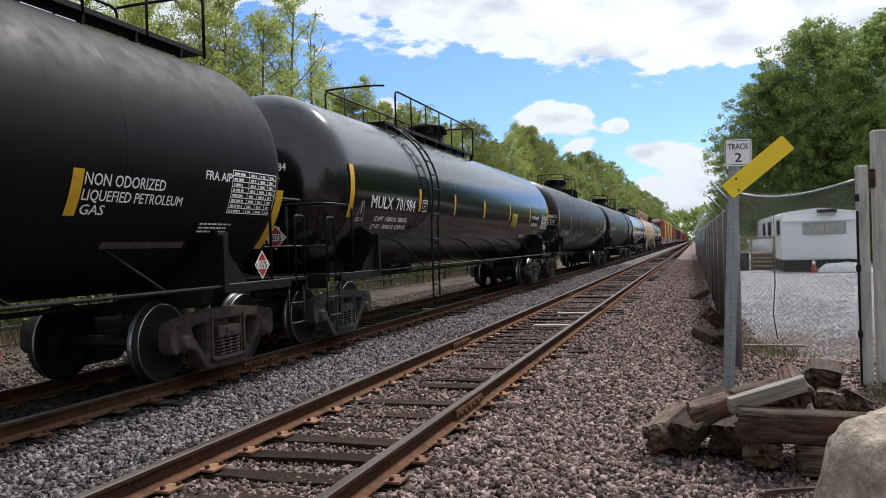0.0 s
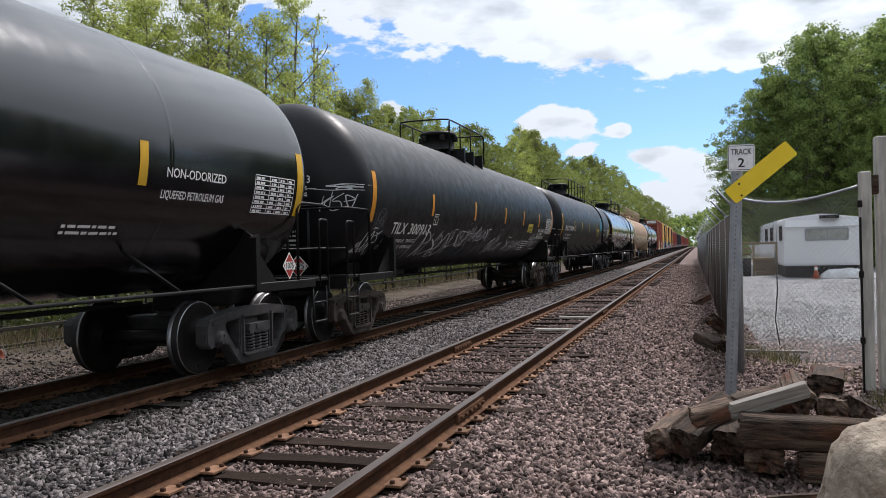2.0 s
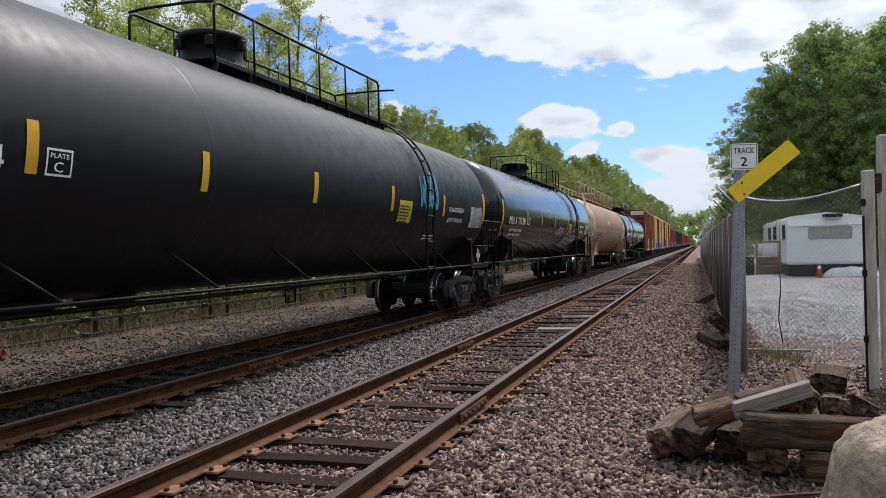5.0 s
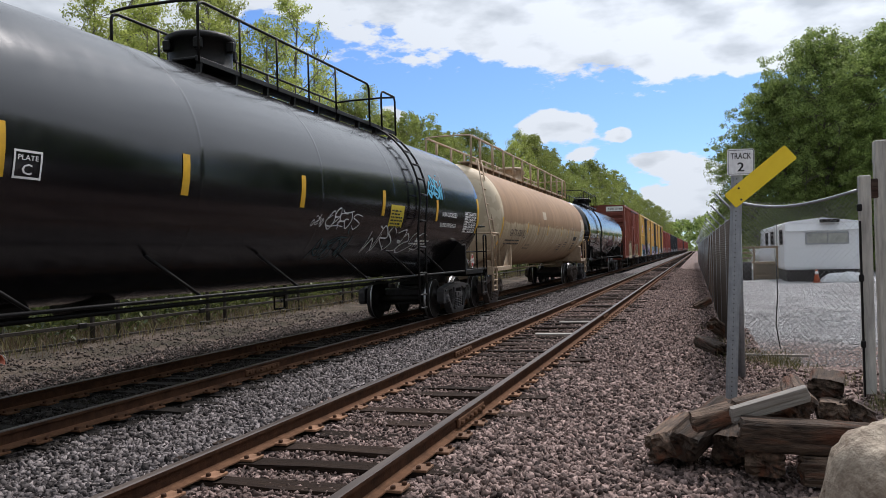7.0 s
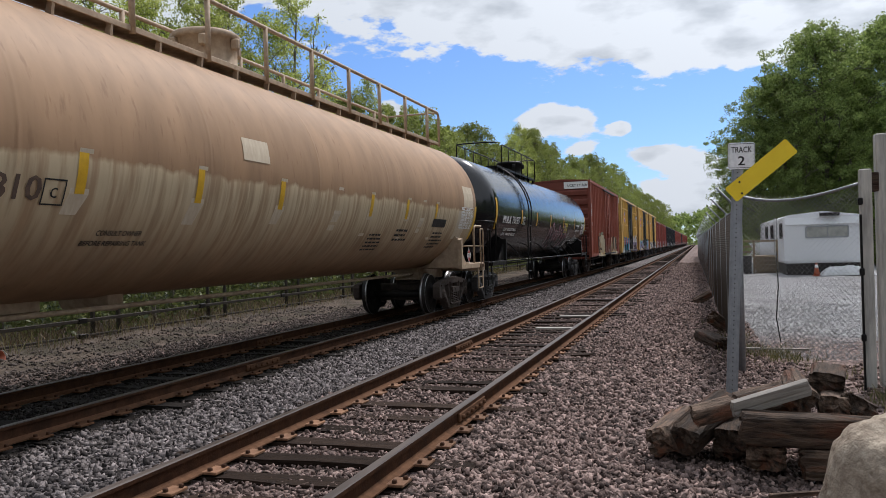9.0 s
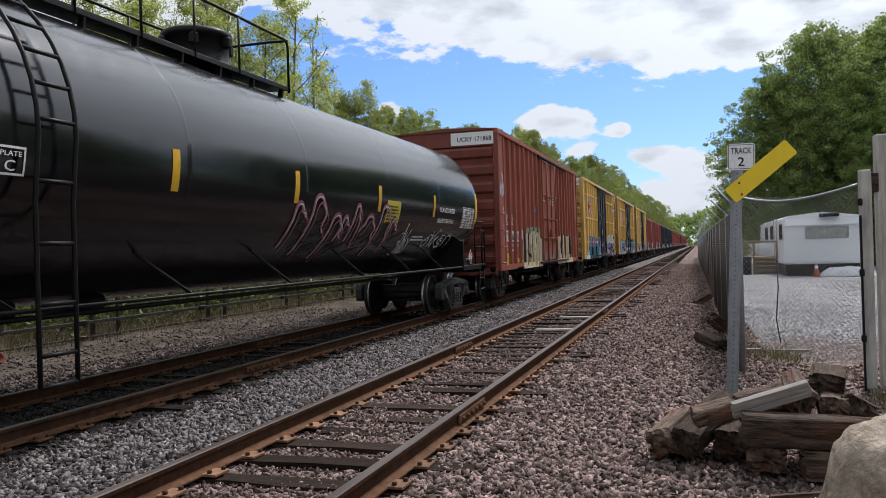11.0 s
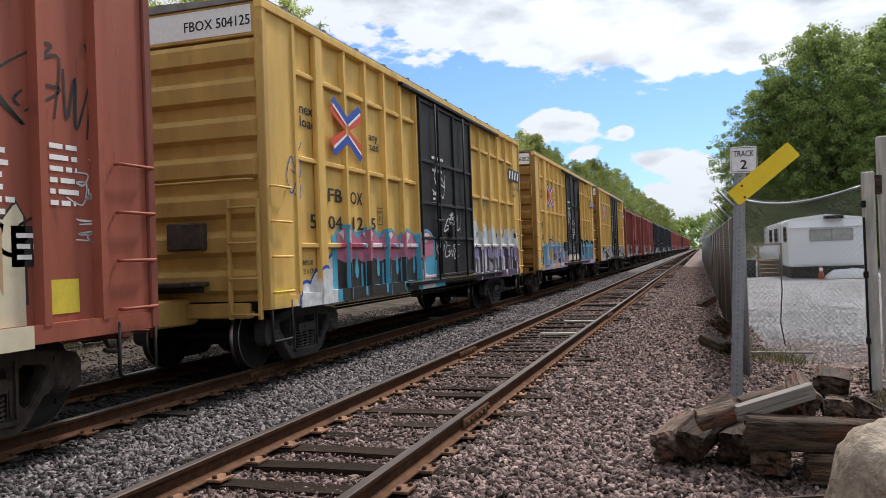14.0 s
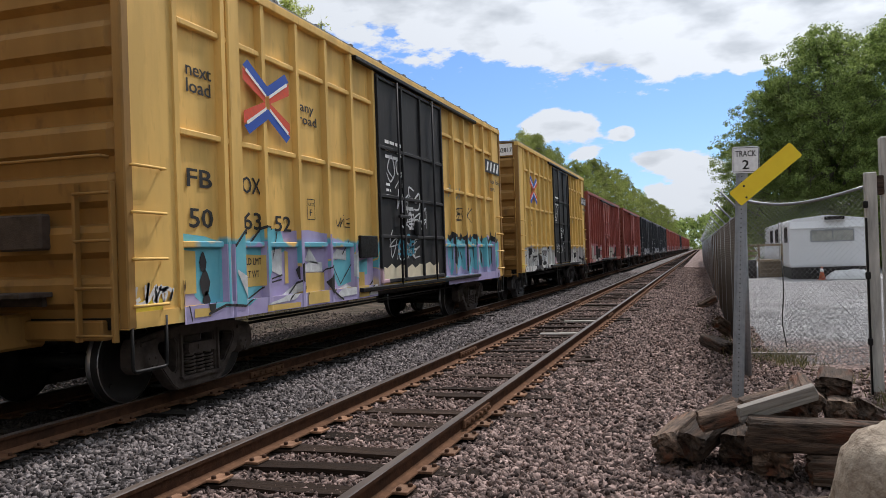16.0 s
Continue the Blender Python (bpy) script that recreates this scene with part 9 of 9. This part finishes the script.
def build_trailer():
    t = empty("mobile_home", "white camper trailer with a drawn-blind window in a gravel yard", "trailer")
    x0, x1, y0, y1, z0, z1 = 3.47, 6.55, 37.0, 51.0, 0.46, 2.45
    bm = bmesh.new()
    prism(bm, [(x0, z0), (x1, z0), (x1, z1), ((x0 + x1) / 2, z1 + 0.20), (x0 + 0.15, z1 + 0.06), (x0, z1 - 0.05)], y0, y1, plane="xz")
    bmesh.ops.bevel(bm, geom=bm.edges[:], offset=0.05, segments=2, affect="EDGES")
    body = part("body", bm, TRAILER_WHITE, t)
    for k in range(8):
        z = z0 + 0.12 + k * 0.2
        bm = bmesh.new()
        box(bm, ((x0 + x1) / 2, y0 - 0.008, z), (x1 - x0 - 0.16, 0.016, 0.014))
        part("siding_rib", bm, TRAILER_WHITE, body)
        bm = bmesh.new()
        box(bm, (x0 - 0.008, (y0 + y1) / 2, z), (0.016, y1 - y0 - 0.2, 0.014))
        part("siding_rib", bm, TRAILER_WHITE, body)
    bm = bmesh.new()
    prism(bm, [(y0 - 0.10, 2.08), (y0 + 0.05, 2.06), (y0 + 0.05, 2.44), (y0 + 0.02, 2.44), (y0 - 0.12, 2.11)], x0 + 0.06, x1 - 0.02)
    part("brow", bm, TRAILER_WHITE, t)

    def window(x, y, z, w, h, face, glass):
        bm = bmesh.new()
        for a, b, ww, hh in ((0, h / 2, w, 0.05), (0, -h / 2, w, 0.05), (-w / 2, 0, 0.05, h), (w / 2, 0, 0.05, h), (0.03, 0, 0.03, h)):
            if face == "y":
                box(bm, (x + a, y - 0.03, z + b), (ww, 0.05, hh), bevel=0.005)
            else:
                box(bm, (x - 0.03, y + a, z + b), (0.05, ww, hh), bevel=0.005)
        fr = part("window", bm, GALVANISED if face == "y" else BLACK_FRAME, t)
        bm = bmesh.new()
        box(bm, (x, y - 0.012, z) if face == "y" else (x - 0.012, y, z), (w, 0.02, h) if face == "y" else (0.02, w, h))
        part("pane", bm, glass, fr)
    window(5.14, y0, 1.77, 1.62, 0.46, "y", PALE_BLIND)
    for y, w in ((38.0, 0.9), (42.5, 1.2), (45.7, 1.2)):
        window(x0, y, 1.86, w, 0.62, "x", DARK_GLASS)
    bm = bmesh.new()
    box(bm, (5.24, y0 + 0.0, 2.50), (0.74, 0.5, 0.14), bevel=0.02)
    for k in range(4):
        box(bm, (5.24, y0 - 0.26, 2.46 + 0.03 * k), (0.7, 0.03, 0.012))
    part("roof_vent", bm, BLACK_FRAME, t)
    bm = bmesh.new()
    for y in (40.2, 41.4):
        box(bm, (x0 - 0.012, y, 1.5), (0.03, 0.04, 2.0))
    box(bm, (x0 - 0.012, 40.8, 2.48), (0.03, 1.24, 0.05))
    part("door_frame", bm, GALVANISED, t)
    # black block that paints the shade of the open gap under the body
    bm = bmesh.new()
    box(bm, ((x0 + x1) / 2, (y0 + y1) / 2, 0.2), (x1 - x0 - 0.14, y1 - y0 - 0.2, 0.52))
    part("skirting", bm, BLACK_FRAME, t, "black block standing in for the shade in the open gap below the body")

    st = empty("wooden_steps", "raw timber steps with a railed landing beside the trailer", "steps")
    for k in range(4):
        bm = bmesh.new()
        box(bm, (2.95, 39.6 + 0.28 * k, 0.14 + 0.18 * k), (0.95, 0.3, 0.05), bevel=0.006)
        part("tread", bm, STEP_WOOD, st)
        bm = bmesh.new()
        box(bm, (2.95, 39.72 + 0.28 * k, 0.05 + 0.18 * k), (0.93, 0.03, 0.15))
        part("riser", bm, STEP_WOOD, st)
    bm = bmesh.new()
    box(bm, (2.6, 41.4, 0.72), (1.7, 1.4, 0.06), bevel=0.006)
    part("landing", bm, STEP_WOOD, st)
    for x, y, h in ((2.42, 39.7, 1.45), (3.42, 39.9, 1.45), (1.8, 40.7, 1.45), (1.8, 42.0, 1.45)):
        bm = bmesh.new()
        box(bm, (x, y, h / 2 - 0.05), (0.09, 0.09, h + 0.2), bevel=0.008)
        part("newel", bm, STEP_WOOD, st)
    for x0_, x1_, y, z in ((1.75, 3.45, 40.7, 1.45), (1.75, 2.45, 40.7, 1.2), (1.75, 2.45, 40.7, 0.95)):
        bm = bmesh.new()
        box(bm, ((x0_ + x1_) / 2, y, z), (x1_ - x0_, 0.05, 0.09), bevel=0.008)
        part("handrail", bm, STEP_WOOD, st)
    bm = bmesh.new()
    for k in range(9):
        for d in (-1, 1):
            c = 2.5 + 0.08 * k
            tube(bm, [(c - d * 0.22, 40.62, 0.78), (c + d * 0.22, 40.62, 1.38)], 0.016, 4)
    part("lattice", bm, TRAILER_WHITE, st, "white diagonal lattice")
    bm = bmesh.new()
    box(bm, (2.05, 40.74, 0.32), (0.62, 0.03, 0.74))
    part("landing_skirt", bm, BLACK_FRAME, st)

    cone = empty("traffic_cone", "small orange traffic cone by the trailer", "traffic cone")
    bm = bmesh.new()
    lathe(bm, [(0.03, 0.0), (0.03, 0.17), (0.70, 0.03), (0.71, 0.0)], "z", 16)
    c = part("cone_body", bm, ORANGE, cone)
    bm = bmesh.new()
    box(bm, (0, 0, 0.0), (0.36, 0.36, 0.04), bevel=0.01)
    part("base", bm, ORANGE, cone)
    bm = bmesh.new()
    lathe(bm, [(0.42, 0.095), (0.42, 0.099), (0.58, 0.066), (0.58, 0.062)], "z", 16)
    part("collar", bm, SIGN_WHITE, cone)
    cone.matrix_basis = Matrix.Translation((4.55, 35.8, -0.03)) @ Matrix.Diagonal((0.78, 0.78, 0.78, 1))

    bm = bmesh.new()
    bmesh.ops.create_grid(bm, x_segments=24, y_segments=12, size=1.0)
    for v in bm.verts:
        k = noise.fractal(Vector((v.co.x * 3, v.co.y * 3, 0)), 1.0, 2.0, 4)
        e = max(abs(v.co.x), abs(v.co.y))
        v.co = Vector((v.co.x * 1.0, v.co.y * 0.5, (0.32 + 0.12 * k) * max(0.0, 1 - e ** 6) + 0.01))
    tarp = part("tarpaulin", bm, TARP, smooth=True)
    tarp.location = (5.75, 36.1, -0.03)
    tagged(tarp, "crumpled white tarpaulin on the gravel beside the trailer", "tarpaulin")
    bm = bmesh.new()
    lathe(bm, [(0.0, 0.0), (0.0, 0.28), (0.8, 0.3), (0.82, 0.27), (0.82, 0.0)], "z", 18)
    bin_ = part("bin", bm, RUBBER)
    bin_.location = (2.0, 39.4, -0.03)
    tagged(bin_, "black bin beside the wooden steps", "bin")


def build_bucket():
    ob = empty("bucket", "small orange plastic bucket lying in the weeds", "bucket")
    bm = bmesh.new()
    lathe(bm, [(0.0, 0.0), (0.0, 0.10), (0.26, 0.13), (0.27, 0.14), (0.27, 0.125), (0.02, 0.09), (0.02, 0.0)], "z", 18)
    part("shell", bm, DULL_ORANGE, ob)
    bm = bmesh.new()
    tube(bm, [(0.13 * math.cos(a), 0.13 * math.sin(a) * 0.25, 0.26 + 0.10 * math.sin(a)) for a in np.linspace(0, math.pi, 9)], 0.005, 5)
    part("handle", bm, WIRE, ob)
    ob.matrix_basis = pose(-11.1, 10.2, -0.13, 0, 70, 20) @ Matrix.Diagonal((0.8, 0.8, 0.8, 1))


def build_wire():
    bm = bmesh.new()
    a, b = Vector((-18, 8.0, 9.0)), Vector((-18, 46, 8.2))
    tube(bm, [a.lerp(b, k / 12) - Vector((0, 0, 0.3 * math.sin(math.pi * k / 12))) for k in range(13)], 0.016, 5)
    tagged(part("overhead_cable", bm, RUBBER), "thin black overhead cable beyond the train", "cable")


build_fences()
build_sign()
build_pile()
build_trailer()
build_wire()
build_bucket()
build_trees()
build_undergrowth()


# ---------- what moves ----------
def travel(t):
    """How far the train has come at t seconds."""
    lag = [(0.0, -2.52), (0.5, -2.36), (1.0, -2.22), (1.5, -2.29), (2.0, -2.15), (2.5, -1.66), (3.0, -1.36), (3.5, -1.25), (4.0, -1.05), (4.5, -0.85), (6.2, 0.0), (11.0, 0.05), (11.5, 0.03), (12.0, -0.14), (12.5, -0.10), (13.0, -0.08), (13.5, -0.13), (14.0, -0.13), (14.5, -0.02), (15.0, -0.02), (15.5, -0.12), (16.0, -0.33), (16.5, -0.5)]
    for (t0, a), (t1, b) in zip(lag, lag[1:]):
        if t0 <= t <= t1:
            return 9.65 * t + 0.017 * t * t + a + (b - a) * (t - t0) / (t1 - t0)


def motions():
    """The train rolls towards the viewer along the far track; its wheels turn with it."""
    times = [k * 0.5 for k in range(33)]
    spins = [k * 2 / FPS for k in range(241)]
    for car, start in TRAIN:
        walk(car, [(t, pose(TRACK_2_X, start - travel(t), 0)) for t in times])
    for car, start in TRAIN[:16]:
        for truck in car.children:
            if not truck.name.startswith("truck"):
                continue
            for ws in truck.children:
                if ws.name.startswith("wheelset"):
                    y = ws.location.y
                    walk(ws, [(t, Matrix.Translation((0, y, WHEEL_R)) @ Matrix.Rotation((9.65 * t + 0.017 * t * t) / WHEEL_R, 4, "X")) for t in spins])


motions()
